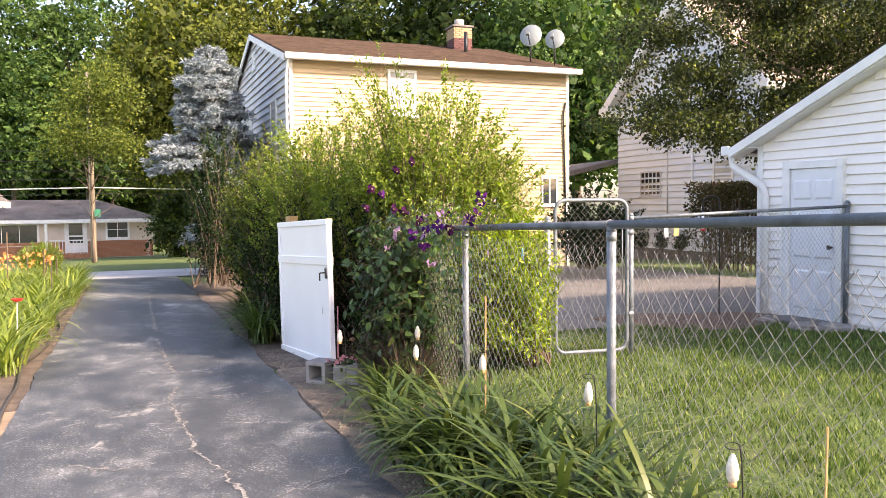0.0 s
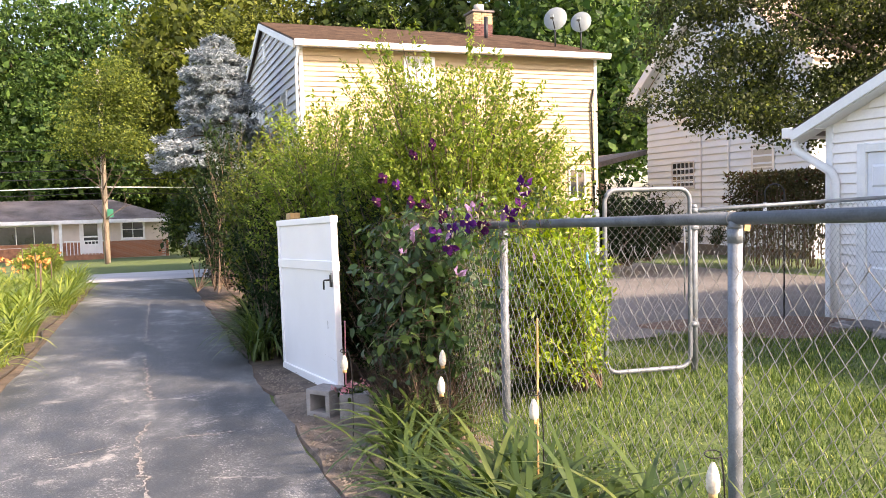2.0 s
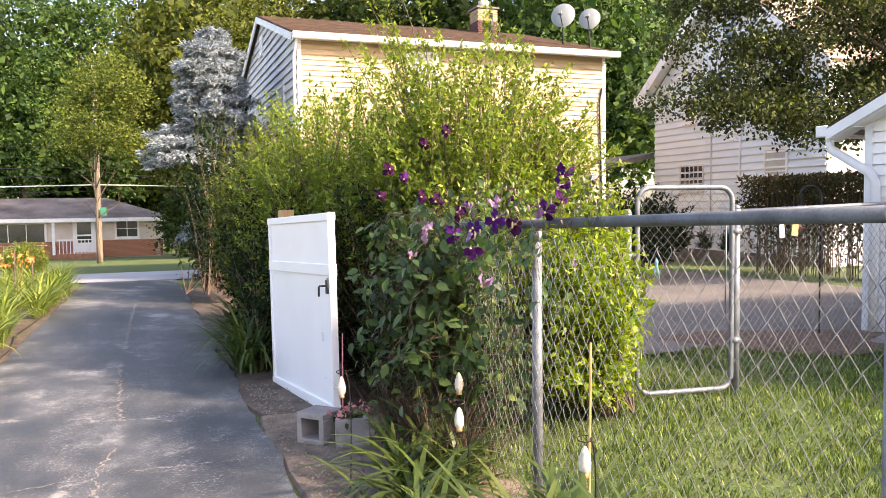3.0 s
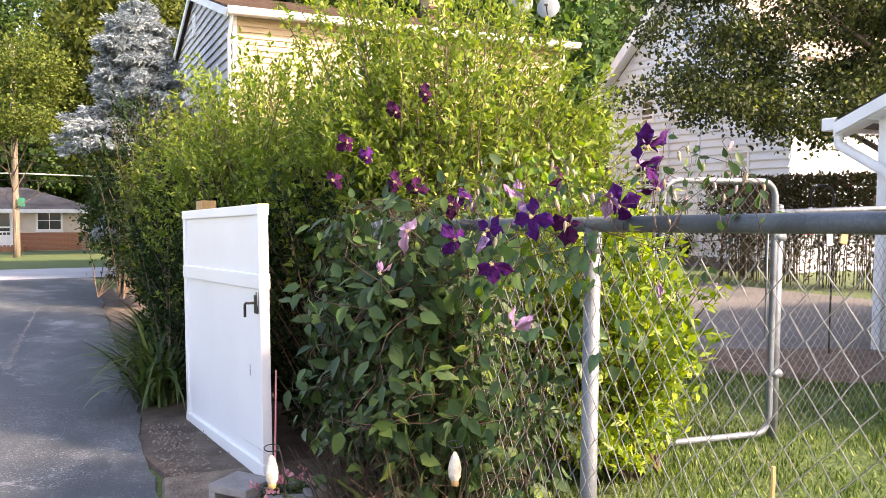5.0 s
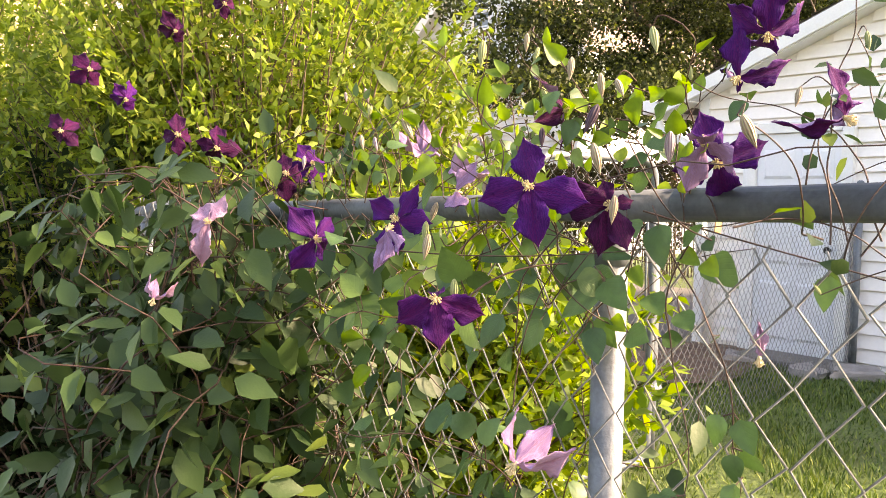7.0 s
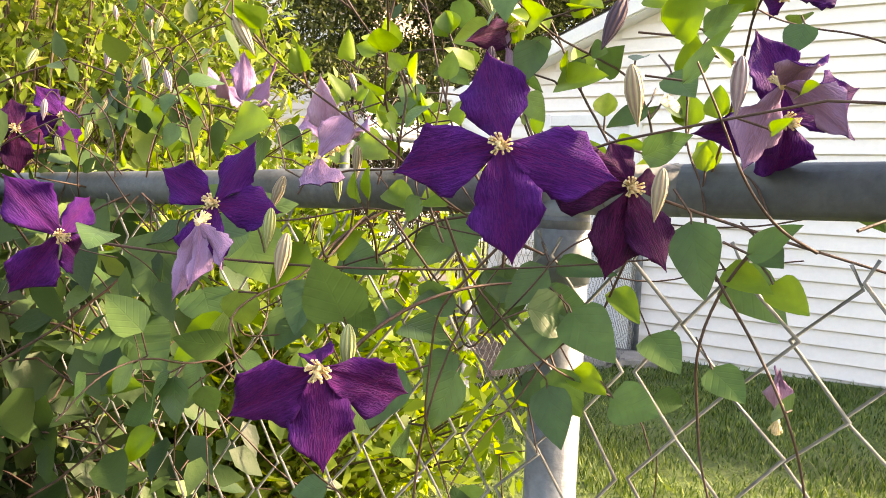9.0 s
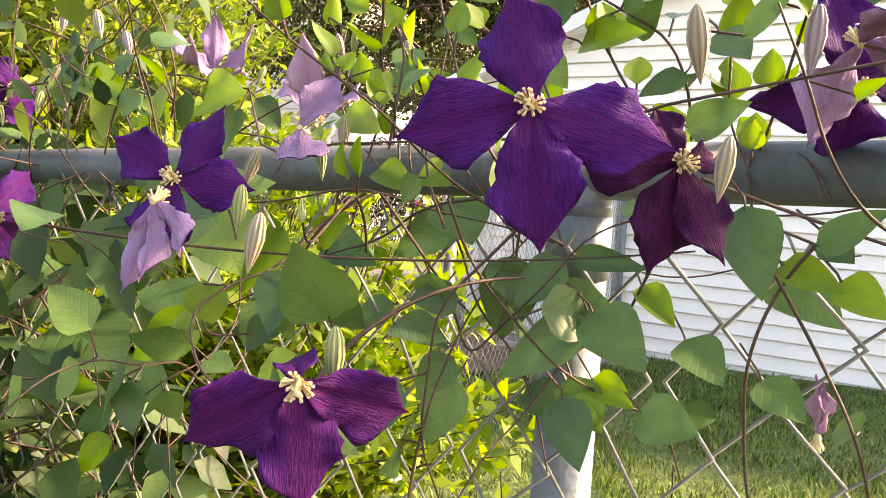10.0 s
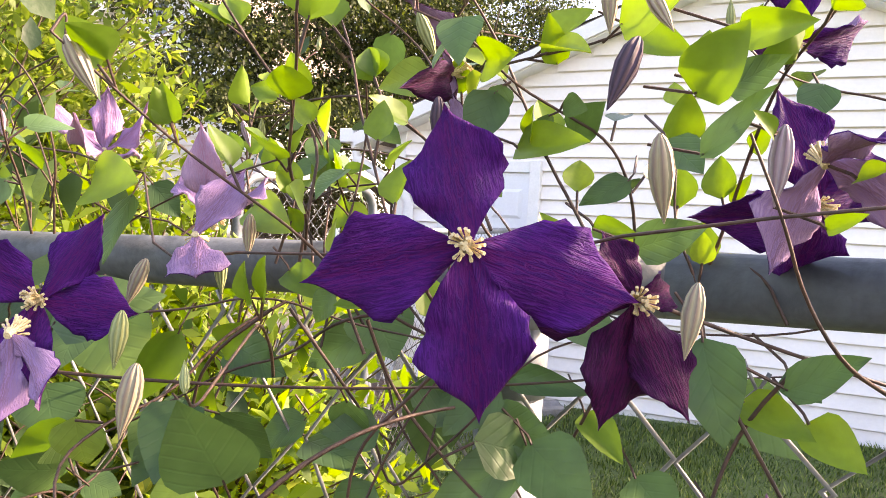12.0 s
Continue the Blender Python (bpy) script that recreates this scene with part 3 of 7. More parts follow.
def cream_house():
    h = thing("house", "two-storey house with cream vinyl siding and low brown shingle roof", "house")
    u0, u1, v0, v1 = 19.6, 30.1, 3.79, 11.6
    base, eave, um = -0.35, 5.15, (19.6 + 30.1) / 2
    ridge = 6.62
    siding_wall("wall", uv(u0, v0).xy, uv(u0, v1).xy, base, lambda s: eave, 0.115, M_SIDE_CREAM, h, "cream vinyl siding")
    gable = lambda s: eave + (ridge - eave) * (1 - abs(2 * s - 1))
    # gable away from the sun: shade is coloured in as grey siding
    siding_wall("wall", uv(u1, v0).xy, uv(u0, v0).xy, base, gable, 0.2, M_SIDE_GREY, h, "gable end siding, its shade put into the grey colour", 0.045, 0.16, 0.035)
    siding_wall("wall", uv(u0, v1).xy, uv(u1, v1).xy, base, gable, 1.0, M_SIDE_CREAM, h)
    siding_wall("wall", uv(u1, v1).xy, uv(u1, v0).xy, base, lambda s: eave, 1.0, M_SIDE_CREAM, h)
    o = 0.3
    ez = eave - (ridge - eave) * o / (um - u0) + 0.06
    shingle_slope(uv(u0 - o, v0 - 0.15, ez), uv(u0 - o, v1 + 0.2, ez), uv(um, v1 + 0.2, ridge + 0.06), uv(um, v0 - 0.15, ridge + 0.06), 26, M_SHINGLE, h)
    slab_between("roof", uv(u1 + o, v0 - 0.15, ez), uv(u1 + o, v1 + 0.2, ez), uv(um, v1 + 0.2, ridge + 0.06), uv(um, v0 - 0.15, ridge + 0.06), 0.06, M_SHINGLE, h)
    # eave: fascia, gutter, soffit
    slab_between("soffit", uv(u0 - o, v0 - 0.1, ez - 0.09), uv(u0, v0 - 0.1, ez - 0.09), uv(u0, v1 + 0.15, ez - 0.09), uv(u0 - o, v1 + 0.15, ez - 0.09), 0.02, M_TRIM, h)
    prof = [(-0.02, 0.02), (-0.13, 0.02), (-0.13, -0.03), (-0.10, -0.11), (-0.02, -0.12)]
    bm = bmesh.new()
    ends = []
    for v in (v0 - 0.15, v1 + 0.2):
        ends.append([bm.verts.new(uv(u0 - o + a, v, ez + b - 0.03)) for a, b in prof])
    for i in range(4):
        bm.faces.new((ends[0][i], ends[0][i + 1], ends[1][i + 1], ends[1][i]))
    bm.faces.new(ends[0]), bm.faces.new(ends[1][::-1])
    part("gutter", bm, M_TRIM, h)
    for (ua, za, ub, zb) in ((u0 - o, ez - 0.03, um, ridge + 0.03), (um, ridge + 0.03, u1 + o, ez - 0.03)):
        slab_between("rake_board", uv(ua, v0 - 0.17, za), uv(ub, v0 - 0.17, zb), uv(ub, v0 - 0.13, zb), uv(ua, v0 - 0.13, za), 0.16, M_TRIM, h)
    for v in (v0 - 0.0, v1 - 0.09):
        bm = box_bm(0, 0, base, 0.09, 0.03, eave - 0.05)
        bm.transform(Matrix(((UY, UX, 0, 0), (-UX, UY, 0, 0), (0, 0, 1, 0), (0, 0, 0, 1))))
        bm.transform(Matrix.Translation(uv(u0 - 0.028, v, 0)))
        part("corner_board", bm, M_TRIM, h)
    bent_pipe([uv(u0 - 0.05, v1 - 0.12, eave - 0.9), uv(u0 - 0.06, v1 - 0.2, eave - 1.3), uv(u0 - 0.05, v1 - 0.15, 2.2), uv(u0 - 0.05, v1 - 0.1, base)], 0.022, M_BLACK, h, "cable")
    bent_pipe([uv(u0 - 0.3, v0 - 0.05, ez - 0.1), uv(u0 - 0.05, v0 - 0.08, ez - 0.5), uv(u0 - 0.05, v0 - 0.08, 0)], 0.035, M_TRIM, h)
    bent_pipe([uv(u1 + 0.2, v0 - 0.1, ez - 0.1), uv(u1 - 0.2, v0 - 0.12, ez - 0.7), uv(u1 - 0.2, v0 - 0.12, 0)], 0.045, M_TRIM, h)
    org, out = uv(u0, 0), -UDIR
    plan_window(h, org, VDIR, out, 6.3, 3.75, 0.78, 1.15, M_BLIND, (2, 1))
    plan_window(h, org, VDIR, out, 10.72, 1.4, 0.5, 0.78, M_GLASS_DK, (2, 1), 0.04)
    go, gout = uv(0, v0), -VDIR
    for s, z in ((21.2, 3.1), (22.3, 0.9), (25.5, 3.1), (25.0, 0.9)):
        plan_window(h, go, UDIR, gout, s, z, 0.9, 1.2, M_BLIND, (1, 2))
    plan_window(h, go, UDIR, gout, um - 0.25, 5.6, 0.5, 0.5, M_TRIM, (1, 5))
    # chimney of single bricks with a pale cap and a flue
    cu, cv, w = um - 0.9, 10.15, 0.62
    core = box_bm(-w / 2 + 0.02, -w / 2 + 0.02, 0, w / 2 - 0.02, w / 2 - 0.02, 1.18)
    core.transform(pose(*uv(cu, cv, 5.9), 0, 0, GRID))
    ch = part("chimney", core, M_MORTAR, h, "dark red brick chimney with pale upper courses and a flue")
    long_b = box_bm(-0.098, -0.045, 0, 0.098, 0.045, 0.056, 0.004)
    lm = bpy.data.meshes.new("brick")
    long_b.to_mesh(lm), long_b.free()
    lm.materials.append(M_BRICK_DK)
    lm2 = lm.copy()
    lm2.materials.clear()
    lm2.materials.append(M_BRICK_PALE)
    base_m = pose(*uv(cu, cv, 5.9), 0, 0, GRID)
    for k in range(16):
        for side in range(4):
            for i in range(3):
                off = (i - 1) * 0.207 + (0.05 if k % 2 else -0.05)
                off = max(-0.21, min(0.21, off))
                put("brick", lm if k < 11 else lm2, ch, "", base_m @ pose(0, 0, k * 0.0665 + 0.1, 0, 0, side * 90) @ pose(off, -w / 2 + 0.035, 0))
    cap = box_bm(-0.36, -0.36, 1.18, 0.36, 0.36, 1.24, 0.01)
    cap.transform(base_m)
    part("cap", cap, M_CONCRETE, ch, "pale concrete cap")
    bent_pipe([uv(cu, cv, 7.12), uv(cu, cv, 7.36)], 0.16, M_MORTAR, ch, "flue")
    bent_pipe([uv(um - 2.0, 9.9, 5.9), uv(um - 2.0, 9.9, 6.75)], 0.06, M_BLACK, h, "vent_pipe")


def dish(u, v, z, turn, r):
    d = thing("satellite_dish", "grey satellite dish on a bent mast on the brown roof", "satellite dish", "roof dishes")
    vs, fs = [], []
    rings, seg = 6, 28
    for i in range(rings + 1):
        rr = r * i / rings
        for k in range(seg):
            t = 2 * math.pi * k / seg
            vs.append((rr * math.cos(t), 0.30 * rr * rr / r - 0.02, rr * 1.12 * math.sin(t)))
    for i in range(rings):
        for k in range(seg):
            k2 = (k + 1) % seg
            fs.append((i * seg + k, i * seg + k2, (i + 1) * seg + k2, (i + 1) * seg + k))
    me = mesh_of("reflector", vs, fs, M_DISH)
    m = pose(*uv(u, v, z + 0.75), -20, 0, turn)
    refl = put("reflector", me, d, "", m)
    sol = refl.modifiers.new("thickness", "SOLIDIFY")
    sol.thickness = 0.012
    tubes_part("mast", [tube([uv(u, v, z - 0.3), uv(u, v, z + 0.35), m @ Vector((0, 0.02, 0))], 0.024, 8)], M_BLACK, d)
    tubes_part("feed_arm", [tube([m @ Vector((0, 0.06, -r)), m @ Vector((0, -0.38, -r * 0.75))], 0.014, 6)], M_BLACK, d)
    bm = box_bm(-0.05, -0.46, -r * 0.75 - 0.04, 0.05, -0.36, -r * 0.75 + 0.06, 0.01)
    bm.transform(m)
    part("receiver", bm, M_DISH, d)


def white_house():
    h = thing("house", "two-storey white sided house with a steep front gable", "house")
    v0, ua, ub = 16.0, 23.65, 16.75
    base, eave, um, peak = -0.45, 4.95, 20.2, 7.65
    gable = lambda s: eave - 0.1 + (peak - eave) * (1 - abs(2 * s - 1))
    siding_wall("wall", uv(ua, v0).xy, uv(ub, v0).xy, base + 0.4, gable, 0.205, M_SIDE_COOL, h, "white wide-lap siding", 0.05, 0.16, 0.035)
    bm = box_bm(0, 0, base, ua - ub, 0.2, base + 0.42)
    bm.transform(Matrix(((-UX, UY, 0, 0), (-UY, -UX, 0, 0), (0, 0, 1, 0), (0, 0, 0, 1))))
    bm.transform(Matrix.Translation(uv(ua, v0 - 0.02, 0)))
    part("foundation", bm, M_CONCRETE, h)
    siding_wall("wall", uv(ub, v0).xy, uv(ub, v0 + 9).xy, base, lambda s: eave - 0.1, 0.205, M_SIDE_COOL, h)
    siding_wall("wall", uv(ua, v0 + 9).xy, uv(ua, v0).xy, base, lambda s: eave - 0.1, 0.5, M_SIDE_COOL, h)
    o, ov = 0.55, 0.45
    k = (peak - eave) / (um - ub)
    for e, s in ((ua, 1), (ub, -1)):
        shingle_slope(uv(e + s * o, v0 - ov, eave - k * o + 0.1), uv(e + s * o, v0 + 9.4, eave - k * o + 0.1), uv(um, v0 + 9.4, peak + 0.1), uv(um, v0 - ov, peak + 0.1), 18, M_SHINGLE_TAN, h, 0.08)
        slab_between("rake_board", uv(e + s * o, v0 - ov - 0.03, eave - k * o + 0.06), uv(um, v0 - ov - 0.03, peak + 0.06), uv(um, v0 - ov + 0.01, peak + 0.06), uv(e + s * o, v0 - ov + 0.01, eave - k * o + 0.06), 0.26, M_TRIM, h)
        slab_between("soffit", uv(e + s * o, v0 - ov, eave - k * o - 0.02), uv(um, v0 - ov, peak - 0.02), uv(um, v0, peak - 0.02), uv(e + s * o, v0, eave - k * o - 0.02), 0.02, M_TRIM, h)
        bm = box_bm(-0.3, -0.25, -0.2, 0.3, 0.25, 0.1, 0.01)
        bm.transform(pose(*uv(e + s * (o - 0.3), v0 - ov + 0.26, eave - k * o + 0.1), 0, 0, GRID))
        part("eave_return", bm, M_TRIM, h)
    org, d, out = uv(0, v0), -UDIR, -VDIR
    plan_window(h, org, d, out, -22.33, 1.66, 1.1, 0.8, M_GLASS_DK, (5, 4), 0.05, M_SIDE_GREY)
    plan_window(h, org, d, out, -22.15, 3.7, 0.6, 0.75, M_GLASS_DK, (1, 2))
    plan_window(h, org, d, out, -18.8, 1.5, 0.85, 1.25, M_BLIND, (1, 2))
    plan_window(h, org, d, out, -20.5, 5.6, 0.7, 1.0, M_GLASS_DK, (1, 2))
    bent_pipe([uv(20.9, v0 - 0.05, 0.2), uv(20.9, v0 - 0.05, 3.6)], 0.018, M_SIDE_GREY, h, "conduit")
    bent_pipe([uv(19.7, v0 - 0.05, 0.2), uv(19.7, v0 - 0.05, 3.6)], 0.03, M_TRIM, h)
    # low porch roof at the far corner
    slab_between("porch_roof", uv(24.0, v0 - 2.6, 2.35), uv(28.5, v0 - 2.6, 2.3), uv(28.5, v0 + 0.3, 2.95), uv(24.0, v0 + 0.3, 3.0), 0.16, M_SHINGLE_GREY, h)
    bm = box_bm(-0.14, -0.14, -0.5, 0.14, 0.14, 2.3, 0.01)
    bm.transform(pose(*uv(24.4, v0 - 2.2, 0), 0, 0, GRID))
    part("porch_column", bm, M_TRIM, h)


GV, GU = 8.0, 8.5


def garage():
    g = thing("garage", "white vinyl-sided gable garage with white corner trim", "garage")
    base, eave, um, half = -0.14, 2.2, 5.5, 3.0
    peak = eave + 0.4 * half
    gable = lambda s: eave + (peak - eave) * (1 - abs(2 * s - 1))
    w = siding_wall("wall", uv(GU, GV).xy, uv(um - half, GV).xy, base, gable, 0.118, M_SIDE_WHITE, g, "white lapped vinyl siding", 0.03, 0.16, 0.012)
    siding_wall("wall", uv(GU, GV + 5.5).xy, uv(GU, GV).xy, base, lambda s: eave, 0.108, M_SIDE_WHITE, g)
    siding_wall("wall", uv(um - half, GV).xy, uv(um - half, GV + 5.5).xy, base, lambda s: eave, 0.5, M_SIDE_WHITE, g)
    o, ov = 0.38, 0.2
    for e, s in ((GU, 1), (um - half, -1)):
        ez = eave - 0.4 * o + 0.12
        shingle_slope(uv(e + s * o, GV - ov, ez), uv(e + s * o, GV + 5.6, ez), uv(um, GV + 5.6, peak + 0.12), uv(um, GV - ov, peak + 0.12), 16, M_SHINGLE_GREY, g, 0.06)
        slab_between("rake_board", uv(e + s * o, GV - ov - 0.03, ez - 0.02), uv(um, GV - ov - 0.03, peak + 0.1), uv(um, GV - ov + 0.005, peak + 0.1), uv(e + s * o, GV - ov + 0.005, ez - 0.02), 0.11, M_TRIM, g)
        slab_between("soffit", uv(e + s * o, GV - ov, ez - 0.13), uv(um, GV - ov, peak - 0.02), uv(um, GV, peak - 0.02), uv(e + s * o, GV, ez - 0.13), 0.015, M_TRIM, g)
    slab_between("soffit", uv(GU, GV - ov, eave - 0.02), uv(GU + o, GV - ov, eave - 0.02), uv(GU + o, GV + 5.5, eave - 0.02), uv(GU, GV + 5.5, eave - 0.02), 0.02, M_TRIM, g)
    # trim at the corner
    loc = Matrix(((-UX, UY, 0, 0), (-UY, -UX, 0, 0), (0, 0, 1, 0), (0, 0, 0, 1)))
    bm = box_bm(0, -0.03, base, 0.1, 0.002, eave)
    bm.transform(Matrix.Translation(uv(GU + 0.005, GV, 0)) @ loc)
    part("corner_board", bm, M_TRIM, g)
    # gutter end and downspout
    bm = box_bm(-0.1, -0.22, -0.06, 0.05, 5.6, 0.07, 0.012)
    bm.transform(Matrix.Translation(uv(GU + o + 0.03, GV, eave - 0.06)) @ loc)
    part("gutter", bm, M_TRIM, g)
    bent_pipe([uv(GU + o, GV - 0.14, eave - 0.1), uv(GU + o - 0.02, GV - 0.14, eave - 0.26), uv(GU - 0.12, GV - 0.07, eave - 0.55), uv(GU - 0.17, GV - 0.06, eave - 0.66), uv(GU - 0.17, GV - 0.06, base + 0.02)], 0.052, M_TRIM, g)
    # door with its casing
    du0, du1, dz0, dz1 = 7.90, 7.18, base + 0.06, 1.84
    wdt = du0 - du1
    place = Matrix.Translation(uv(du0, GV, 0)) @ loc
    bm = bmesh.new()
    for x0, z0, x1, z1 in ((-0.12, dz0 - 0.02, -0.005, dz1 + 0.11), (wdt + 0.005, dz0 - 0.02, wdt + 0.10, dz1 + 0.11), (-0.005, dz1 + 0.005, wdt + 0.005, dz1 + 0.10)):
        box_bm(x0, -0.075, z0, x1, 0.0, z1, 0.006, bm)
    bm.transform(place)
    part("door_casing", bm, M_TRIM, g, "white casing with peeling paint")
    bm = box_bm(0, -0.045, dz0, wdt, -0.02, dz1)
    bm.transform(place)
    door = part("door", bm, mk("white_steel_door", (0.74, 0.76, 0.80), 0.4, 0, 0.04, 3, 60, 0.05), g, "white six-panel door")
    hgt = dz1 - dz0
    for cx in (0.06, wdt / 2 + 0.03):
        for zf, hf in ((0.08, 0.26), (0.42, 0.30), (0.80, 0.13)):
            x0, x1 = cx, cx + wdt / 2 - 0.09
            z0, z1 = dz0 + zf * hgt, dz0 + (zf + hf) * hgt
            bm = bmesh.new()
            rim = [bm.verts.new(c) for c in ((x0, -0.047, z0), (x1, -0.047, z0), (x1, -0.047, z1), (x0, -0.047, z1))]
            inn = [bm.verts.new(c) for c in ((x0 + 0.025, -0.060, z0 + 0.025), (x1 - 0.025, -0.060, z0 + 0.025), (x1 - 0.025, -0.060, z1 - 0.025), (x0 + 0.025, -0.060, z1 - 0.025))]
            bm.faces.new(inn[::1])
            for i in range(4):
                bm.faces.new((rim[i], rim[(i + 1) % 4], inn[(i + 1) % 4], inn[i]))
            bmesh.ops.recalc_face_normals(bm, faces=list(bm.faces))
            bm.transform(place)
            part("panel", bm, door.data.materials[0], door)
    kv, kf = tube([(wdt - 0.06, -0.05, dz0 + 0.95), (wdt - 0.06, -0.09, dz0 + 0.95), (wdt - 0.06, -0.11, dz0 + 0.95)], [0.014, 0.014, 0.03], 10)
    me = mesh_of("knob", [place @ p for p in kv], kf, M_BLACK)
    put("knob", me, door)


def ranch_house():
    h = thing("house", "low ranch house with brick base and hipped grey roof", "house")
    u0 = 56.0
    gz = drop(u0)
    v0, v1, dep = -19.5, 1.6, 9.0
    eave = gz + 2.45
    out, org = -UDIR, uv(u0, 0)
    siding_wall("wall", uv(u0, v0).xy, uv(u0, v1).xy, gz + 1.05, lambda s: eave, 1.55, mk("pale_stucco", (0.62, 0.53, 0.46), 0.8, 0, 0.06, 2, 30, 0.2), h, "pale pink-beige upper wall")
    siding_wall("wall", uv(u0, v1).xy, uv(u0 + dep, v1).xy, gz, lambda s: eave, 0.6, M_SIDE_WHITE, h)
    # brick base in courses
    bm = box_bm(v0, -0.06, gz - 0.2, v1, 0.1, gz + 1.05)
    bm.transform(Matrix(((UY, UX, 0, org.x), (-UX, UY, 0, org.y), (0, 0, 1, 0), (0, 0, 0, 1))))
    base = part("brick_base", bm, M_MORTAR, h, "red-brown brick base")
    bb = box_bm(0, -0.02, 0, 0.39, 0.02, 0.065)
    bme = bpy.data.meshes.new("brick")
    bb.to_mesh(bme), bb.free()
    bme.materials.append(M_BRICK)
    for k in range(14):
        for i in range(10):
            v = -2.8 + i * 0.4 + (0.2 if k % 2 else 0)
            put("brick", bme, base, "", pose(*uv(u0 - 0.07, v, gz + 0.02 + k * 0.075), 0, 0, GRID))
    bm = bmesh.new()
    for x0, x1 in ((v0, -2.85), (1.42, 1.6)):
        box_bm(x0, -0.03, gz, x1, 0.0, gz + 1.04, 0, bm)
    bm.transform(Matrix(((UY, UX, 0, org.x - UX * 0.06), (-UX, UY, 0, org.y - UY * 0.06), (0, 0, 1, 0), (0, 0, 0, 1))))
    part("brick_face", bm, M_BRICK, h)
    # hipped roof
    ov = 0.7
    rz = eave + 1.3
    um = u0 + dep / 2
    a, b, c, d = uv(u0 - ov, v0 - ov, eave), uv(u0 - ov, v1 + ov, eave), uv(um, v1 - 3.5, rz), uv(um, v0 + 4, rz)
    shingle_slope(a, b, c, d, 20, M_SHINGLE_GREY, h, 0.08)
    slab_between("roof", b, uv(u0 + dep + ov, v1 + ov, eave), c + Vector((0, 0, 0.001)), c, 0.08, M_SHINGLE_GREY, h)
    slab_between("roof", uv(u0 + dep + ov, v0 - ov, eave), uv(u0 + dep + ov, v1 + ov, eave), c, d, 0.08, M_SHINGLE_GREY, h)
    slab_between("fascia", uv(u0 - ov - 0.03, v0 - ov, eave + 0.02), uv(u0 - ov - 0.03, v1 + ov, eave + 0.02), uv(u0 - ov + 0.02, v1 + ov, eave + 0.02), uv(u0 - ov + 0.02, v0 - ov, eave + 0.02), 0.22, M_TRIM, h)
    slab_between("soffit", uv(u0 - ov, v0, eave - 0.2), uv(u0, v0, eave - 0.2), uv(u0, v1, eave - 0.2), uv(u0 - ov, v1, eave - 0.2), 0.02, M_TRIM, h)
    plan_window(h, org, VDIR, out, -1.25, gz + 1.15, 1.45, 1.25, M_GLASS_DK, (2, 2), 0.12)
    plan_window(h, org, VDIR, out, -8.3, gz + 0.85, 3.2, 1.4, M_GLASS_DK, (3, 1), 0.12)
    plan_window(h, org, VDIR, out, -12.5, gz + 0.9, 1.4, 1.4, M_GLASS_DK, (2, 2), 0.1)
    # porch with a storm door and rail
    bm = box_bm(-3.65, -0.13, gz + 0.35, -2.35, 0.0, gz + 2.35)
    mt = Matrix(((UY, UX, 0, org.x), (-UX, UY, 0, org.y), (0, 0, 1, 0), (0, 0, 0, 1)))
    bm.transform(mt)
    dr = part("door", bm, M_TRIM, h, "white storm door")
    for z0, z1 in ((1.45, 2.2), (0.95, 1.35)):
        bm = box_bm(-3.4, -0.15, gz + z0, -2.6, -0.125, gz + z1)
        bm.transform(mt)
        part("pane", bm, M_GLASS_DK, dr)
    bm = box_bm(-4.5, -1.7, gz - 0.2, -1.9, -0.14, gz + 0.35, 0.02)
    bm.transform(mt)
    part("porch_step", bm, M_BRICK, h)
    bm = box_bm(-4.4, -1.64, gz + 1.15, -1.95, -1.56, gz + 1.22)
    bm.transform(mt)
    railing = part("railing", bm, M_TRIM, h)
    for i in range(12):
        bm = box_bm(-4.3 + i * 0.2, -1.62, gz + 0.35, -4.26 + i * 0.2, -1.58, gz + 1.15)
        bm.transform(mt)
        part("baluster", bm, M_TRIM, railing)
    bm = box_bm(-4.65, -1.7, gz + 0.3, -4.5, -1.55, eave - 0.2)
    bm.transform(mt)
    part("porch_post", bm, M_TRIM, h)


cream_house()
dish(20.6, 10.95, 5.55, GRID - 38, 0.31)
dish(20.1, 11.45, 5.38, GRID - 38, 0.27)
white_house()
garage()
ranch_house()

# ---- fences ----
P1, P2 = Vector((0.157, 5.40, 0)), Vector((0.797, 3.75, 0))   # two line posts of the driveway fence
FDIR = (P1 - P2).normalized()                                  # along that fence, away from the start
CORNER = P1 + FDIR * 1.69


def rail_z(p):
    return 1.283 + 0.031 * (P1 - p).dot(FDIR)


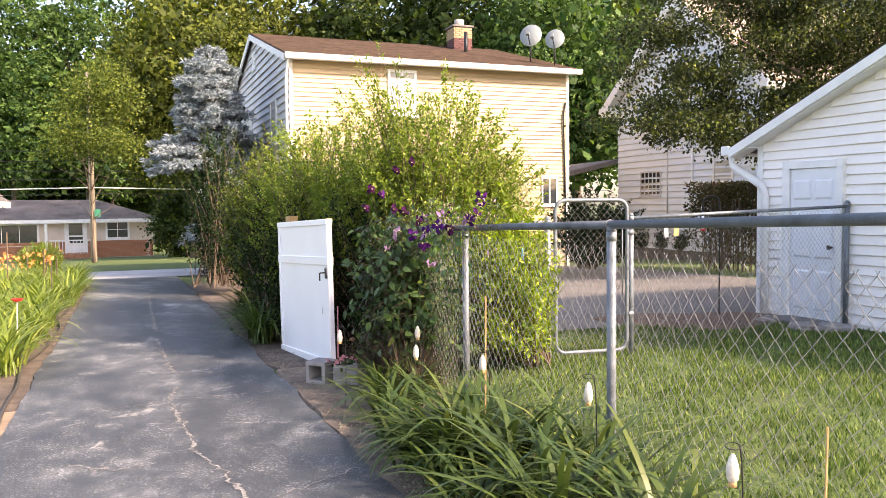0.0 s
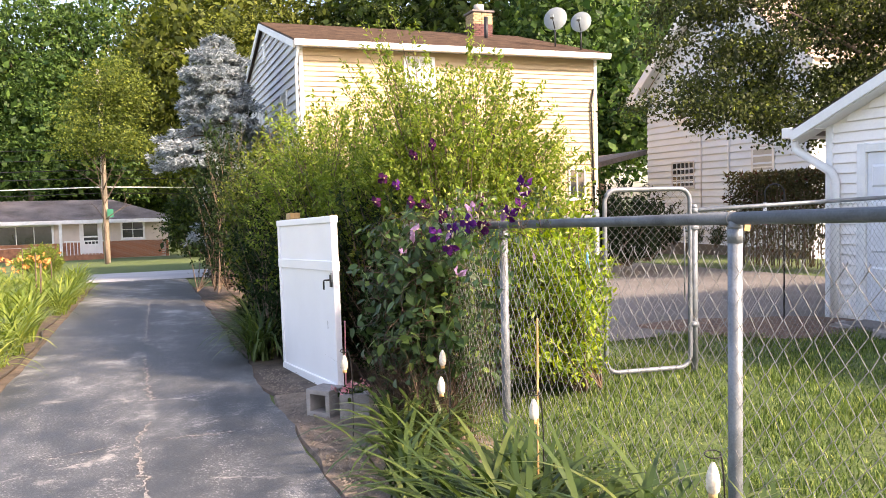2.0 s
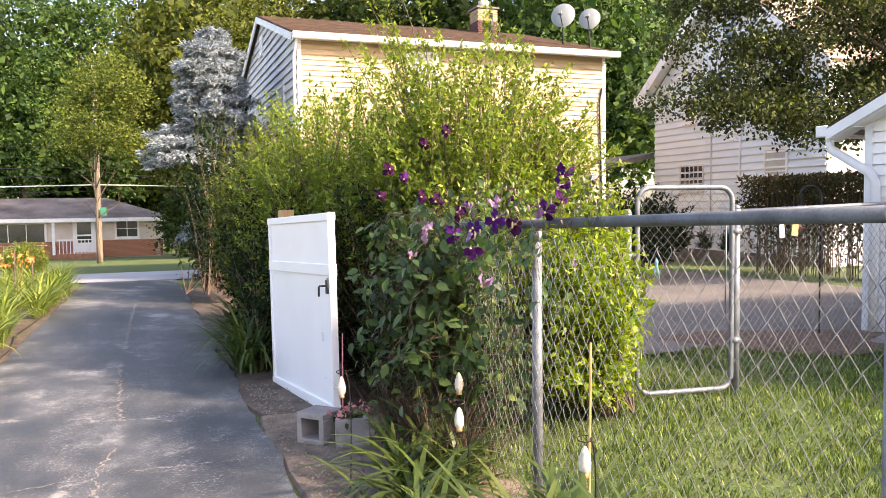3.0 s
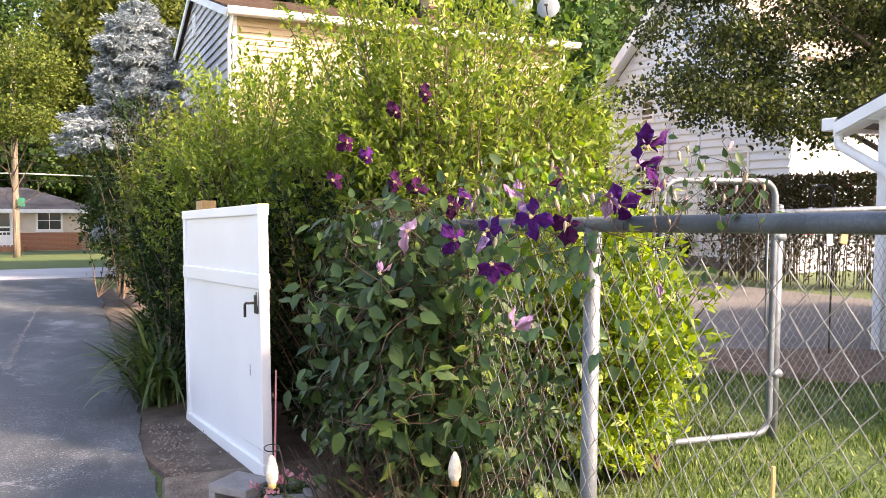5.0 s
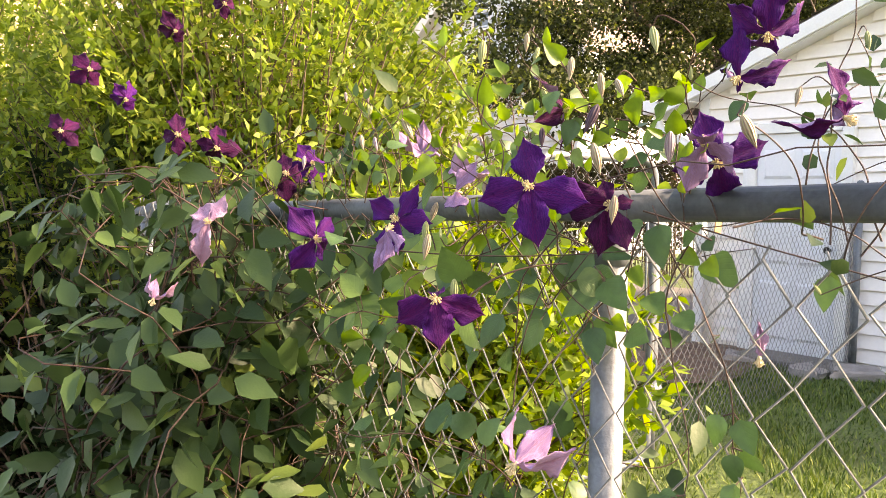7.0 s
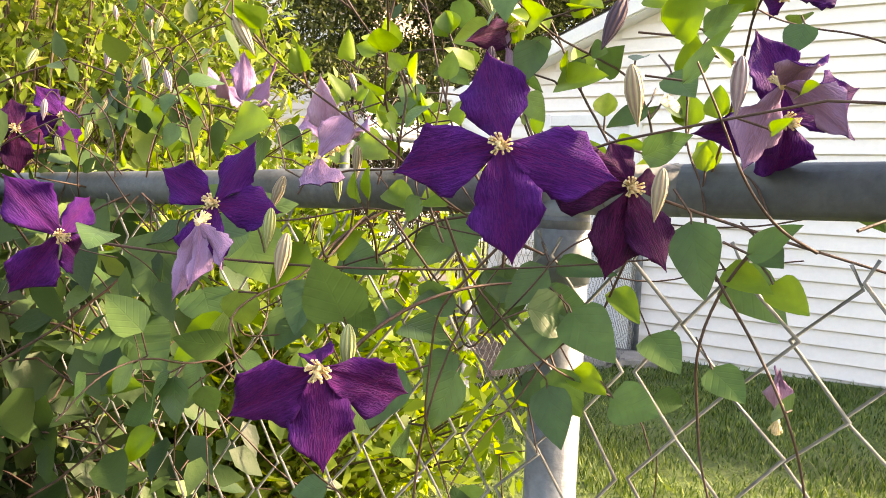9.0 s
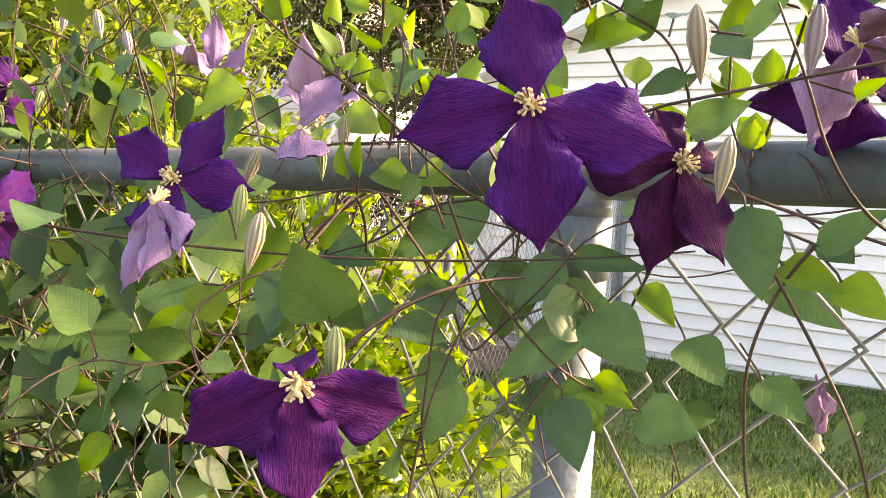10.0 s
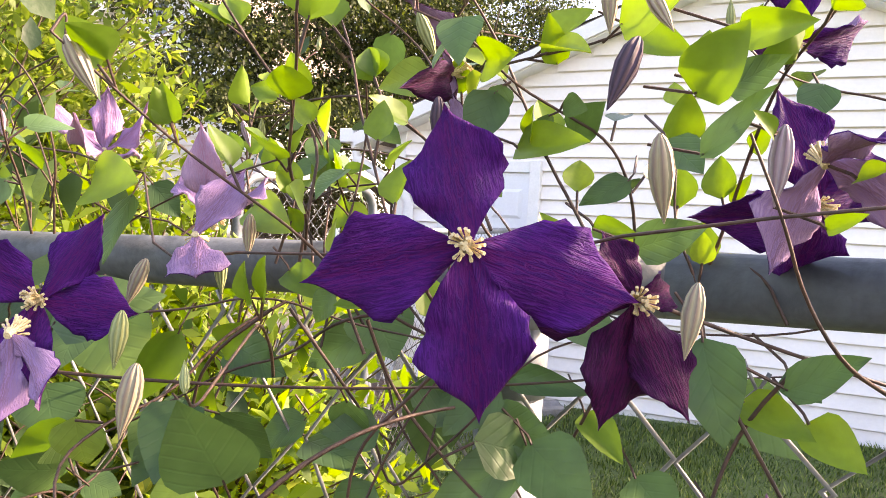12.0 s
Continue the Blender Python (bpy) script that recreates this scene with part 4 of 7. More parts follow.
def chain_link(a, b, za, zb, top_a, top_b, cell, name, parent, wire=0.0016, wave=0.006, seed=1, run=0.0):
    """Woven wire from a to b: each wire zigzags upward and hooks its neighbour; the top ends stand up twisted."""
    r = np.random.default_rng(seed)
    a, b = Vector(a), Vector(b)
    length = (b - a).length
    d = (b - a).normalized()
    out = Vector((d.y, -d.x, 0))
    n = int(length / cell)
    pieces = []
    for k in range(n):
        s0 = k * cell
        f = s0 / length
        z0, z1 = za + (zb - za) * f, top_a + (top_b - top_a) * min(1.0, s0 / (run or length))
        rows = int((z1 - z0) / (cell * 1.1))
        pts = []
        for j in range(rows + 1):
            side = (j + k) % 2
            s = s0 + side * cell
            z = z1 - j * cell * 1.1
            pts.append(a + d * (s + r.normal() * 0.002) + Vector((0, 0, z + r.normal() * 0.002)) + out * (wave * math.sin(s * 3) + (0.0022 if side else -0.0022)))
        top = pts[0] + Vector((0, 0, cell * 0.4)) + d * cell * (-0.2 if k % 2 else 0.2)
        pieces.append(tube([top] + pts, wire, 4, False))
    return tubes_part(name, pieces, M_WIRE, parent, "galvanised diamond wire mesh", True)


def post_part(parent, p, z0, z1, r, cap=True, name="post"):
    pieces = [tube([(p.x, p.y, z0), (p.x, p.y, z1)], r, 16)]
    if cap:
        pieces.append(tube([(p.x, p.y, z1 - 0.055), (p.x, p.y, z1 - 0.01)], r * 1.07, 16))
        pieces.append(tube([(p.x, p.y, z1 - 0.012), (p.x, p.y, z1 + 0.012), (p.x, p.y, z1 + 0.022)], [r * 1.06, r * 0.9, r * 0.45], 16))
    return tubes_part(name, pieces, M_GALV, parent)


def driveway_fence():
    f = thing("chain_link_fence", "galvanised chain-link fence beside the driveway with pipe top rail", "fence")
    far_end, near_end = CORNER, P2 - FDIR * 6.2
    for p in (CORNER, P1, P2, P2 - FDIR * 2.6, P2 - FDIR * 5.2):
        post_part(f, p, ground_z(p.x, p.y) - 0.03, rail_z(p) - 0.022, 0.0225)
    rr = 0.0205
    # the rail is in three lengths, each sleeved into the next
    joins = [near_end, P2 + FDIR * 0.0, P1 - FDIR * 0.10, far_end]
    for i in range(3):
        p, q = joins[i], joins[i + 1]
        tubes_part("top_rail", [tube([(p.x, p.y, rail_z(p)), (q.x, q.y, rail_z(q))], rr, 18),
                                tube([(q.x, q.y, rail_z(q)), (q.x + FDIR.x * 0.07, q.y + FDIR.y * 0.07, rail_z(q + FDIR * 0.07))], rr * 0.9, 18)], M_RAIL, f)
    pieces = []
    for p in (P1, P2):
        z = rail_z(p)
        ring = [Vector((p.x, p.y, z)) + FDIR * 0.012 + (Vector((FDIR.y, -FDIR.x, 0)) * math.cos(t) + Vector((0, 0, 1)) * math.sin(t)) * 0.023 for t in [i * math.pi / 8 for i in range(17)]]
        pieces.append(tube(ring, 0.0022, 5))
    tubes_part("tie_ring", pieces, M_WIRE, f, "pale wire ties round the rail")
    side = Vector((-FDIR.y, FDIR.x, 0)) * 0.03
    chain_link(P1 + side, near_end + side, -0.02, 0.02, 1.235, 1.215, 0.0385, "chain_link", f, 0.0017, 0.02, 3, 0.8)
    chain_link(P1 + side, CORNER + side, -0.02, -0.04, 1.235, 1.26, 0.0385, "chain_link", f, 0.0018, 0.015, 4)


def back_fence():
    f = thing("chain_link_fence", "galvanised chain-link fence across the yard up to the garage", "fence")
    a, b = Vector((1.86, 7.86, 0)), uv(7.02, GV - 0.06)
    for p, z in ((a, 1.32), (b, 1.42)):
        post_part(f, p, -0.1, z, 0.03)
    tubes_part("top_rail", [tube([(a.x, a.y, 1.29), (b.x, b.y, 1.37)], 0.019, 12)], M_GALV, f)
    chain_link(a, b, -0.05, -0.02, 1.27, 1.35, 0.034, "chain_link", f, 0.0017, 0.01, 5)
    c, d = Vector((1.0, 7.56, 0)), CORNER
    post_part(f, c, -0.08, 1.3, 0.03)
    tubes_part("top_rail", [tube([(c.x, c.y, 1.26), (d.x, d.y, 1.25)], 0.019, 12)], M_GALV, f)
    chain_link(c, d, -0.05, -0.05, 1.22, 1.22, 0.034, "chain_link", f, 0.0017, 0.01, 6)


def pipe_gate():
    g = thing("yard_gate", "galvanised pipe gate with rounded corners filled with chain-link", "gate")
    a, b = Vector((1.08, 7.60, 0)), Vector((1.81, 7.80, 0))
    d = (b - a).normalized()
    z0, z1, r = 0.0, 1.47, 0.10
    def corner(cx, cz, t0):
        return [(cx + r * math.cos(radians(t0 + i * 15)), cz + r * math.sin(radians(t0 + i * 15))) for i in range(7)]
    w = (b - a).length
    loop = corner(w - r, z0 + r, -90) + corner(w - r, z1 - r, 0) + corner(r, z1 - r, 90) + corner(r, z0 + r, 180)
    loop.append(loop[0])
    pts = [a + d * s + Vector((0, 0, z)) for s, z in loop]
    tubes_part("frame", [tube(pts, 0.019, 12, False)], M_GALV, g)
    chain_link(a + d * 0.03, b - d * 0.02, 0.02, 0.02, z1 - 0.0, z1 - 0.0, 0.034, "chain_link", g, 0.0017, 0.004, 8)
    tubes_part("hinge", [tube([b + Vector((0, 0, z)), b + d * 0.07 + Vector((0, 0, z))], 0.024, 10) for z in (0.35, 1.15)], M_GALV, g)
    tubes_part("latch", [tube([a + Vector((0, 0, 1.0)), a - d * 0.09 + Vector((0, 0, 1.0))], 0.013, 8)], M_GALV, g)
    bar = [(w * 0.93, 0.55), (w * 0.93, 1.25)]
    tubes_part("tension_bar", [tube([a + d * s + Vector((0, -0.012, z)) for s, z in bar], 0.006, 6)], M_GALV, g)


driveway_fence()
back_fence()
pipe_gate()

# ---- the white panel gate beside the driveway ----


def white_gate():
    a, b = Vector((-1.015, 7.29, 0)), Vector((-1.72, 8.55, 0))
    d = (b - a).normalized()
    w = (b - a).length
    n = Vector((-d.y, d.x, 0))     # faces the driveway and the start
    if n.y > 0:
        n = -n
    g = thing("panel_gate", "white vinyl panel gate standing open with black latch handle", "gate")
    lean = Matrix.Rotation(radians(2.2), 4, "Y")
    m = Matrix(((d.x, -n.x, 0, a.x), (d.y, -n.y, 0, a.y), (0, 0, 1, -0.085), (0, 0, 0, 1))) @ lean
    def add(name, bm, mat, label="", parent=g):
        bm.transform(m)
        return part(name, bm, mat, parent, label)
    h = 1.41
    add("panel", box_bm(0.02, -0.012, 0.05, w - 0.02, 0.014, h - 0.03), M_VINYL)
    for name, z0, z1 in (("top_rail", h - 0.055, h), ("lock_rail", 0.98, 1.06), ("bottom_rail", 0.02, 0.10)):
        add(name, box_bm(-0.01, -0.03, z0, w + 0.01, 0.03, z1, 0.006), M_VINYL)
    for x0 in (-0.004, w - 0.045):
        add("stile", box_bm(x0, -0.026, 0.06, x0 + 0.05, 0.026, h - 0.02, 0.005), M_VINYL)
    plate = add("latch", box_bm(0.012, -0.040, 0.86, 0.05, -0.027, 0.955, 0.004), M_BLACK, "black latch")
    hv, hf = tube([(0.03, -0.034, 0.915), (0.03, -0.07, 0.915), (0.06, -0.075, 0.913), (0.085, -0.073, 0.905), (0.088, -0.073, 0.84)], 0.007, 8)
    put("handle", mesh_of("handle", [m @ p for p in hv], hf, M_BLACK), plate)
    add("strike", box_bm(0.008, -0.036, 0.90, 0.03, -0.029, 0.97, 0.002), M_GALV)
    add("scuff", box_bm(0.20, -0.0145, 0.52, 0.204, -0.0118, 0.58), M_BLOCK)
    post = thing("fence_post", "white post with raw yellow wood top behind the open gate", "post")
    bm = box_bm(w - 0.02, 0.05, 0.0, w + 0.09, 0.16, 1.30, 0.006)
    bm.transform(m)
    part("sleeve", bm, M_VINYL, post)
    bm = box_bm(w - 0.16, 0.055, 1.0, w - 0.025, 0.15, 1.475, 0.004)
    bm.transform(m)
    part("wood_core", bm, M_TAN_WOOD, post, "raw yellow wood")
    bm = box_bm(-0.012, -0.028, h, 0.03, 0.028, h + 0.004)
    bm.transform(m)
    part("cap_strip", bm, M_TAN_WOOD, g, "yellowed strip")


def cinder_block(p, turn, tilt=0.0):
    t = thing("cinder_block", "grey hollow concrete block on the soil by the driveway", "concrete block", "blocks at the gate", m=pose(p[0], p[1], p[2], tilt, 0, turn))
    bm = bmesh.new()
    l, w, h, s = 0.20, 0.19, 0.19, 0.035
    for x0, y0, x1, y1 in ((0, 0, l, s), (0, w - s, l, w), (0, s, s, w - s), (l - s, s, l, w - s)):
        box_bm(x0 - l / 2, y0 - w / 2, 0, x1 - l / 2, y1 - w / 2, h, 0.004, bm)
    part("block", bm, M_BLOCK, t)
    return t


white_gate()
cinder_block((-0.99, 6.80, 0.04), -28, 90)
cinder_block((-0.83, 6.66, -0.075), GRID - 12)

# ---- trees ----


def limb_tubes(base, height, r0, spread, seed, n_limbs=7, lean=(0, 0)):
    r = np.random.default_rng(seed)
    top = Vector(base) + Vector((lean[0], lean[1], height))
    mid = Vector(base).lerp(top, 0.5) + Vector((r.normal() * 0.15, r.normal() * 0.15, 0))
    trunk = bezier(base, mid, top, 9)
    pieces = [tube(trunk, [r0 * (1 - 0.75 * i / 8) * (1.25 if i == 0 else 1) for i in range(9)], 10)]
    tips = [trunk[-1]]
    for k in range(n_limbs):
        i = int(3 + 5 * k / n_limbs)
        s = trunk[i]
        ang = k * 2.4 + r.uniform(-0.4, 0.4)
        e = s + Vector((math.cos(ang) * spread * r.uniform(0.6, 1), math.sin(ang) * spread * r.uniform(0.6, 1), height * r.uniform(0.12, 0.4)))
        c = s.lerp(e, 0.5) + Vector((0, 0, height * 0.03))
        pts = bezier(s, c, e, 6)
        pieces.append(tube(pts, [r0 * 0.42 * (1 - 0.8 * j / 5) for j in range(6)], 6))
        tips.append(pts[-1])
        for q in range(2):
            s2 = pts[3 + q]
            e2 = s2 + Vector((r.normal() * spread * 0.4, r.normal() * spread * 0.4, abs(r.normal()) * height * 0.12))
            pieces.append(tube(bezier(s2, s2.lerp(e2, 0.5) + Vector((0, 0, 0.1)), e2, 4), [r0 * 0.18, r0 * 0.13, r0 * 0.09, r0 * 0.04], 5))
            tips.append(e2)
    return pieces, tips


def crown_points(blobs, n_clumps, per, clump_r, seed, keep=None):
    """Sprays gathered in clumps in and near the skin of a few ellipsoids."""
    r = np.random.default_rng(seed)
    vol = np.array([b[3] * b[4] * b[5] for b in blobs]) ** 0.7
    pick = r.choice(len(blobs), n_clumps, p=vol / vol.sum())
    B = np.array(blobs)[pick]
    d = r.normal(size=(n_clumps, 3))
    d /= np.linalg.norm(d, axis=1, keepdims=True)
    rad = r.uniform(0.35, 1.0, n_clumps) ** 0.45 * r.normal(1, 0.09, n_clumps)
    c = B[:, :3] + d * rad[:, None] * B[:, 3:6]
    pos = np.repeat(c, per, axis=0) + r.normal(size=(n_clumps * per, 3)) * np.array((1, 1, 0.42)) * clump_r
    outw = np.repeat(d, per, axis=0)
    if keep is not None:
        ok = keep(pos)
        pos, outw = pos[ok], outw[ok]
    return pos, outw


def leaf_crown(name, pos, outw, mat, parent, spray, size, droop=0.35, seed=1, label=""):
    r = np.random.default_rng(seed)
    n = len(pos)
    ax = outw + r.normal(size=(n, 3)) * 0.7 - np.array((0, 0, droop))
    nm = r.normal(size=(n, 3)) * 0.6 + np.array((0, 0, 1.0)) + outw * 0.5
    v, f = scatter(*spray, pos, frames_from(ax, nm), r.uniform(0.7, 1.3, n) * size)
    return put(name, quick_mesh(name, v, f, mat), parent, label)


SPRAY_A = spray_template(7, 0.26, 0.155, 3)
SPRAY_B = spray_template(11, 0.26, 0.17, 4)


def tree(x, y, height, blobs, mat, label, seed, n=700, per=14, clump=0.45, size=1.0, r0=0.25, spread=2.5, trunk_h=None, spray=None, name="tree", keep=None, droop=0.35, inner=0):
    t = thing(name, label, "tree")
    z = ground_z(x, y) - 0.05
    pieces, tips = limb_tubes((x, y, z), trunk_h or height * 0.62, r0, spread, seed, 9)
    tubes_part("trunk", pieces, M_BARK, t)
    pos, ow = crown_points([(x + b[0], y + b[1], z + b[2], b[3], b[4], b[5]) for b in blobs], n, per, clump, seed, keep)
    crown = leaf_crown("crown", pos, ow, mat, t, spray or SPRAY_A, size, droop, seed)
    if inner:
        # broad shaded leaves fill the inside of the crown
        r = np.random.default_rng(seed + 500)
        B = np.array(blobs)[r.integers(0, len(blobs), inner)]
        d = r.normal(size=(inner, 3))
        d /= np.linalg.norm(d, axis=1, keepdims=True)
        pos = np.array((x, y, z)) + B[:, :3] + d * (r.uniform(0, 1, inner) ** 0.33 * 0.8)[:, None] * B[:, 3:6]
        leaf_crown("inner_foliage", pos, d, mat, crown, SPRAY_A, size * 2.7, droop, seed + 1)
    return t


def background_trees():
    # woods behind the cream house
    spec = [(-18.5, 60, 19, L_TREE, 11), (-9.5, 46, 17, L_TREE_Y, 12), (-3.5, 45, 17, L_TREE, 13), (2.0, 43, 16, L_TREE, 14), (7.5, 44, 17, L_TREE, 15), (5.5, 38, 13, L_TREE_B, 16), (11.5, 47, 15, L_TREE_B, 17), (-13.2, 43, 15, L_TREE_Y, 18)]
    for x, y, h, mat, seed in spec:
        h *= 1.12
        tree(x, y, h, [(0, 0, h * 0.62, 3.9, 3.9, h * 0.38), (1.6, -1, h * 0.45, 2.6, 2.6, h * 0.25), (-1.9, 0.5, h * 0.5, 2.6, 2.6, h * 0.28)], mat, "tall leafy shade tree behind the cream house", seed, 170 if x < 0 else 130, 26, 0.5, 1.0, 0.32, 3, inner=1500)
    # left of the driveway, beyond the street
    for x, y, h, mat, seed in ((-38.5, 72, 28, L_TREE_B, 21), (-32.5, 74, 28, L_TREE_B, 22), (-27.0, 76, 26, L_TREE, 23), (-45, 76, 22, L_TREE_B, 24), (-21, 78, 20, L_TREE, 25), (-50, 70, 18, L_TREE, 26), (-33, 84, 14, L_TREE, 28), (-41, 86, 14, L_TREE, 29), (-24, 88, 15, L_TREE, 30)):
        tree(x, y, h, [(0, 0, h * 0.6, 4.6, 4.6, h * 0.4), (2.2, -1, h * 0.4, 3, 3, h * 0.25), (-2.2, 0, h * 0.42, 3, 3, h * 0.25)], mat, "tall leafy tree behind the ranch house", seed, 170, 26, 0.7, 1.45, 0.35, 3.4, inner=1300)
    # young yellow-green tree round the utility pole
    tree(-16.7, 38.2, 9.0, [(0, 0, 6.9, 1.7, 1.5, 1.5), (-1.1, 0.2, 5.7, 1.2, 1.1, 0.6), (1.2, 0, 5.6, 1.3, 1.1, 0.7), (0.4, 0.3, 8.6, 1.2, 1.1, 1.2), (1.4, 0.2, 7.6, 1.0, 1.0, 0.8)], L_TREE_YL, "young yellow-green tree beside the utility pole", 31, 120, 20, 0.42, 0.75, 0.07, 1.6)
    # round dark tree in front of the ranch house
    tree(-14.9, 47, 4.8, [(0, 0, 2.0, 1.75, 1.75, 1.8), (0.3, 0, 3.0, 1.2, 1.2, 1.1)], L_TREE, "rounded dark green tree on the lawn across the street", 32, 230, 14, 0.3, 0.9, 0.14, 1.2, inner=200)
    # tree overhanging the white house and garage
    layers = [(-5.2, -1.1, 3.15, 0.9, 0.7, 0.22), (-4.1, -0.9, 3.6, 1.3, 1.0, 0.25), (-2.8, -0.8, 3.3, 1.3, 1.0, 0.3), (-3.8, -1.0, 4.1, 1.0, 0.9, 0.22), (-2.2, -0.8, 4.6, 1.5, 1.2, 0.35), (-2.5, -0.8, 5.5, 1.3, 1.2, 0.3),
              (-1.1, -0.6, 3.7, 1.5, 1.2, 0.35), (-0.7, -0.6, 5.0, 2.2, 1.7, 0.8), (0.9, -0.5, 4.3, 1.9, 1.5, 0.7), (1.3, -0.5, 5.6, 2.0, 1.6, 0.7), (-1.6, -0.4, 6.3, 1.6, 1.5, 0.45), (-0.3, -0.3, 7.0, 2.2, 1.8, 0.7),
              (-4.5, -1.0, 5.0, 1.1, 0.9, 0.22), (-3.8, -0.9, 5.9, 1.2, 1.0, 0.28), (-4.9, -1.0, 4.25, 1.0, 0.8, 0.2), (-3.1, -0.8, 6.6, 1.3, 1.1, 0.32), (-2.6, -1.2, 2.8, 1.3, 0.9, 0.25), (-4.3, -1.2, 3.0, 1.0, 0.8, 0.2), (-1.2, -1.0, 2.95, 1.3, 0.9, 0.3)]
    tree(9.1, 16.8, 8.0, layers, L_MAPLE, "dark bronze-green tree with spreading drooping branches", 41, 680, 17, 0.17, 0.42, 0.17, 4.2, 5.2, SPRAY_B, droop=0.8)


def blue_spruce(x, y, h, rmax, low, seed, n_clumps):
    """Conifer: whorls of drooping boughs, each bearing tufts of short needles."""
    t = thing("spruce_tree", "blue-grey spruce with drooping tiers of tufted branches", "tree")
    r = np.random.default_rng(seed)
    z = ground_z(x, y) - 0.05
    tubes_part("trunk", [tube([(x, y, z), (x, y, z + h * 0.97)], [0.03 * h, 0.02], 8)], M_BARK, t)
    nv, nf = [], []
    for i in range(14):
        d = r.normal(size=3) * np.array((1, 1, 0.7)) + np.array((0, 0.9, 0))
        d /= np.linalg.norm(d)
        p = np.array((0, r.uniform(0, 0.12), 0))
        sd = np.cross(d, r.normal(size=3))
        sd /= np.linalg.norm(sd)
        o = len(nv)
        nv += [tuple(p - sd * 0.012), tuple(p + sd * 0.012), tuple(p + d * 0.11 + sd * 0.006), tuple(p + d * 0.11 - sd * 0.006)]
        nf.append((o, o + 1, o + 2, o + 3))
    pos, ax, br = [], [], []
    for k in range(n_clumps):
        f = r.uniform(0, 1) ** 1.25
        tier = min(1.0, round(f * 8) / 8 + r.normal() * 0.02)
        a = r.uniform(0, 6.283)
        L = (rmax * max(0.0, 1 - tier) ** 0.45 + 0.12) * r.uniform(0.7, 1.05) * (1 + 0.22 * math.sin(2 * a + 7 * tier))
        d = np.array((math.cos(a), math.sin(a), 0))
        hz = z + h * (low + (0.98 - low) * min(max(tier, 0), 1))
        tip = np.array((x, y, hz)) + d * L + np.array((0, 0, -0.22 * L))
        br.append(tube([(x, y, hz), tuple(np.array((x, y, hz)) + d * L * 0.5 - np.array((0, 0, 0.05 * L))), tuple(tip)], [0.025, 0.016, 0.005], 4, False))
        for q in range(36):
            s = r.uniform(0.4, 1.02)
            w = r.normal() * 0.16 * (1.35 - s) * min(1.0, L)
            pos.append((x + d[0] * L * s - d[1] * w, y + d[1] * L * s + d[0] * w, hz - 0.22 * L * s + r.normal() * 0.05))
            ax.append(d + np.array((-d[1], d[0], 0)) * r.normal() * 0.5 + np.array((0, 0, -0.3 + r.normal() * 0.2)))
    pos, ax = np.array(pos), np.array(ax)
    v, fcs = scatter(nv, nf, pos, frames_from(ax, np.tile((0, 0, 1.0), (len(pos), 1)) + r.normal(size=(len(pos), 3)) * 0.3), r.uniform(0.8, 1.3, len(pos)))
    tubes_part("branch", br, M_BARK, t)
    put("crown", quick_mesh("crown", v, fcs, L_SPRUCE), t)


background_trees()
blue_spruce(-6.15, 21.5, 6.2, 1.3, 0.52, 5, 175)
blue_spruce(-5.0, 18.3, 2.6, 0.7, 0.45, 6, 40)

# ---- shrubs ----


def in_gate(pos, pad=0.0):
    """True where a leaf would stand in the open gate's way."""
    u = UX * pos[:, 0] + UY * pos[:, 1]
    v = UY * pos[:, 0] - UX * pos[:, 1]
    line = 1.74 + (u - 7.15) * (1.55 - 1.74) / 1.43
    return ((u > 6.5) & (u < 8.75) & (v < line + 0.3 + pad)) | ((u > 6.4) & (u < 7.6) & (v < 2.15) & (pos[:, 2] < 1.55))


def shoots(name, label, roots, tips, mat, seed, leaf, per=40, bend=0.25, start=0.3, twig=0.004, jitter=0.055, category="shrub", template=(SMALL_V, SMALL_F), cut=None, group=""):
    """A shrub of arching shoots from roots to tips with leaves along them."""
    r = np.random.default_rng(seed)
    s = thing(name, label, category, group)
    n = len(tips)
    k = r.integers(0, len(roots), n)
    a = np.array(roots)[k]
    b = np.asarray(tips)
    mid = a * 0.45 + b * 0.55
    mid[:, 2] += (b[:, 2] - a[:, 2]) * bend
    t = start + (1 - start) * r.uniform(0, 1, (n, per)) ** 0.8
    pos = a[:, None] * ((1 - t) ** 2)[..., None] + mid[:, None] * (2 * t * (1 - t))[..., None] + b[:, None] * (t ** 2)[..., None]
    tan = 2 * (1 - t)[..., None] * (mid - a)[:, None] + 2 * t[..., None] * (b - mid)[:, None]
    tan /= np.linalg.norm(tan, axis=2, keepdims=True) + 1e-9
    pos = (pos + r.normal(size=pos.shape) * (jitter * (1.15 - t))[..., None]).reshape(-1, 3)
    tan = tan.reshape(-1, 3)
    ax = tan * 0.6 + r.normal(size=tan.shape) * 0.75 + np.array((0, 0, -0.05))
    nm = np.array((0, 0, 1.0)) + r.normal(size=tan.shape) * 0.55
    ok = pos[:, 2] > 0.03
    if cut is not None:
        ok &= ~cut(pos)
    pos, ax, nm = pos[ok], ax[ok], nm[ok]
    v, f = scatter(*template, pos, frames_from(ax, nm), r.uniform(0.65, 1.3, len(pos)) * leaf)
    pieces = []
    for i in range(0, n, 2):
        pts = bezier(a[i], mid[i], b[i], 5)
        if cut is not None and cut(np.array([tuple(p) for p in pts])).any():
            continue
        pieces.append(tube(pts, [twig * 2.2, twig * 1.7, twig * 1.2, twig * 0.8, twig * 0.3], 4, False))
    tubes_part("branch", pieces, M_TWIG, s)
    put("foliage", quick_mesh("foliage", v, f, mat), s)
    return s


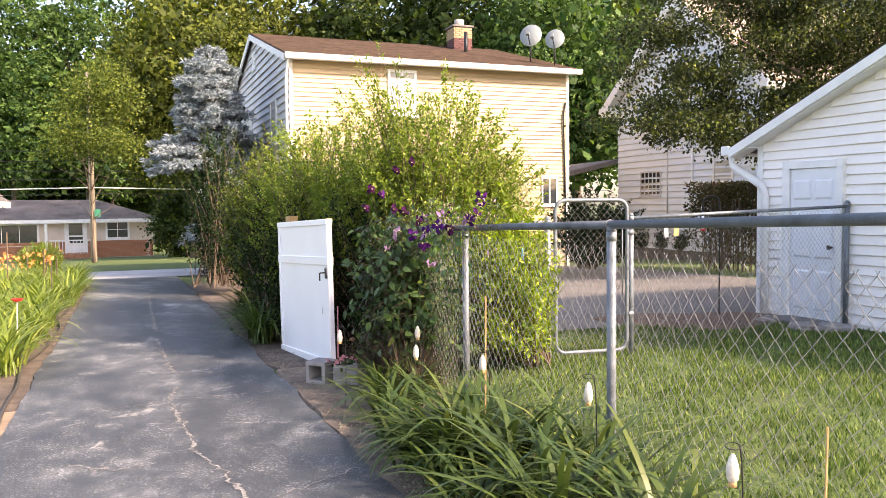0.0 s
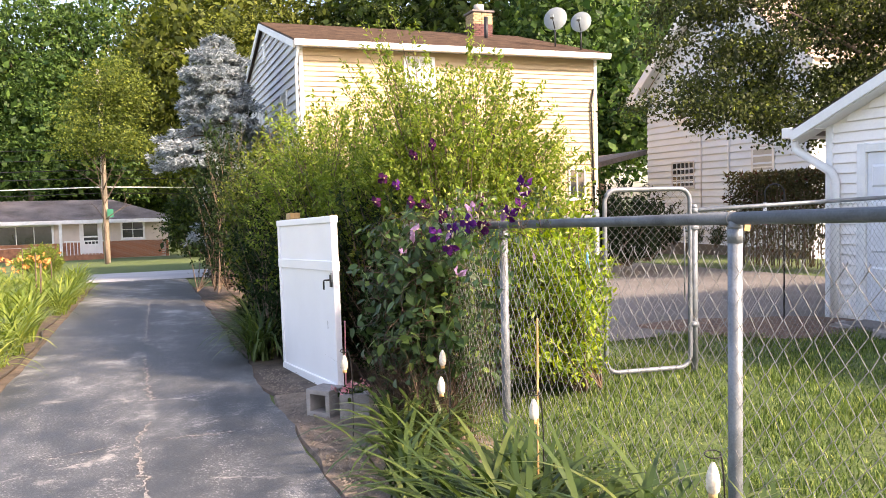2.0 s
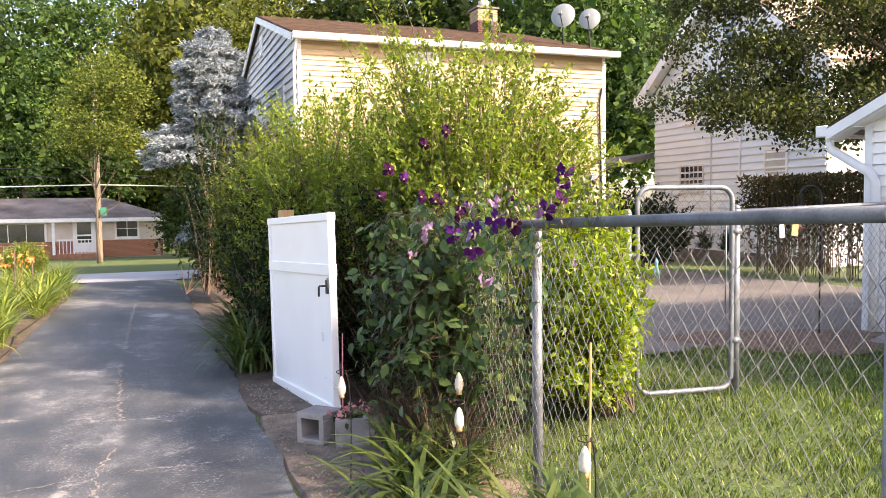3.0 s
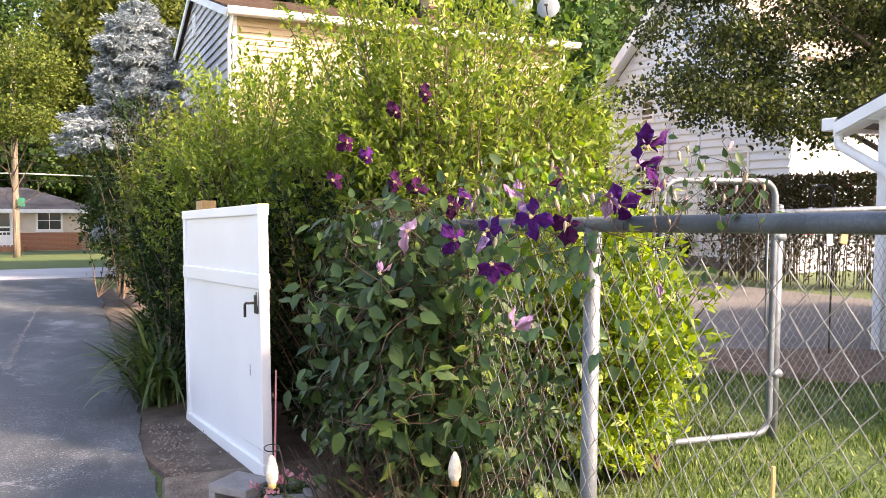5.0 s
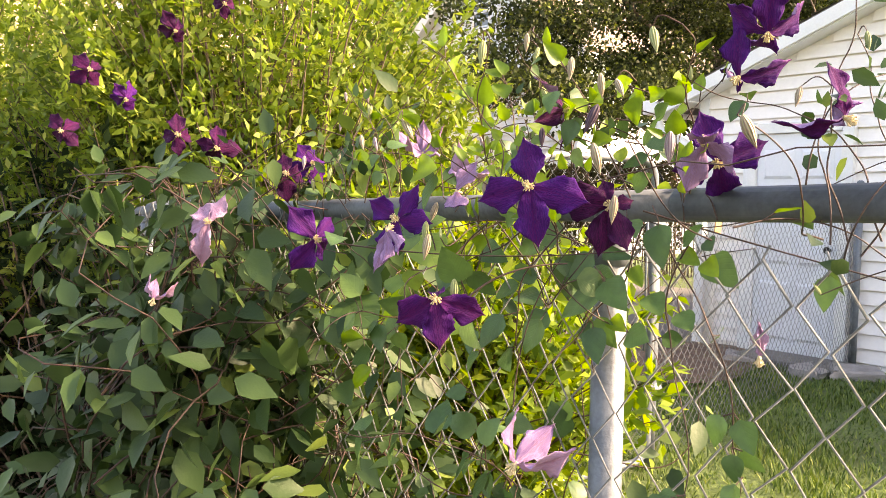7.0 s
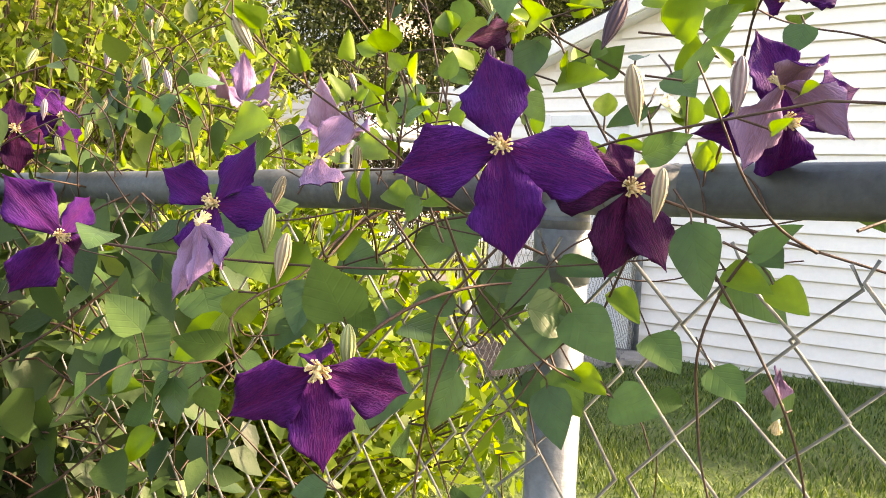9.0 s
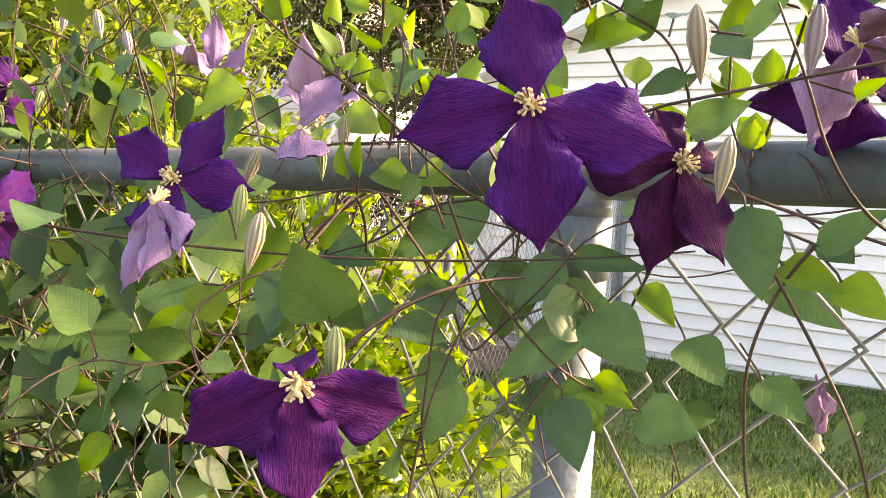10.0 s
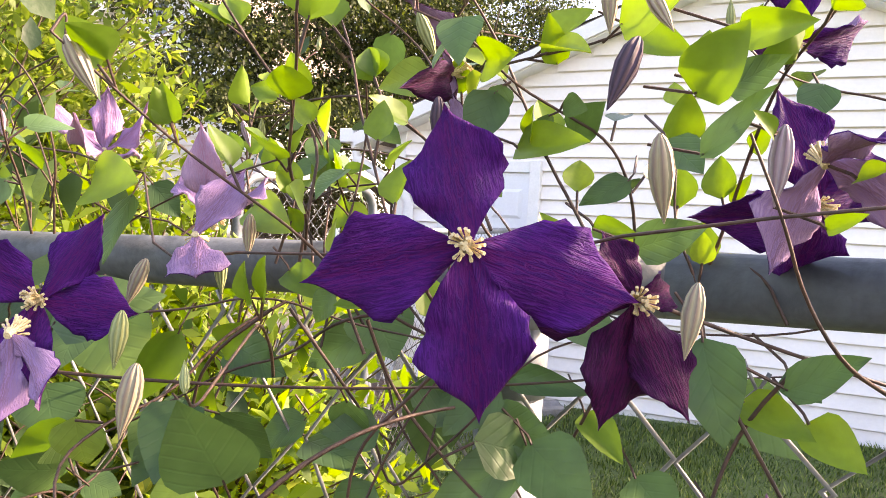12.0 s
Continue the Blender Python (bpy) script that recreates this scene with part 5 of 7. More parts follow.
def blob_tips(blobs, n, seed, low=-0.5, shell=0.55):
    r = np.random.default_rng(seed)
    w = np.array([b[3] * b[5] for b in blobs])
    B = np.array(blobs)[r.choice(len(blobs), n, p=w / w.sum())]
    d = r.normal(size=(n, 3))
    d /= np.linalg.norm(d, axis=1, keepdims=True)
    d[:, 2] = np.where(d[:, 2] < low, -d[:, 2] * 0.5, d[:, 2])
    rad = shell + (1.04 - shell) * r.uniform(0, 1, n) ** 0.5
    rad *= 1 + 0.10 * np.sin(d[:, 0] * 7 + d[:, 2] * 5) + r.normal(size=n) * 0.05
    return B[:, :3] + d * rad[:, None] * B[:, 3:6]


def rooted(cx, cy, rx, ry, n, seed):
    r = np.random.default_rng(seed)
    return [(cx + r.uniform(-rx, rx), cy + r.uniform(-ry, ry), -0.05) for _ in range(n)]


def shrubs():
    shoots("privet_shrub", "large arching yellow-green privet shrub rising behind the fence", rooted(-0.1, 7.7, 0.4, 0.5, 26, 1),
           np.vstack([blob_tips([(-0.05, 7.75, 1.35, 0.85, 0.85, 1.2), (0.45, 7.6, 1.15, 0.55, 0.6, 0.95), (-0.6, 7.9, 1.25, 0.6, 0.6, 1.1)], 1150, 2),
                      blob_tips([(-0.72, 7.9, 2.3, 0.42, 0.5, 0.72), (-0.1, 7.9, 2.25, 0.6, 0.5, 0.55), (0.45, 7.8, 1.75, 0.5, 0.5, 0.45)], 130, 3, 0.0, 0.8)]), L_BUSH, 4, 0.044, 68, 0.3, 0.36, cut=in_gate)
    shoots("privet_shrub", "dense yellow-green privet hedge shrub beside the open gate", rooted(-1.2, 9.0, 0.4, 0.5, 22, 5),
           blob_tips([(-1.05, 9.0, 1.25, 0.85, 0.85, 1.25), (-1.75, 9.8, 1.25, 0.65, 0.7, 1.3)], 900, 6), L_BUSH, 7, 0.047, 58, 0.3, 0.34, cut=in_gate)
    # hedge further down the drive, its shade carried by the leaf colour
    shoots("hedge_shrub", "hedge shrub beside the driveway with leaves darkened for shade", rooted(-2.25, 11.2, 0.3, 0.9, 22, 8),
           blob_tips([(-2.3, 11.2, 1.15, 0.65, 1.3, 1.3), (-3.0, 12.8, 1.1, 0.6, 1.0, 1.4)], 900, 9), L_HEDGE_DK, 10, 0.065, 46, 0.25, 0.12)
    shoots("evergreen_shrub", "tall dark evergreen shrub beside the driveway", rooted(-4.3, 15.6, 0.4, 1.0, 20, 11),
           blob_tips([(-4.35, 15.8, 1.3, 0.75, 1.2, 1.7), (-5.25, 18.9, 1.3, 0.7, 1.0, 1.9), (-5.8, 21.5, 1.2, 0.7, 1.2, 1.7)], 520, 12), L_DARK, 13, 0.085, 44, 0.25, 0.15)
    shoots("euonymus_vine", "bright green leafy vine climbing the yard fence", rooted(0.7, 7.35, 0.3, 0.2, 14, 14),
           blob_tips([(0.72, 7.38, 0.72, 0.36, 0.26, 0.72), (0.40, 7.1, 0.85, 0.40, 0.35, 0.75), (0.05, 6.7, 0.75, 0.45, 0.3, 0.65), (0.55, 6.35, 0.7, 0.32, 0.4, 0.7)], 720, 15), L_EUON, 16, 0.055, 40, 0.2, 0.1)
    # added near-black foliage: darkens the gap behind the gate like deep shade
    shoots("shade_filler_shrub", "added black-green leaf mass standing in for deep shade behind the open gate", rooted(-0.55, 7.7, 0.25, 0.25, 10, 71), blob_tips([(-0.5, 7.65, 0.75, 0.42, 0.45, 0.85), (-0.95, 8.3, 0.8, 0.4, 0.45, 0.9), (-0.35, 7.1, 0.6, 0.28, 0.3, 0.6)], 460, 72, -0.9), L_DARK, 73, 0.06, 42, 0.1, 0.0)
    # added dark foliage in place of shade under the hedge
    shoots("shade_filler_shrub", "added dark leaf mass standing in for shade at the foot of the hedge", rooted(-1.75, 9.4, 0.3, 0.6, 12, 74), blob_tips([(-1.62, 9.0, 0.72, 0.45, 0.5, 0.8), (-2.15, 10.2, 0.8, 0.45, 0.7, 0.95), (-2.6, 11.3, 0.7, 0.45, 0.8, 0.9)], 420, 75, -0.9), L_DARK, 76, 0.06, 42, 0.1, 0.0, cut=in_gate)
    for x, y, rx, rz, s in ((3.25, 18.0, 0.95, 1.0, 21), (4.1, 19.3, 0.8, 0.85, 22)):
        shoots("shrub", "dark rounded shrub beside the white house", rooted(x, y, 0.2, 0.2, 8, s), blob_tips([(x, y, rz * 0.8, rx, 0.7, rz)], 240, s), L_DARK, s, 0.09, 40, 0.2, 0.1)
    shoots("evergreen_tree", "tall dark evergreen between the driveway and the cream house", rooted(-6.6, 23.2, 0.2, 0.2, 10, 61), blob_tips([(-6.5, 23.2, 2.0, 0.85, 1.0, 2.2), (-6.4, 23.4, 3.8, 0.75, 0.7, 1.3)], 700, 62), L_DARK, 63, 0.11, 44, 0.2, 0.1, category="tree")
    # clipped hedge by the white house
    r = np.random.default_rng(33)
    n = 15000
    hu, hv, hz = r.uniform(12.4, 16.9, n), r.uniform(13.4, 14.4, n), -0.2 + 2.1 * r.uniform(0, 1, n) ** 0.45
    pos = np.array([tuple(uv(a, b, c)) for a, b, c in zip(hu, hv, hz)])
    h = thing("clipped_hedge", "square-clipped dark reddish hedge with bare stems below", "hedge")
    v, f = scatter(SMALL_V, SMALL_F, pos, frames_from(rand_dirs(n, 0.4), rand_dirs(n, 0.8)), r.uniform(0.07, 0.13, n))
    put("foliage", quick_mesh("foliage", v, f, L_HEDGE), h)
    tubes_part("stem", [tube([uv(a, b, -0.3), uv(a + 0.1 * math.sin(i), b, 1.5)], 0.012, 4) for i, (a, b) in enumerate(zip(r.uniform(12.4, 16.9, 130), r.uniform(13.4, 14.4, 130)))], M_TWIG, h)
    # small round box shrubs along the foundation
    for u in (19.3, 20.2, 21.2, 22.4):
        p = uv(u, 15.2, drop(u))
        shoots("box_shrub", "small dark upright shrub at the foundation", rooted(p.x, p.y, 0.05, 0.05, 4, int(u * 10)), blob_tips([(p.x, p.y, 0.3, 0.25, 0.25, 0.42)], 60, int(u * 10)), L_DARK, int(u * 10), 0.06, 30, 0.1, 0.1, group="foundation shrubs")
    # ball-clipped shrub in the sunny bed
    bx, by = -9.6, 19.0
    shoots("round_shrub", "ball-clipped bright green shrub in the flower bed", [(bx, by, ground_z(bx, by) - 0.05)], blob_tips([(bx, by, ground_z(bx, by) + 0.62, 0.5, 0.5, 0.42)], 260, 51, -0.9, 0.9), L_LILY_Y, 52, 0.05, 50, 0.2, 0.4)


shrubs()

# ---- strap-leaved plants and grass ----


def blades(centres, n_each, length, width, seed, arch=0.9, segs=7):
    """Arching strap leaves from the given centres, as arrays."""
    r = np.random.default_rng(seed)
    c = np.repeat(np.asarray(centres, float), n_each, axis=0)
    n = len(c)
    c[:, :2] += r.normal(size=(n, 2)) * 0.05
    az = r.uniform(0, 2 * np.pi, n)
    L = length * r.uniform(0.6, 1.15, n)
    lean0, lean1 = r.uniform(0.1, 0.55, n), arch * r.uniform(0.9, 2.0, n)
    d = np.stack([np.cos(az), np.sin(az), np.zeros(n)], 1)
    sd = np.stack([-np.sin(az), np.cos(az), np.zeros(n)], 1)
    p = c.copy()
    vs = []
    for i in range(segs + 1):
        t = i / segs
        w = width * (0.55 + 0.9 * t if t < 0.4 else 0.91 * (1 - ((t - 0.4) / 0.6) ** 2) + 0.03)
        vs.append(np.stack([p - sd * w / 2, p + sd * w / 2], 1))
        th = lean0 + (lean1 - lean0) * t
        p = p + (d * np.sin(th)[:, None] + np.array((0, 0, 1.0)) * np.cos(th)[:, None]) * (L / segs)[:, None]
    V = np.stack(vs, 1).reshape(n, -1, 3)
    k = V.shape[1]
    base = np.array([(2 * i, 2 * i + 1, 2 * i + 3, 2 * i + 2) for i in range(segs)])
    F = base[None] + (np.arange(n) * k)[:, None, None]
    V[:, :, 2] = np.maximum(V[:, :, 2], c[:, None, 2] + 0.01)
    return V.reshape(-1, 3), F.reshape(-1, 4)


def lily_clump(x, y, seed, n=60, length=0.62, mat=None, label="clump of arching green daylily leaves in the bed", name="daylily_clump", group="daylilies by the fence", width=0.027):
    z = ground_z(x, y)
    v, f = blades([(x, y, z)], n, length, width, seed, 1.45)
    ob = thing(name, label, "plant", group)
    k = len(v) // n
    for i in range(n):
        put("blade", quick_mesh("blade", v[i * k:(i + 1) * k], f[:len(f) // n], mat or L_LILY, True), ob)
    return ob


def lilies():
    r = np.random.default_rng(77)
    spots = [(3.95, 1.62), (4.2, 1.95), (3.9, 1.6), (3.6, 1.85), (3.2, 1.7), (2.9, 1.95), (4.45, 2.05), (5.45, 1.7), (4.1, 2.05), (3.4, 2.1), (2.5, 1.9), (3.75, 1.66), (5.5, 1.95), (2.8, 1.6), (4.35, 1.47), (4.0, 1.44), (4.75, 1.52), (3.6, 1.45), (5.1, 1.6), (3.2, 1.42)]
    for i, (u, v) in enumerate(spots):
        p = uv(u, v)
        lily_clump(p.x, p.y, 100 + i, 58, 0.48 if v < 1.55 else 0.78 if u < 4.1 else 0.58)
    for i, (u, v) in enumerate([(9.05, 1.38), (9.35, 1.45), (9.7, 1.55), (10.2, 1.5), (10.8, 1.55), (9.4, 1.85), (11.5, 1.6)]):
        p = uv(u, v)
        lily_clump(p.x, p.y, 140 + i, 85, 0.78, None, "broad clump of arching green leaves by the hedge", "daylily_clump", "daylilies by the hedge")
    spots = []
    for u in np.arange(8.1, 21, 0.5):
        for v in (-1.1, -1.6, -2.15, -2.75, -3.4):
            uu = u + r.uniform(-0.2, 0.2)
            p = uv(uu, v + r.uniform(-0.2, 0.2), drop(uu))
            spots.append(tuple(p))
    v, f = blades(spots, 46, 0.8, 0.024, 203, 1.3)
    tagged(put("daylily_foliage", quick_mesh("daylily_foliage", v, f, L_LILY_Y, True)), "dense daylily foliage along the driveway, sunlight put into its yellow-green", "plants", kind="stuff")


def lawn():
    # pebbles and dry litter along the bed's edge
    q = np.random.default_rng(19)
    n = 2600
    uu = q.uniform(2.5, 8.5, n)
    vv = 1.26 + np.abs(q.normal(size=n)) * 0.16
    c = np.stack([UX * uu + UY * vv, UY * uu - UX * vv, np.array([drop(a) for a in uu]) + 0.012], 1)
    tv = [(-0.5, -0.4, 0), (0.5, -0.45, 0), (0.45, 0.5, 0), (-0.4, 0.45, 0), (-0.2, -0.15, 0.45), (0.25, -0.2, 0.5), (0.2, 0.25, 0.42), (-0.22, 0.2, 0.5)]
    tf = [(0, 1, 5, 4), (1, 2, 6, 5), (2, 3, 7, 6), (3, 0, 4, 7), (4, 5, 6, 7)]
    v, f = scatter(tv, tf, c, frames_from(rand_dirs(n) * np.array((1, 1, 0.1)), np.tile((0, 0, 1.0), (n, 1))), 0.004 + 0.012 * q.uniform(0, 1, n) ** 2)
    tagged(put("gravel", quick_mesh("gravel", v, f, mk("tan_pebble", (0.23, 0.19, 0.15), 0.9, 0, 0.3, 20, 90, 0.3))), "tan pebbles and litter along the driveway's edge", "gravel", kind="stuff")
    r = np.random.default_rng(88)
    def field(n, u0, u1, v0, v1, h, w, seed, name, label):
        c = np.zeros((n, 3))
        uu, vv = r.uniform(u0, u1, n), r.uniform(v0, v1, n)
        c[:, 0], c[:, 1] = UX * uu + UY * vv, UY * uu - UX * vv
        c[:, 2] = np.array([drop(a) for a in uu]) - 0.02
        s = np.array([noise.noise((a * 1.7, b * 1.7, 0)) + 0.6 * noise.noise((a * 5, b * 5, 3)) for a, b in zip(uu, vv)])
        keep = r.uniform(size=n) < 0.72 + 0.45 * s
        v, f = blades(c[keep], 1, h, w, seed, 0.7, 2)
        tall = np.repeat(np.clip(0.95 + 0.75 * s[keep], 0.5, 1.5), 6)
        foot = np.repeat(c[keep][:, 2], 6)
        v[:, 2] = foot + (v[:, 2] - foot) * tall
        tagged(put(name, quick_mesh(name, v, f, L_GRASS)), label, "grass", kind="stuff")
    field(115000, 2.0, 8.3, 2.2, 7.9, 0.06, 0.0085, 1, "lawn_grass", "short uneven mown lawn inside the fence")
    field(30000, -1.0, 3.0, 2.6, 6.0, 0.07, 0.008, 2, "lawn_grass", "short uneven mown lawn inside the fence")


def dry_grass():
    r = np.random.default_rng(5)
    c = np.array([tuple(uv(r.uniform(5.5, 6.3), r.uniform(1.85, 2.12), -0.03)) for _ in range(46)])
    v, f = blades(c, 16, 0.62, 0.006, 8, 0.7, 5)
    tagged(put("dry_grass", quick_mesh("dry_grass", v, f, M_DRY)), "dry brown grass and old stems at the vine's foot", "dry grass", kind="stuff")


def garden_hose():
    pts = [uv(u, -0.90 + 0.05 * math.sin(u * 1.3) - 0.02 * math.sin(u * 3.1), drop(u) + 0.022) for u in np.arange(4.2, 15, 0.25)]
    pts = [uv(3.9, -1.5, 0.02), uv(4.0, -1.2, 0.02)] + pts
    tagged(put("garden_hose", mesh_of("garden_hose", *tube(pts, 0.013, 8), mk("dark_hose_rubber", (0.06, 0.05, 0.04), 0.6, 0, 0.2, 20, 90, 0.1))), "dark garden hose lying along the driveway's edge", "hose")


lilies()
lawn()
dry_grass()
garden_hose()

# ---- clematis on the fence ----


def petal_material(name, base, bar, vein, rough=0.65, soft=0.0):
    """Velvety petal: a paler or redder bar along the middle, fine veins running outwards."""
    m = bpy.data.materials.new(name)
    nt, nd, lk, b = nodes_of(m)
    tc = nd.new("ShaderNodeTexCoord")
    sep = nd.new("ShaderNodeSeparateXYZ")
    lk.new(tc.outputs["Object"], sep.inputs[0])
    ab = nd.new("ShaderNodeMath")
    ab.operation = "ABSOLUTE"
    lk.new(sep.outputs["X"], ab.inputs[0])
    mr = nd.new("ShaderNodeMapRange")
    mr.inputs[1].default_value, mr.inputs[2].default_value, mr.inputs[3].default_value, mr.inputs[4].default_value = 0.02, 0.30, 1.0, 0.0
    lk.new(ab.outputs[0], mr.inputs[0])
    mp, wv = nd.new("ShaderNodeMapping"), nd.new("ShaderNodeTexNoise")
    mp.inputs["Scale"].default_value = (44, 7, 7)
    wv.inputs["Scale"].default_value, wv.inputs["Detail"].default_value, wv.inputs["Distortion"].default_value = 1.0, 4, 1.0
    lk.new(tc.outputs["Object"], mp.inputs[0]), lk.new(mp.outputs[0], wv.inputs[0])
    x1 = nd.new("ShaderNodeMix")
    x1.data_type = "RGBA"
    x1.inputs["A"].default_value, x1.inputs["B"].default_value = (*base, 1), (*bar, 1)
    lk.new(mr.outputs[0], x1.inputs["Factor"])
    x2 = nd.new("ShaderNodeMix")
    x2.data_type = "RGBA"
    x2.inputs["B"].default_value = (*vein, 1)
    m2 = nd.new("ShaderNodeMapRange")
    m2.inputs[1].default_value, m2.inputs[2].default_value, m2.inputs[4].default_value = 0.46, 0.56, 0.9
    lk.new(wv.outputs[0], m2.inputs[0]), lk.new(m2.outputs[0], x2.inputs["Factor"]), lk.new(x1.outputs["Result"], x2.inputs["A"])
    lk.new(x2.outputs["Result"], b.inputs["Base Color"])
    b.inputs["Roughness"].default_value = rough
    b.inputs["Specular IOR Level"].default_value = 0.18
    b.inputs["Sheen Weight"].default_value, b.inputs["Sheen Roughness"].default_value = soft, 0.4
    b.inputs["Sheen Tint"].default_value = (0.5, 0.3, 0.9, 1)
    bp = nd.new("ShaderNodeBump")
    bp.inputs["Strength"].default_value, bp.inputs["Distance"].default_value = 0.4, 0.02
    lk.new(wv.outputs[0], bp.inputs["Height"]), lk.new(bp.outputs[0], b.inputs["Normal"])
    tr, mx = nd.new("ShaderNodeBsdfTranslucent"), nd.new("ShaderNodeMixShader")
    lk.new(x2.outputs["Result"], tr.inputs[0])
    mx.inputs[0].default_value = 0.22
    lk.new(b.outputs[0], mx.inputs[1]), lk.new(tr.outputs[0], mx.inputs[2]), lk.new(mx.outputs[0], nd["Material Output"].inputs[0])
    return m


PETAL = petal_material("violet_petal", (0.080, 0.010, 0.175), (0.085, 0.005, 0.105), (0.046, 0.0042, 0.105))
PETAL_RED = petal_material("wine_petal", (0.048, 0.003, 0.052), (0.075, 0.004, 0.052), (0.026, 0.002, 0.03))
PETAL_PURPLE = petal_material("purple_petal", (0.080, 0.007, 0.135), (0.090, 0.005, 0.088), (0.050, 0.0035, 0.085))
PETAL_BACK = petal_material("lilac_petal_underside", (0.42, 0.28, 0.47), (0.27, 0.15, 0.25), (0.32, 0.20, 0.38), 0.7, 0.05)
PETAL_PINK = petal_material("pale_pink_petal", (0.50, 0.34, 0.47), (0.42, 0.22, 0.33), (0.42, 0.27, 0.41), 0.7, 0.05)
M_STAMEN = mk("cream_stamen", (0.62, 0.50, 0.28), 0.6, 0, 0.2, 60, 300, 0.1)


def bud_material(name, c1, c2):
    """A ribbed bud: stripes round it along its length."""
    m = bpy.data.materials.new(name)
    nt, nd, lk, b = nodes_of(m)
    tc, sep, at, mu, sn = nd.new("ShaderNodeTexCoord"), nd.new("ShaderNodeSeparateXYZ"), nd.new("ShaderNodeMath"), nd.new("ShaderNodeMath"), nd.new("ShaderNodeMath")
    at.operation, mu.operation, sn.operation = "ARCTAN2", "MULTIPLY", "SINE"
    mu.inputs[1].default_value = 9.0
    lk.new(tc.outputs["Object"], sep.inputs[0])
    lk.new(sep.outputs["X"], at.inputs[0]), lk.new(sep.outputs["Z"], at.inputs[1])
    lk.new(at.outputs[0], mu.inputs[0]), lk.new(mu.outputs[0], sn.inputs[0])
    mr, mx = nd.new("ShaderNodeMapRange"), nd.new("ShaderNodeMix")
    mr.inputs[1].default_value = -1
    mx.data_type = "RGBA"
    mx.inputs["A"].default_value, mx.inputs["B"].default_value = (*c1, 1), (*c2, 1)
    lk.new(sn.outputs[0], mr.inputs[0]), lk.new(mr.outputs[0], mx.inputs["Factor"]), lk.new(mx.outputs["Result"], b.inputs["Base Color"])
    b.inputs["Roughness"].default_value = 0.7
    bp = nd.new("ShaderNodeBump")
    bp.inputs["Strength"].default_value, bp.inputs["Distance"].default_value = 0.6, 0.04
    lk.new(sn.outputs[0], bp.inputs["Height"]), lk.new(bp.outputs[0], b.inputs["Normal"])
    return m


BUD_PALE = bud_material("pale_ribbed_bud", (0.46, 0.42, 0.27), (0.30, 0.22, 0.17))
BUD_GREEN = bud_material("green_ribbed_bud", (0.40, 0.45, 0.20), (0.24, 0.28, 0.10))
BUD_DARK = bud_material("dark_purple_bud", (0.10, 0.06, 0.09), (0.035, 0.018, 0.035))
BUD_MAUVE = bud_material("mauve_ribbed_bud", (0.44, 0.36, 0.39), (0.27, 0.18, 0.22))


def petal_mesh(name, width, cup, twist, fold, seed, front, back):
    """An obovate petal one unit long along +y, facing +z, with a wavy rim, a pointed tip and a paler back."""
    r = np.random.default_rng(seed)
    rows, cols = 19, 11
    verts, faces, mats = [], [], []
    rag = r.uniform(-1, 1, (rows, 2))
    top = (r.uniform(0.55, 0.68), r.uniform(0.62, 0.76))   # where each half is widest
    ph = r.uniform(0, 6, 4)
    for layer in (0, 1):
        for i in range(rows):
            t = i / (rows - 1)
            for j in range(cols):
                s = (j / (cols - 1) - 0.5) * 2
                edge = abs(s) ** 2
                k = top[0] if s < 0 else top[1]
                prof = math.sin(0.5 * math.pi * t / k) ** 1.3 if t < k else 0.55 * max(0.0, math.cos(0.5 * math.pi * (t - k) / (1.0 - k))) + 0.45 * (1 - (t - k) / (1.0 - k)) ** 1.6
                w = width * 1.16 * prof * (1 + 0.09 * rag[i][0 if s < 0 else 1] * (1 if t > 0.3 else 0)) + 0.035 * (1 - t)
                x = s * w * (1 + 0.05 * math.sin(9 * t + ph[0] + s) * edge)
                y = t * 0.97 + (0.05 * (1 - edge) * (t - 0.8) * 5 if t > 0.8 else 0) - 0.02 * edge * t
                z = cup * t * t + fold * abs(s) * w + (0.075 * edge * math.sin(11 * t + ph[1] + 2 * s) + 0.02 * abs(s) * math.sin(31 * t + ph[2] + 3 * s)) * min(1, 4 * t) * min(1, 4 * (1 - t)) - 0.12 * max(0.0, t - 0.8) - 0.03 * math.cos(s * 9.4) * (1 - edge) * t * (1 - t) * 2
                z += twist * s * t * w
                verts.append((x, y, z - (0.012 if layer else 0)))
    n = rows * cols
    for i in range(rows - 1):
        for j in range(cols - 1):
            a = i * cols + j
            faces.append((a, a + 1, a + cols + 1, a + cols))
            mats.append(0)
            faces.append((n + a, n + a + cols, n + a + cols + 1, n + a + 1))
            mats.append(1)
    for i in range(rows - 1):
        for j in (0, cols - 1):
            a, b = i * cols + j, (i + 1) * cols + j
            faces.append((a, b, n + b, n + a) if j == 0 else (b, a, n + a, n + b))
            mats.append(0)
    me = bpy.data.meshes.new(name)
    me.from_pydata(verts, [], faces)
    me.materials.append(front), me.materials.append(back)
    me.polygons.foreach_set("material_index", mats)
    me.polygons.foreach_set("use_smooth", [True] * len(faces))
    me.update()
    return me


PETALS = {}


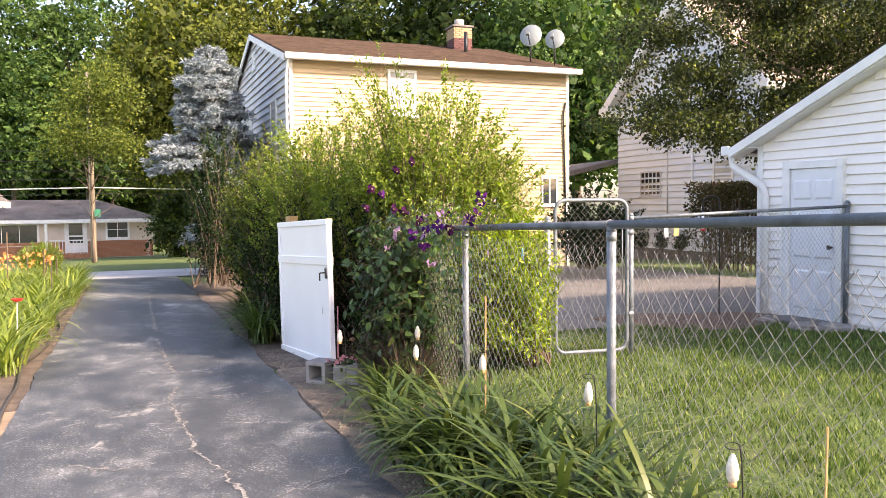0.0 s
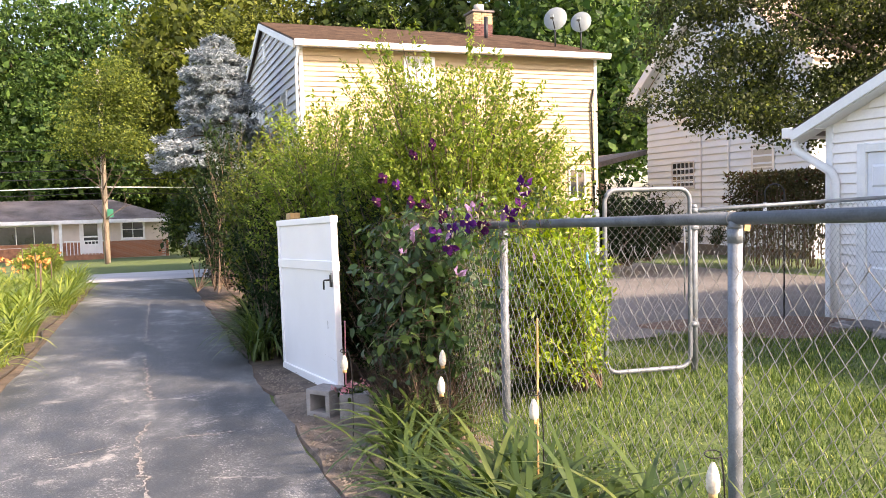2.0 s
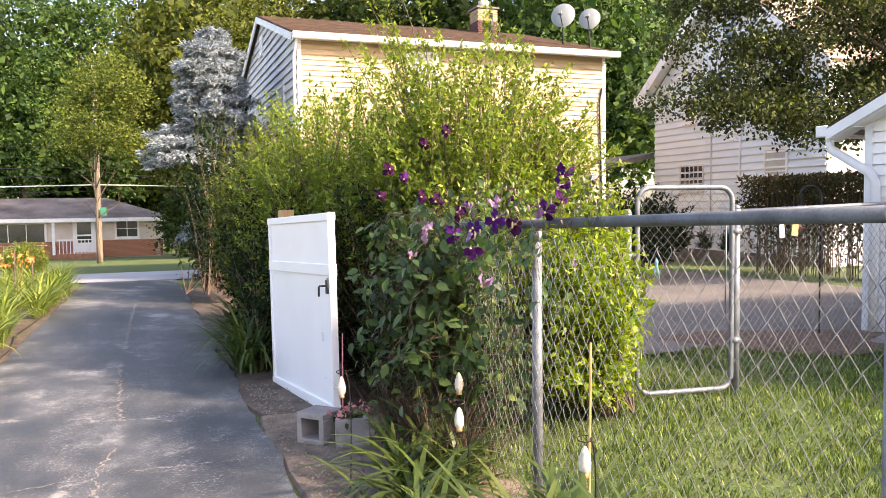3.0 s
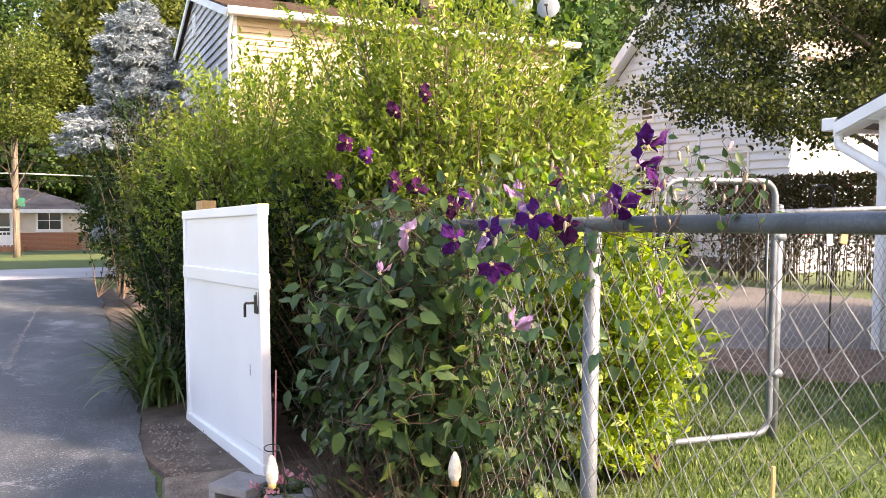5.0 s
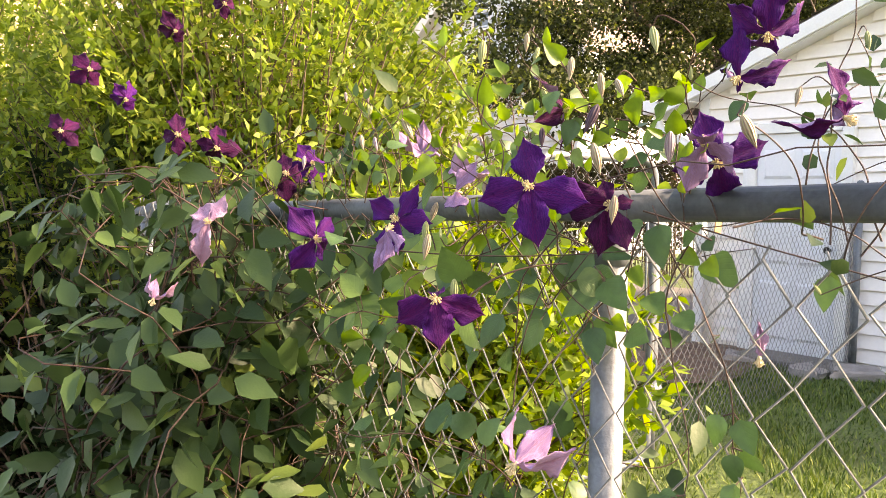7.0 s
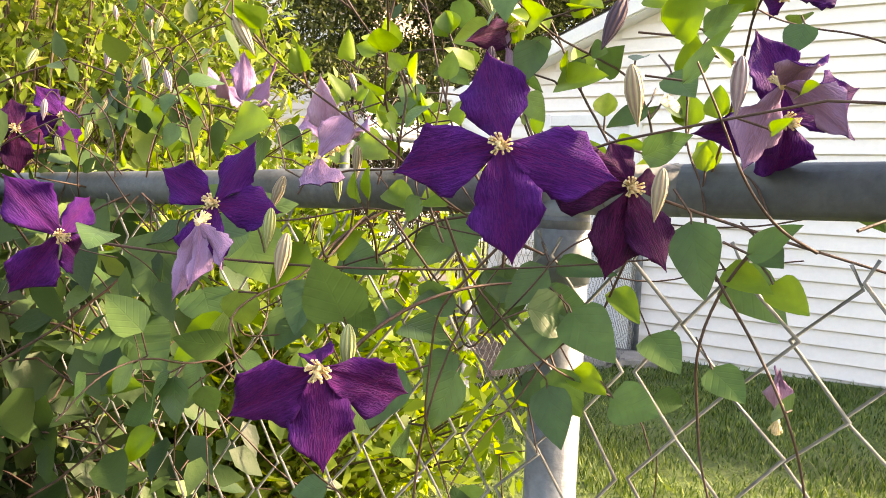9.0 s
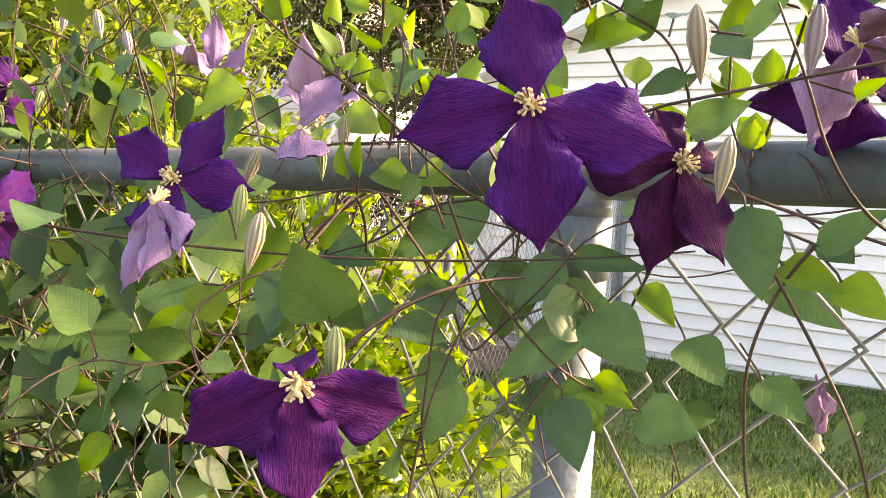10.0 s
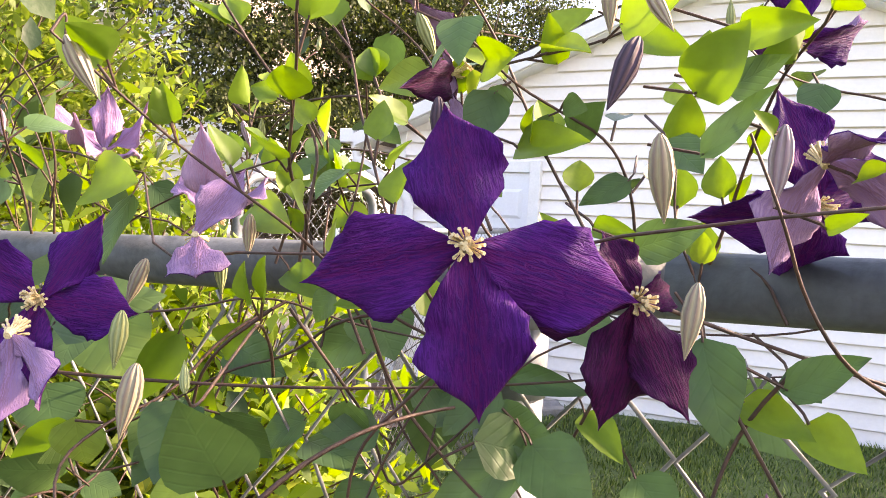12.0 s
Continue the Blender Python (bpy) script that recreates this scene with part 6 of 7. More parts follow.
def petal_set(kind):
    if kind not in PETALS:
        front, back = {"violet": (PETAL, PETAL_BACK), "wine": (PETAL_RED, PETAL_BACK), "purple": (PETAL_PURPLE, PETAL_BACK), "pink": (PETAL_PINK, PETAL_BACK)}[kind]
        PETALS[kind] = [petal_mesh("petal", w, c, tw, fo, sd, front, back) for w, c, tw, fo, sd in ((0.315, -0.05, 0.15, 0.14, 1), (0.29, -0.22, -0.2, 0.22, 2), (0.31, 0.10, 0.2, -0.16, 3), (0.27, -0.40, 0.25, 0.35, 4))]
    return PETALS[kind]


def stamen_mesh():
    r = np.random.default_rng(5)
    pieces = []
    for i in range(34):
        a, s = r.uniform(0, 6.283), r.uniform(0.1, 1)
        e = Vector((math.cos(a) * s * 0.11, math.sin(a) * s * 0.11, 0.13 + 0.09 * (1 - s) + r.uniform(-0.02, 0.02)))
        pieces.append(tube([(math.cos(a) * 0.025, math.sin(a) * 0.025, 0), e * 0.6, e], [0.006, 0.007, 0.013], 5))
    pieces.append(tube([(0, 0, -0.03), (0, 0, 0.03)], [0.03, 0.05], 8))
    return mesh_of("flower", *joined(pieces), M_STAMEN)


STAMENS = stamen_mesh()
vine = thing("clematis_vine", "violet flowering clematis vine sprawling over the chain-link fence", "vine")


def facing(pos, n, up=(0, 0, 1)):
    n = Vector(n).normalized()
    x = Vector(up).cross(n)
    x = x.normalized() if x.length > 0.01 else Vector((1, 0, 0))
    y = n.cross(x)
    return Matrix(((x.x, y.x, n.x, pos[0]), (x.y, y.y, n.y, pos[1]), (x.z, y.z, n.z, pos[2]), (0, 0, 0, 1)))


def flower(pos, face, petals, kind="violet", label="", size=1.0):
    """petals: (turn in the flower's plane from its up, anticlockwise; length; tilt towards the face; which petal shape; width factor)."""
    m = facing(pos, face)
    f = put("flower", STAMENS, vine, label or "violet clematis flower with cream stamens", m @ Matrix.Diagonal((0.062 * size, 0.062 * size, 0.062 * size, 1)))
    for turn, length, tilt, which, wide in petals:
        length *= size
        pm = m @ Matrix.Rotation(radians(turn), 4, "Z") @ Matrix.Rotation(radians(tilt), 4, "X") @ Matrix.Diagonal((length * wide, length, length, 1))
        p = put("petal", petal_set(kind)[which % 4], f)
        p.matrix_basis = pm
        p.matrix_parent_inverse = f.matrix_basis.inverted()
    return f


EYE_END = Vector((-0.25, 5.03, 1.29))


def toward(pos, bias=(0, 0, 0), eye=EYE_END):
    return (eye - Vector(pos)).normalized() + Vector(bias)


def flowers():
    p = (-0.030, 5.251, 1.306)
    flower(p, toward(p, (0.0, 0, 0.05)), [(13, 0.054, -12, 2, 1.0), (106, 0.063, 4, 0, 0.84), (187, 0.065, 8, 1, 0.95), (255, 0.066, -6, 2, 0.84)], "violet", "large open violet clematis flower with four petals")
    p = (-0.126, 5.272, 1.187)
    flower(p, toward(p, (0, 0, -0.38)), [(124, 0.060, -14, 0, 0.84), (184, 0.056, -4, 2, 0.86), (246, 0.060, -16, 1, 0.84), (12, 0.026, -60, 3, 1.1)], "purple", "nodding purple clematis flower seen half from below")
    p = (0.058, 5.237, 1.286)
    flower(p, toward(p, (0.3, -0.2, 0.0)), [(82, 0.060, 4, 0, 0.95), (20, 0.036, -20, 1, 0.8), (168, 0.058, 0, 0, 0.85), (203, 0.054, 10, 2, 0.75), (285, 0.03, -20, 3, 0.9)], "wine", "dark wine-purple clematis flower")
    p = (-0.112, 5.482, 1.263)
    flower(p, toward(p, (-0.3, 0.2, 0.1)), [(-30, 0.055, -5, 2, 0.7), (60, 0.05, 0, 0, 0.9), (-95, 0.05, -6, 2, 0.95), (170, 0.055, 5, 0, 0.9)], "violet")
    flower((-0.132, 5.455, 1.250), (0.5, 0.6, 0.3), [(120, 0.045, -25, 3, 0.6), (195, 0.055, -20, 1, 0.55), (165, 0.05, -35, 3, 0.5)], "violet", "petals turned back with lilac undersides")
    p = (-0.033, 5.475, 1.30)
    flower(p, (0.5, 0.8, -0.5), [(170, 0.045, -20, 1, 1.1), (30, 0.05, -10, 2, 0.8)], "violet", "drooping violet flower with a lilac underside")
    flower((-0.01, 5.50, 1.315), (-0.2, -0.5, -0.9), [(20, 0.05, -30, 3, 0.8), (140, 0.05, -40, 3, 0.8), (250, 0.05, -30, 1, 0.8)], "pink", "faded lilac flower hanging down")
    p = (0.0, 5.734, 1.362)
    flower(p, (0.2, 0.5, -0.6), [(0, 0.055, -25, 1, 0.7), (75, 0.055, -30, 3, 0.7), (150, 0.06, -20, 1, 0.7), (215, 0.06, -35, 3, 0.7), (290, 0.055, -25, 1, 0.7)], "pink", "faded pale pink star-shaped flower")
    p = (-0.20, 5.585, 1.232)
    flower(p, toward(p, (0.3, -0.3, -0.2)), [(40, 0.06, -5, 0, 0.9), (150, 0.06, -10, 1, 0.9), (230, 0.06, -30, 3, 0.9), (-50, 0.05, -20, 1, 0.8)], "violet")
    p = (-0.332, 5.82, 1.245)
    flower(p, (-0.3, -0.7, 0.3), [(40, 0.06, -20, 1, 0.9), (-20, 0.055, -10, 2, 0.8), (160, 0.075, -15, 3, 0.7), (100, 0.05, -20, 1, 0.8)], "pink", "pale pink clematis flower with a violet tip")
    for q, k, b, lb in (((-0.249, 6.756, 1.801), "wine", (0, 0, 0), "wine-red clematis flower high in the shrub"), ((-0.377, 6.80, 1.73), "wine", (0.3, 0, -0.5), "dark drooping clematis flower"),
                        ((-0.569, 6.54, 1.575), "wine", (0.2, 0, 0.1), ""), ((-0.498, 6.66, 1.525), "violet", (0.3, 0.2, -0.5), ""), ((-0.61, 6.37, 1.42), "wine", (-0.3, 0, 0), ""),
                        ((-0.376, 6.246, 1.411), "wine", (0, 0, 0.1), "wine-red clematis flower"), ((-0.30, 6.209, 1.386), "wine", (0.1, 0, -0.3), "magenta-purple clematis flower"),
                        ((-0.185, 6.009, 1.33), "wine", (0, 0, 0.1), "wine-red clematis flower"), ((-0.127, 6.06, 1.352), "violet", (0.3, 0.2, 0), "")):
        d = toward(q, b, Vector((-0.39, 4.2, 1.3)))
        o = hash_angle(q)
        flower(q, d, [(o + 90 * i, 0.054 + 0.008 * math.sin(o + i), -22 - 16 * ((i + int(o)) % 2), i, 0.9) for i in range(4)], k, lb)
    # cluster to the right of the post
    q = (0.175, 5.215, 1.335)
    flower(q, toward(q, (0.5, -0.4, -0.2)), [(20, 0.06, -15, 1, 0.9), (120, 0.06, -20, 3, 0.9), (200, 0.06, -15, 1, 0.9), (290, 0.06, -10, 0, 0.9)], "violet")
    q = (0.146, 5.20, 1.352)
    flower(q, (0.3, 0.4, 0.6), [(0, 0.05, -20, 1, 0.9), (90, 0.05, -30, 3, 0.9), (200, 0.055, -20, 1, 0.9)], "violet", "violet flower with its lilac underside showing")
    q = (0.25, 5.231, 1.482)
    flower(q, (-0.3, -0.4, -0.7), [(0, 0.06, -20, 1, 0.9), (80, 0.06, -30, 1, 0.9), (170, 0.065, -20, 1, 0.9), (265, 0.06, -30, 3, 0.9)], "violet", "violet flower hanging open at the top of a shoot")
    q = (0.236, 5.26, 1.436)
    flower(q, (-0.6, -0.2, -0.6), [(0, 0.06, -30, 1, 0.8), (120, 0.06, -30, 1, 0.8), (240, 0.06, -30, 3, 0.8)], "violet", "drooping violet flower")
    q = (0.226, 5.092, 1.375)
    flower(q, (0.3, -0.6, -0.4), [(30, 0.055, -25, 1, 0.8), (150, 0.06, -30, 3, 0.8), (270, 0.06, -20, 1, 0.8)], "purple", "fading purple flower")
    q = (0.072, 5.38, 1.40)
    flower(q, (0.6, -0.3, 0.2), [(10, 0.055, -10, 1, 0.85), (170, 0.05, -15, 0, 0.8), (100, 0.045, -30, 3, 0.8)], "wine", "wine-purple flower with pink underside")
    flower((-0.086, 5.15, 1.046), (-0.5, 0.2, -0.7), [(0, 0.05, -30, 3, 0.7), (110, 0.06, -35, 1, 0.7), (230, 0.06, -30, 3, 0.7)], "pink", "faded pale hanging flower")
    flower((-0.42, 5.913, 1.112), (-0.3, -0.2, -0.8), [(0, 0.04, -35, 3, 0.7), (110, 0.05, -35, 1, 0.7), (230, 0.045, -30, 3, 0.7)], "pink", "faded pale hanging flower")
    flower((0.304, 5.286, 1.098), (0, 0, -1), [(0, 0.042, -74, 3, 0.45), (120, 0.042, -76, 1, 0.45), (240, 0.042, -74, 3, 0.45)], "pink", "closed faded flower hanging")


def hash_angle(q):
    return (q[0] * 1371.0 + q[1] * 717.0) % 90


def bud_mesh(name, mat, fat=0.155):
    prof = [(0, 0.03), (0.06, 0.10), (0.2, 0.17), (0.42, 0.2), (0.65, 0.15), (0.85, 0.07), (1.0, 0.008)]
    vs, fs = [], []
    seg = 14
    for y, rr in prof:
        for k in range(seg):
            t = 2 * math.pi * k / seg
            w = rr * fat / 0.2 * (1 + 0.06 * math.cos(4 * t))
            vs.append((math.sin(t) * w, y, math.cos(t) * w))
    for i in range(len(prof) - 1):
        for k in range(seg):
            k2 = (k + 1) % seg
            fs.append((i * seg + k, i * seg + k2, (i + 1) * seg + k2, (i + 1) * seg + k))
    me = mesh_of(name, vs, fs, mat)
    me.polygons.foreach_set("use_smooth", [True] * len(fs))
    return me


BUDS = {k: bud_mesh("bud", m) for k, m in (("pale", BUD_PALE), ("green", BUD_GREEN), ("dark", BUD_DARK), ("mauve", BUD_MAUVE))}


def bud(pos, down, length, kind, label=""):
    """A bud on the bent end of its stalk; down: where its tip points."""
    d = Vector(down).normalized()
    s = d.cross(Vector((0.3, 0.9, 0.2))).normalized()
    n = s.cross(d)
    m = Matrix(((s.x, d.x, n.x, pos[0]), (s.y, d.y, n.y, pos[1]), (s.z, d.z, n.z, pos[2]), (0, 0, 0, 1)))
    b = put("bud", BUDS[kind], vine, label or {"pale": "pale ribbed bud", "green": "small green bud", "dark": "dark purple bud", "mauve": "mauve ribbed bud"}[kind], m @ Matrix.Diagonal((length, length, length, 1)))
    return b


def clem_leaf_mesh(name, mat, curl, fold, seed):
    """Ovate leaf with a rounded base and pointed tip, one unit long."""
    r = np.random.default_rng(seed)
    rows, cols = 8, 5
    verts, faces = [], []
    for i in range(rows):
        t = i / (rows - 1)
        w = 0.40 * math.sin(math.pi * min(1, t ** 0.62)) ** 0.85 if 0 < t < 1 else 0.004
        for j in range(cols):
            s = (j / (cols - 1) - 0.5) * 2
            y = t - 0.06 * abs(s) * (1 - t)
            z = fold * abs(s) * w + curl * t * t + 0.02 * math.sin(8 * t + seed) * abs(s)
            verts.append((s * w, y, z))
    for i in range(rows - 1):
        for j in range(cols - 1):
            a = i * cols + j
            faces.append((a, a + 1, a + cols + 1, a + cols))
    me = mesh_of(name, verts, faces, mat)
    me.polygons.foreach_set("use_smooth", [True] * len(faces))
    return me


def veined_leaf():
    """The near leaves: a paler midrib and side veins drawn on the blade."""
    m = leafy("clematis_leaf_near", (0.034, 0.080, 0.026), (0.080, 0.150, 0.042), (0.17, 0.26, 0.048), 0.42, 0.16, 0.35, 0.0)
    nt = m.node_tree
    nd, lk = nt.nodes, nt.links
    b = nd["Principled BSDF"]
    tc, sep, ab = nd.new("ShaderNodeTexCoord"), nd.new("ShaderNodeSeparateXYZ"), nd.new("ShaderNodeMath")
    ab.operation = "ABSOLUTE"
    lk.new(tc.outputs["Object"], sep.inputs[0]), lk.new(sep.outputs["X"], ab.inputs[0])
    # side veins leave the midrib at a slant
    ma = nd.new("ShaderNodeMath")
    ma.operation = "MULTIPLY_ADD"
    ma.inputs[1].default_value = -1.1
    lk.new(ab.outputs[0], ma.inputs[0]), lk.new(sep.outputs["Y"], ma.inputs[2])
    ml, sn = nd.new("ShaderNodeMath"), nd.new("ShaderNodeMath")
    ml.operation, sn.operation = "MULTIPLY", "SINE"
    ml.inputs[1].default_value = 34.0
    lk.new(ma.outputs[0], ml.inputs[0]), lk.new(ml.outputs[0], sn.inputs[0])
    pk = nd.new("ShaderNodeMapRange")
    pk.inputs[1].default_value, pk.inputs[2].default_value = 0.6, 1.0
    lk.new(sn.outputs[0], pk.inputs[0])
    mid = nd.new("ShaderNodeMapRange")
    mid.inputs[1].default_value, mid.inputs[2].default_value, mid.inputs[3].default_value, mid.inputs[4].default_value = 0.004, 0.016, 1.0, 0.0
    lk.new(ab.outputs[0], mid.inputs[0])
    mx = nd.new("ShaderNodeMath")
    mx.operation = "MAXIMUM"
    lk.new(pk.outputs[0], mx.inputs[0]), lk.new(mid.outputs[0], mx.inputs[1])
    bp = nd.new("ShaderNodeBump")
    bp.inputs["Strength"].default_value, bp.inputs["Distance"].default_value = 0.14, 0.02
    bp.invert = True
    lk.new(mx.outputs[0], bp.inputs["Height"]), lk.new(bp.outputs[0], b.inputs["Normal"])
    return m


L_NEAR = veined_leaf()
LEAF_MESHES = [clem_leaf_mesh("leaf", L_NEAR, c, f, s) for c, f, s in ((-0.10, 0.18, 1), (-0.22, 0.30, 2), (-0.05, 0.08, 3), (-0.3, 0.12, 4))]

L_YOUNG = leafy("young_clematis_leaf", (0.085, 0.155, 0.018), (0.155, 0.245, 0.03), (0.24, 0.33, 0.05), 0.42, 0.34, 0.3, 0.0)
YOUNG_MESHES = [clem_leaf_mesh("leaf", L_YOUNG, c, f, s) for c, f, s in ((0.10, 0.45, 5), (-0.15, 0.6, 6), (0.05, 0.3, 7))]


def grow_vine():
    r = np.random.default_rng(61)
    stems, sites = [], []      # leaf sites: place, axis, size
    def wander(start, heading, n, step, pull=None, sag=0.0, jit=0.35):
        p, h = Vector(start), Vector(heading).normalized()
        pts = [p.copy()]
        for i in range(n):
            h = (h + Vector(r.normal(size=3)) * jit + (pull(p) if pull else Vector()) + Vector((0, 0, -sag))).normalized()
            p = p + h * step
            pts.append(p.copy())
        return pts
    young = set()
    def leaves_on(pts, chance, size, skip=1, fresh=False):
        for i in range(skip, len(pts) - 1):
            if r.uniform() > chance:
                continue
            d = (pts[i + 1] - pts[i - 1]).normalized()
            for side in (-1, 1):
                if r.uniform() < 0.18:
                    continue
                ax = d.cross(Vector(r.normal(size=3))).normalized() * side + Vector((0, 0, -0.25)) + d * 0.3
                if fresh:
                    ax = ax + d * 1.1 + Vector((0, 0, 0.3))
                    young.add(tuple(pts[i]))
                sites.append((pts[i], ax.normalized(), size * r.uniform(0.65, 1.25)))
    side_out = -VDIR
    # curtain of foliage hanging on the driveway side, from the ground to above the rail
    def hold(p):
        u, v = to_uv(p.x, p.y)
        lim = (1.70 if p.z > 0.5 else 1.84) + 0.2 * abs(math.sin(u * 5))
        return side_out * (-0.5 if v < lim else (0.3 if v > 2.15 else 0.0)) + UDIR * (0.4 if u < 5.65 else (-0.6 if u > 6.24 else 0))
    for k in range(250):
        u = r.uniform(5.72, 6.26)
        a = uv(u, r.uniform(1.72, 2.15), r.uniform(0.05, 0.95))
        pts = wander(a, (r.normal() * 0.3, r.normal() * 0.3, 1), int(r.integers(10, 20)), 0.07, hold, -0.02)
        pts = [p for p in pts if p.z < 1.36]
        if len(pts) > 4:
            stems.append((pts, 0.0022))
            leaves_on(pts, 0.95, 0.072)
    # thinner growth on the mesh between the curtain and the post
    for k in range(30):
        a = uv(r.uniform(5.0, 5.75), r.uniform(2.08, 2.2), r.uniform(0.3, 1.0))
        pts = wander(a, (r.normal() * 0.5, r.normal() * 0.5, 0.8), int(r.integers(6, 13)), 0.05, None, 0.0, 0.35)
        pts = [p for p in pts if p.z < 1.25]
        if len(pts) > 4:
            stems.append((pts, 0.0014))
            leaves_on(pts, 0.9, 0.045)
    # runners woven along the rail
    def rail_pull(p):
        u, v = to_uv(p.x, p.y)
        dz = 1.30 - p.z
        return Vector((0, 0, max(-0.5, min(0.5, dz * 2.2)))) + VDIR * max(-0.5, min(0.5, (2.08 - v) * 2.5))
    for k in range(5):
        a = uv(r.uniform(5.3, 6.5), r.uniform(1.95, 2.12), r.uniform(1.05, 1.35))
        pts = wander(a, -UDIR + Vector((0, 0, r.normal() * 0.15)), int(r.integers(16, 30)), 0.06, lambda p: rail_pull(p) + UDIR * -0.35, 0.0, 0.28)
        pts = [p for p in pts if to_uv(p.x, p.y)[0] > 4.15]
        stems.append((pts, r.uniform(0.001, 0.0017)))
        leaves_on(pts, 0.5, 0.048)
    # upright flowering shoots above the rail, denser right of the post
    for k in range(64):
        u = r.uniform(4.3, 5.1) if k % 5 < 3 else r.uniform(5.1, 5.75)
        a = uv(u, r.uniform(2.0, 2.16), 1.27 + r.uniform(-0.05, 0.05))
        n = int(r.integers(3, 7 if u > 5.05 else 10))
        pts = wander(a, (r.normal() * 0.35, r.normal() * 0.35, 1), n, 0.035, None, 0.0, 0.3)
        stems.append((pts, 0.0011))
        leaves_on(pts, 0.85, 0.026, 1, r.uniform() < 0.75)
        if r.uniform() < 0.75:
            tip = pts[-1]
            hook = tip + Vector((r.normal() * 0.012, r.normal() * 0.012, 0.012))
            end = hook + Vector((r.normal() * 0.01, r.normal() * 0.01, -0.012))
            stems.append(([tip, hook, end], 0.0009))
            bud(end, (r.normal() * 0.35, r.normal() * 0.35, -1), r.uniform(0.018, 0.032), ["pale", "green", "pale", "mauve", "green"][int(r.integers(0, 5))])
        elif r.uniform() < 0.6:
            bud(pts[-1], (r.normal() * 0.3, r.normal() * 0.3, 1), r.uniform(0.012, 0.022), "green")
    # shoots that hang below the rail in front of the mesh
    for k in range(20):
        u = r.uniform(4.75, 5.9)
        a = uv(u, r.uniform(1.98, 2.10), 1.26)
        pts = wander(a, (r.normal() * 0.5, r.normal() * 0.5, -0.6), int(r.integers(4, 9)), 0.045, rail_pull if k % 3 == 0 else None, 0.25, 0.4)
        stems.append((pts, 0.0012))
        leaves_on(pts, 0.75, 0.042, 2)
    # bare reddish stems arching below the rail
    for pts, rad in ((bezier((-0.085, 5.37, 1.13), (-0.05, 5.36, 1.215), (0.075, 5.365, 1.212), 14), 0.0019),
                     (bezier((-0.20, 5.62, 1.23), (-0.02, 5.45, 1.20), (0.16, 5.30, 1.235), 12), 0.0013),
                     (bezier((0.03, 5.42, 1.02), (0.04, 5.43, 1.16), (0.10, 5.38, 1.245), 10), 0.0012),
                     (bezier((0.12, 5.27, 1.28), (0.24, 5.22, 1.24), (0.42, 4.96, 1.17), 10), 0.0013)):
        stems.append((pts, rad))
        leaves_on(pts, 0.3, 0.05)
    # the rest of the fence towards the start carries a few strands only
    clear = Vector((-0.26, 5.0, 1.29))
    stems[:] = [(pts, rad) for pts, rad in stems if min((q - clear).length for q in pts) > 0.30]
    def eased(pts):
        # cut the corners twice, so that the shoots bend instead of kinking
        for _ in range(2):
            out = [pts[0]]
            for a, b in zip(pts, pts[1:]):
                out += [a * 0.75 + b * 0.25, a * 0.25 + b * 0.75]
            pts = out + [pts[-1]]
        return pts
    near = uv(4.9, 2.0, 1.25)
    stems[:] = [(eased([Vector(q) for q in pts]) if (Vector(pts[0]) - near).length < 0.9 else pts, rad) for pts, rad in stems]
    pieces = [tube(pts, [rad * (1 - 0.5 * i / len(pts)) for i in range(len(pts))], 5, False) for pts, rad in stems if len(pts) > 2]
    tagged(tubes_part("stem", pieces, M_STEM, vine, "thin reddish twining stems"), kind="stuff")
    # leaves: those nearest the end of the fence walk are single parts, the rest one mesh
    def nearness(s):
        return (s[0] - uv(5.0, 2.0, 1.2)).length
    sites[:] = [q for q in sites if (q[0] - Vector((-0.26, 5.0, 1.29))).length > 0.41 and (q[0] - Vector((-0.36, 4.7, 1.30))).length > 0.36]
    # the rail itself stays half bare on the walker's side
    kept = []
    for q in sites:
        d = q[0].z - rail_z(q[0])
        if -0.05 < d < 0.045 and to_uv(q[0].x, q[0].y)[0] < 5.5 and tuple(q[0]) not in young and r.uniform() < 0.7:
            continue
        kept.append(q)
    sites[:] = kept
    # the placed leaves fill the stretch round the post
    sites[:] = [q for q in sites if not (4.45 < to_uv(q[0].x, q[0].y)[0] < 5.42 and 1.0 < q[0].z < 1.55) or r.uniform() < (0.85 if q[0].z > 1.32 else 0.5)]
    sites.sort(key=nearness)
    petioles = []
    far_pos, far_ax, far_sz = [], [], []
    for i, (p, ax, size) in enumerate(sites):
        stalk = p + ax * size * 0.45 + Vector((0, 0, 0.004))
        lax = (ax * 0.8 + Vector((0, 0, -0.45)) + Vector(r.normal(size=3)) * 0.25).normalized()
        fresh = tuple(p) in young
        if fresh:
            lax = (ax + Vector((0, 0, 0.25)) + Vector(r.normal(size=3)) * 0.2).normalized()
        nm = (side_out * 0.75 + Vector((0, 0, 0.75)) + Vector(r.normal(size=3)) * 0.4)
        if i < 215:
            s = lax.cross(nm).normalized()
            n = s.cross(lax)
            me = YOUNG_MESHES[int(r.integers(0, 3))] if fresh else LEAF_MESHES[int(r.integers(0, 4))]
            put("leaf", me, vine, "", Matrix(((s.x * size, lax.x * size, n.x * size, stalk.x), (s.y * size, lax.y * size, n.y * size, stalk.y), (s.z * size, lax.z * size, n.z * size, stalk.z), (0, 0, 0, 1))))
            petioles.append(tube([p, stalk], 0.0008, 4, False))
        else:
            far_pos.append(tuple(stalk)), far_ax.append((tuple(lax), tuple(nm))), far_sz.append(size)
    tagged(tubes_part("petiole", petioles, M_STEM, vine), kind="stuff")
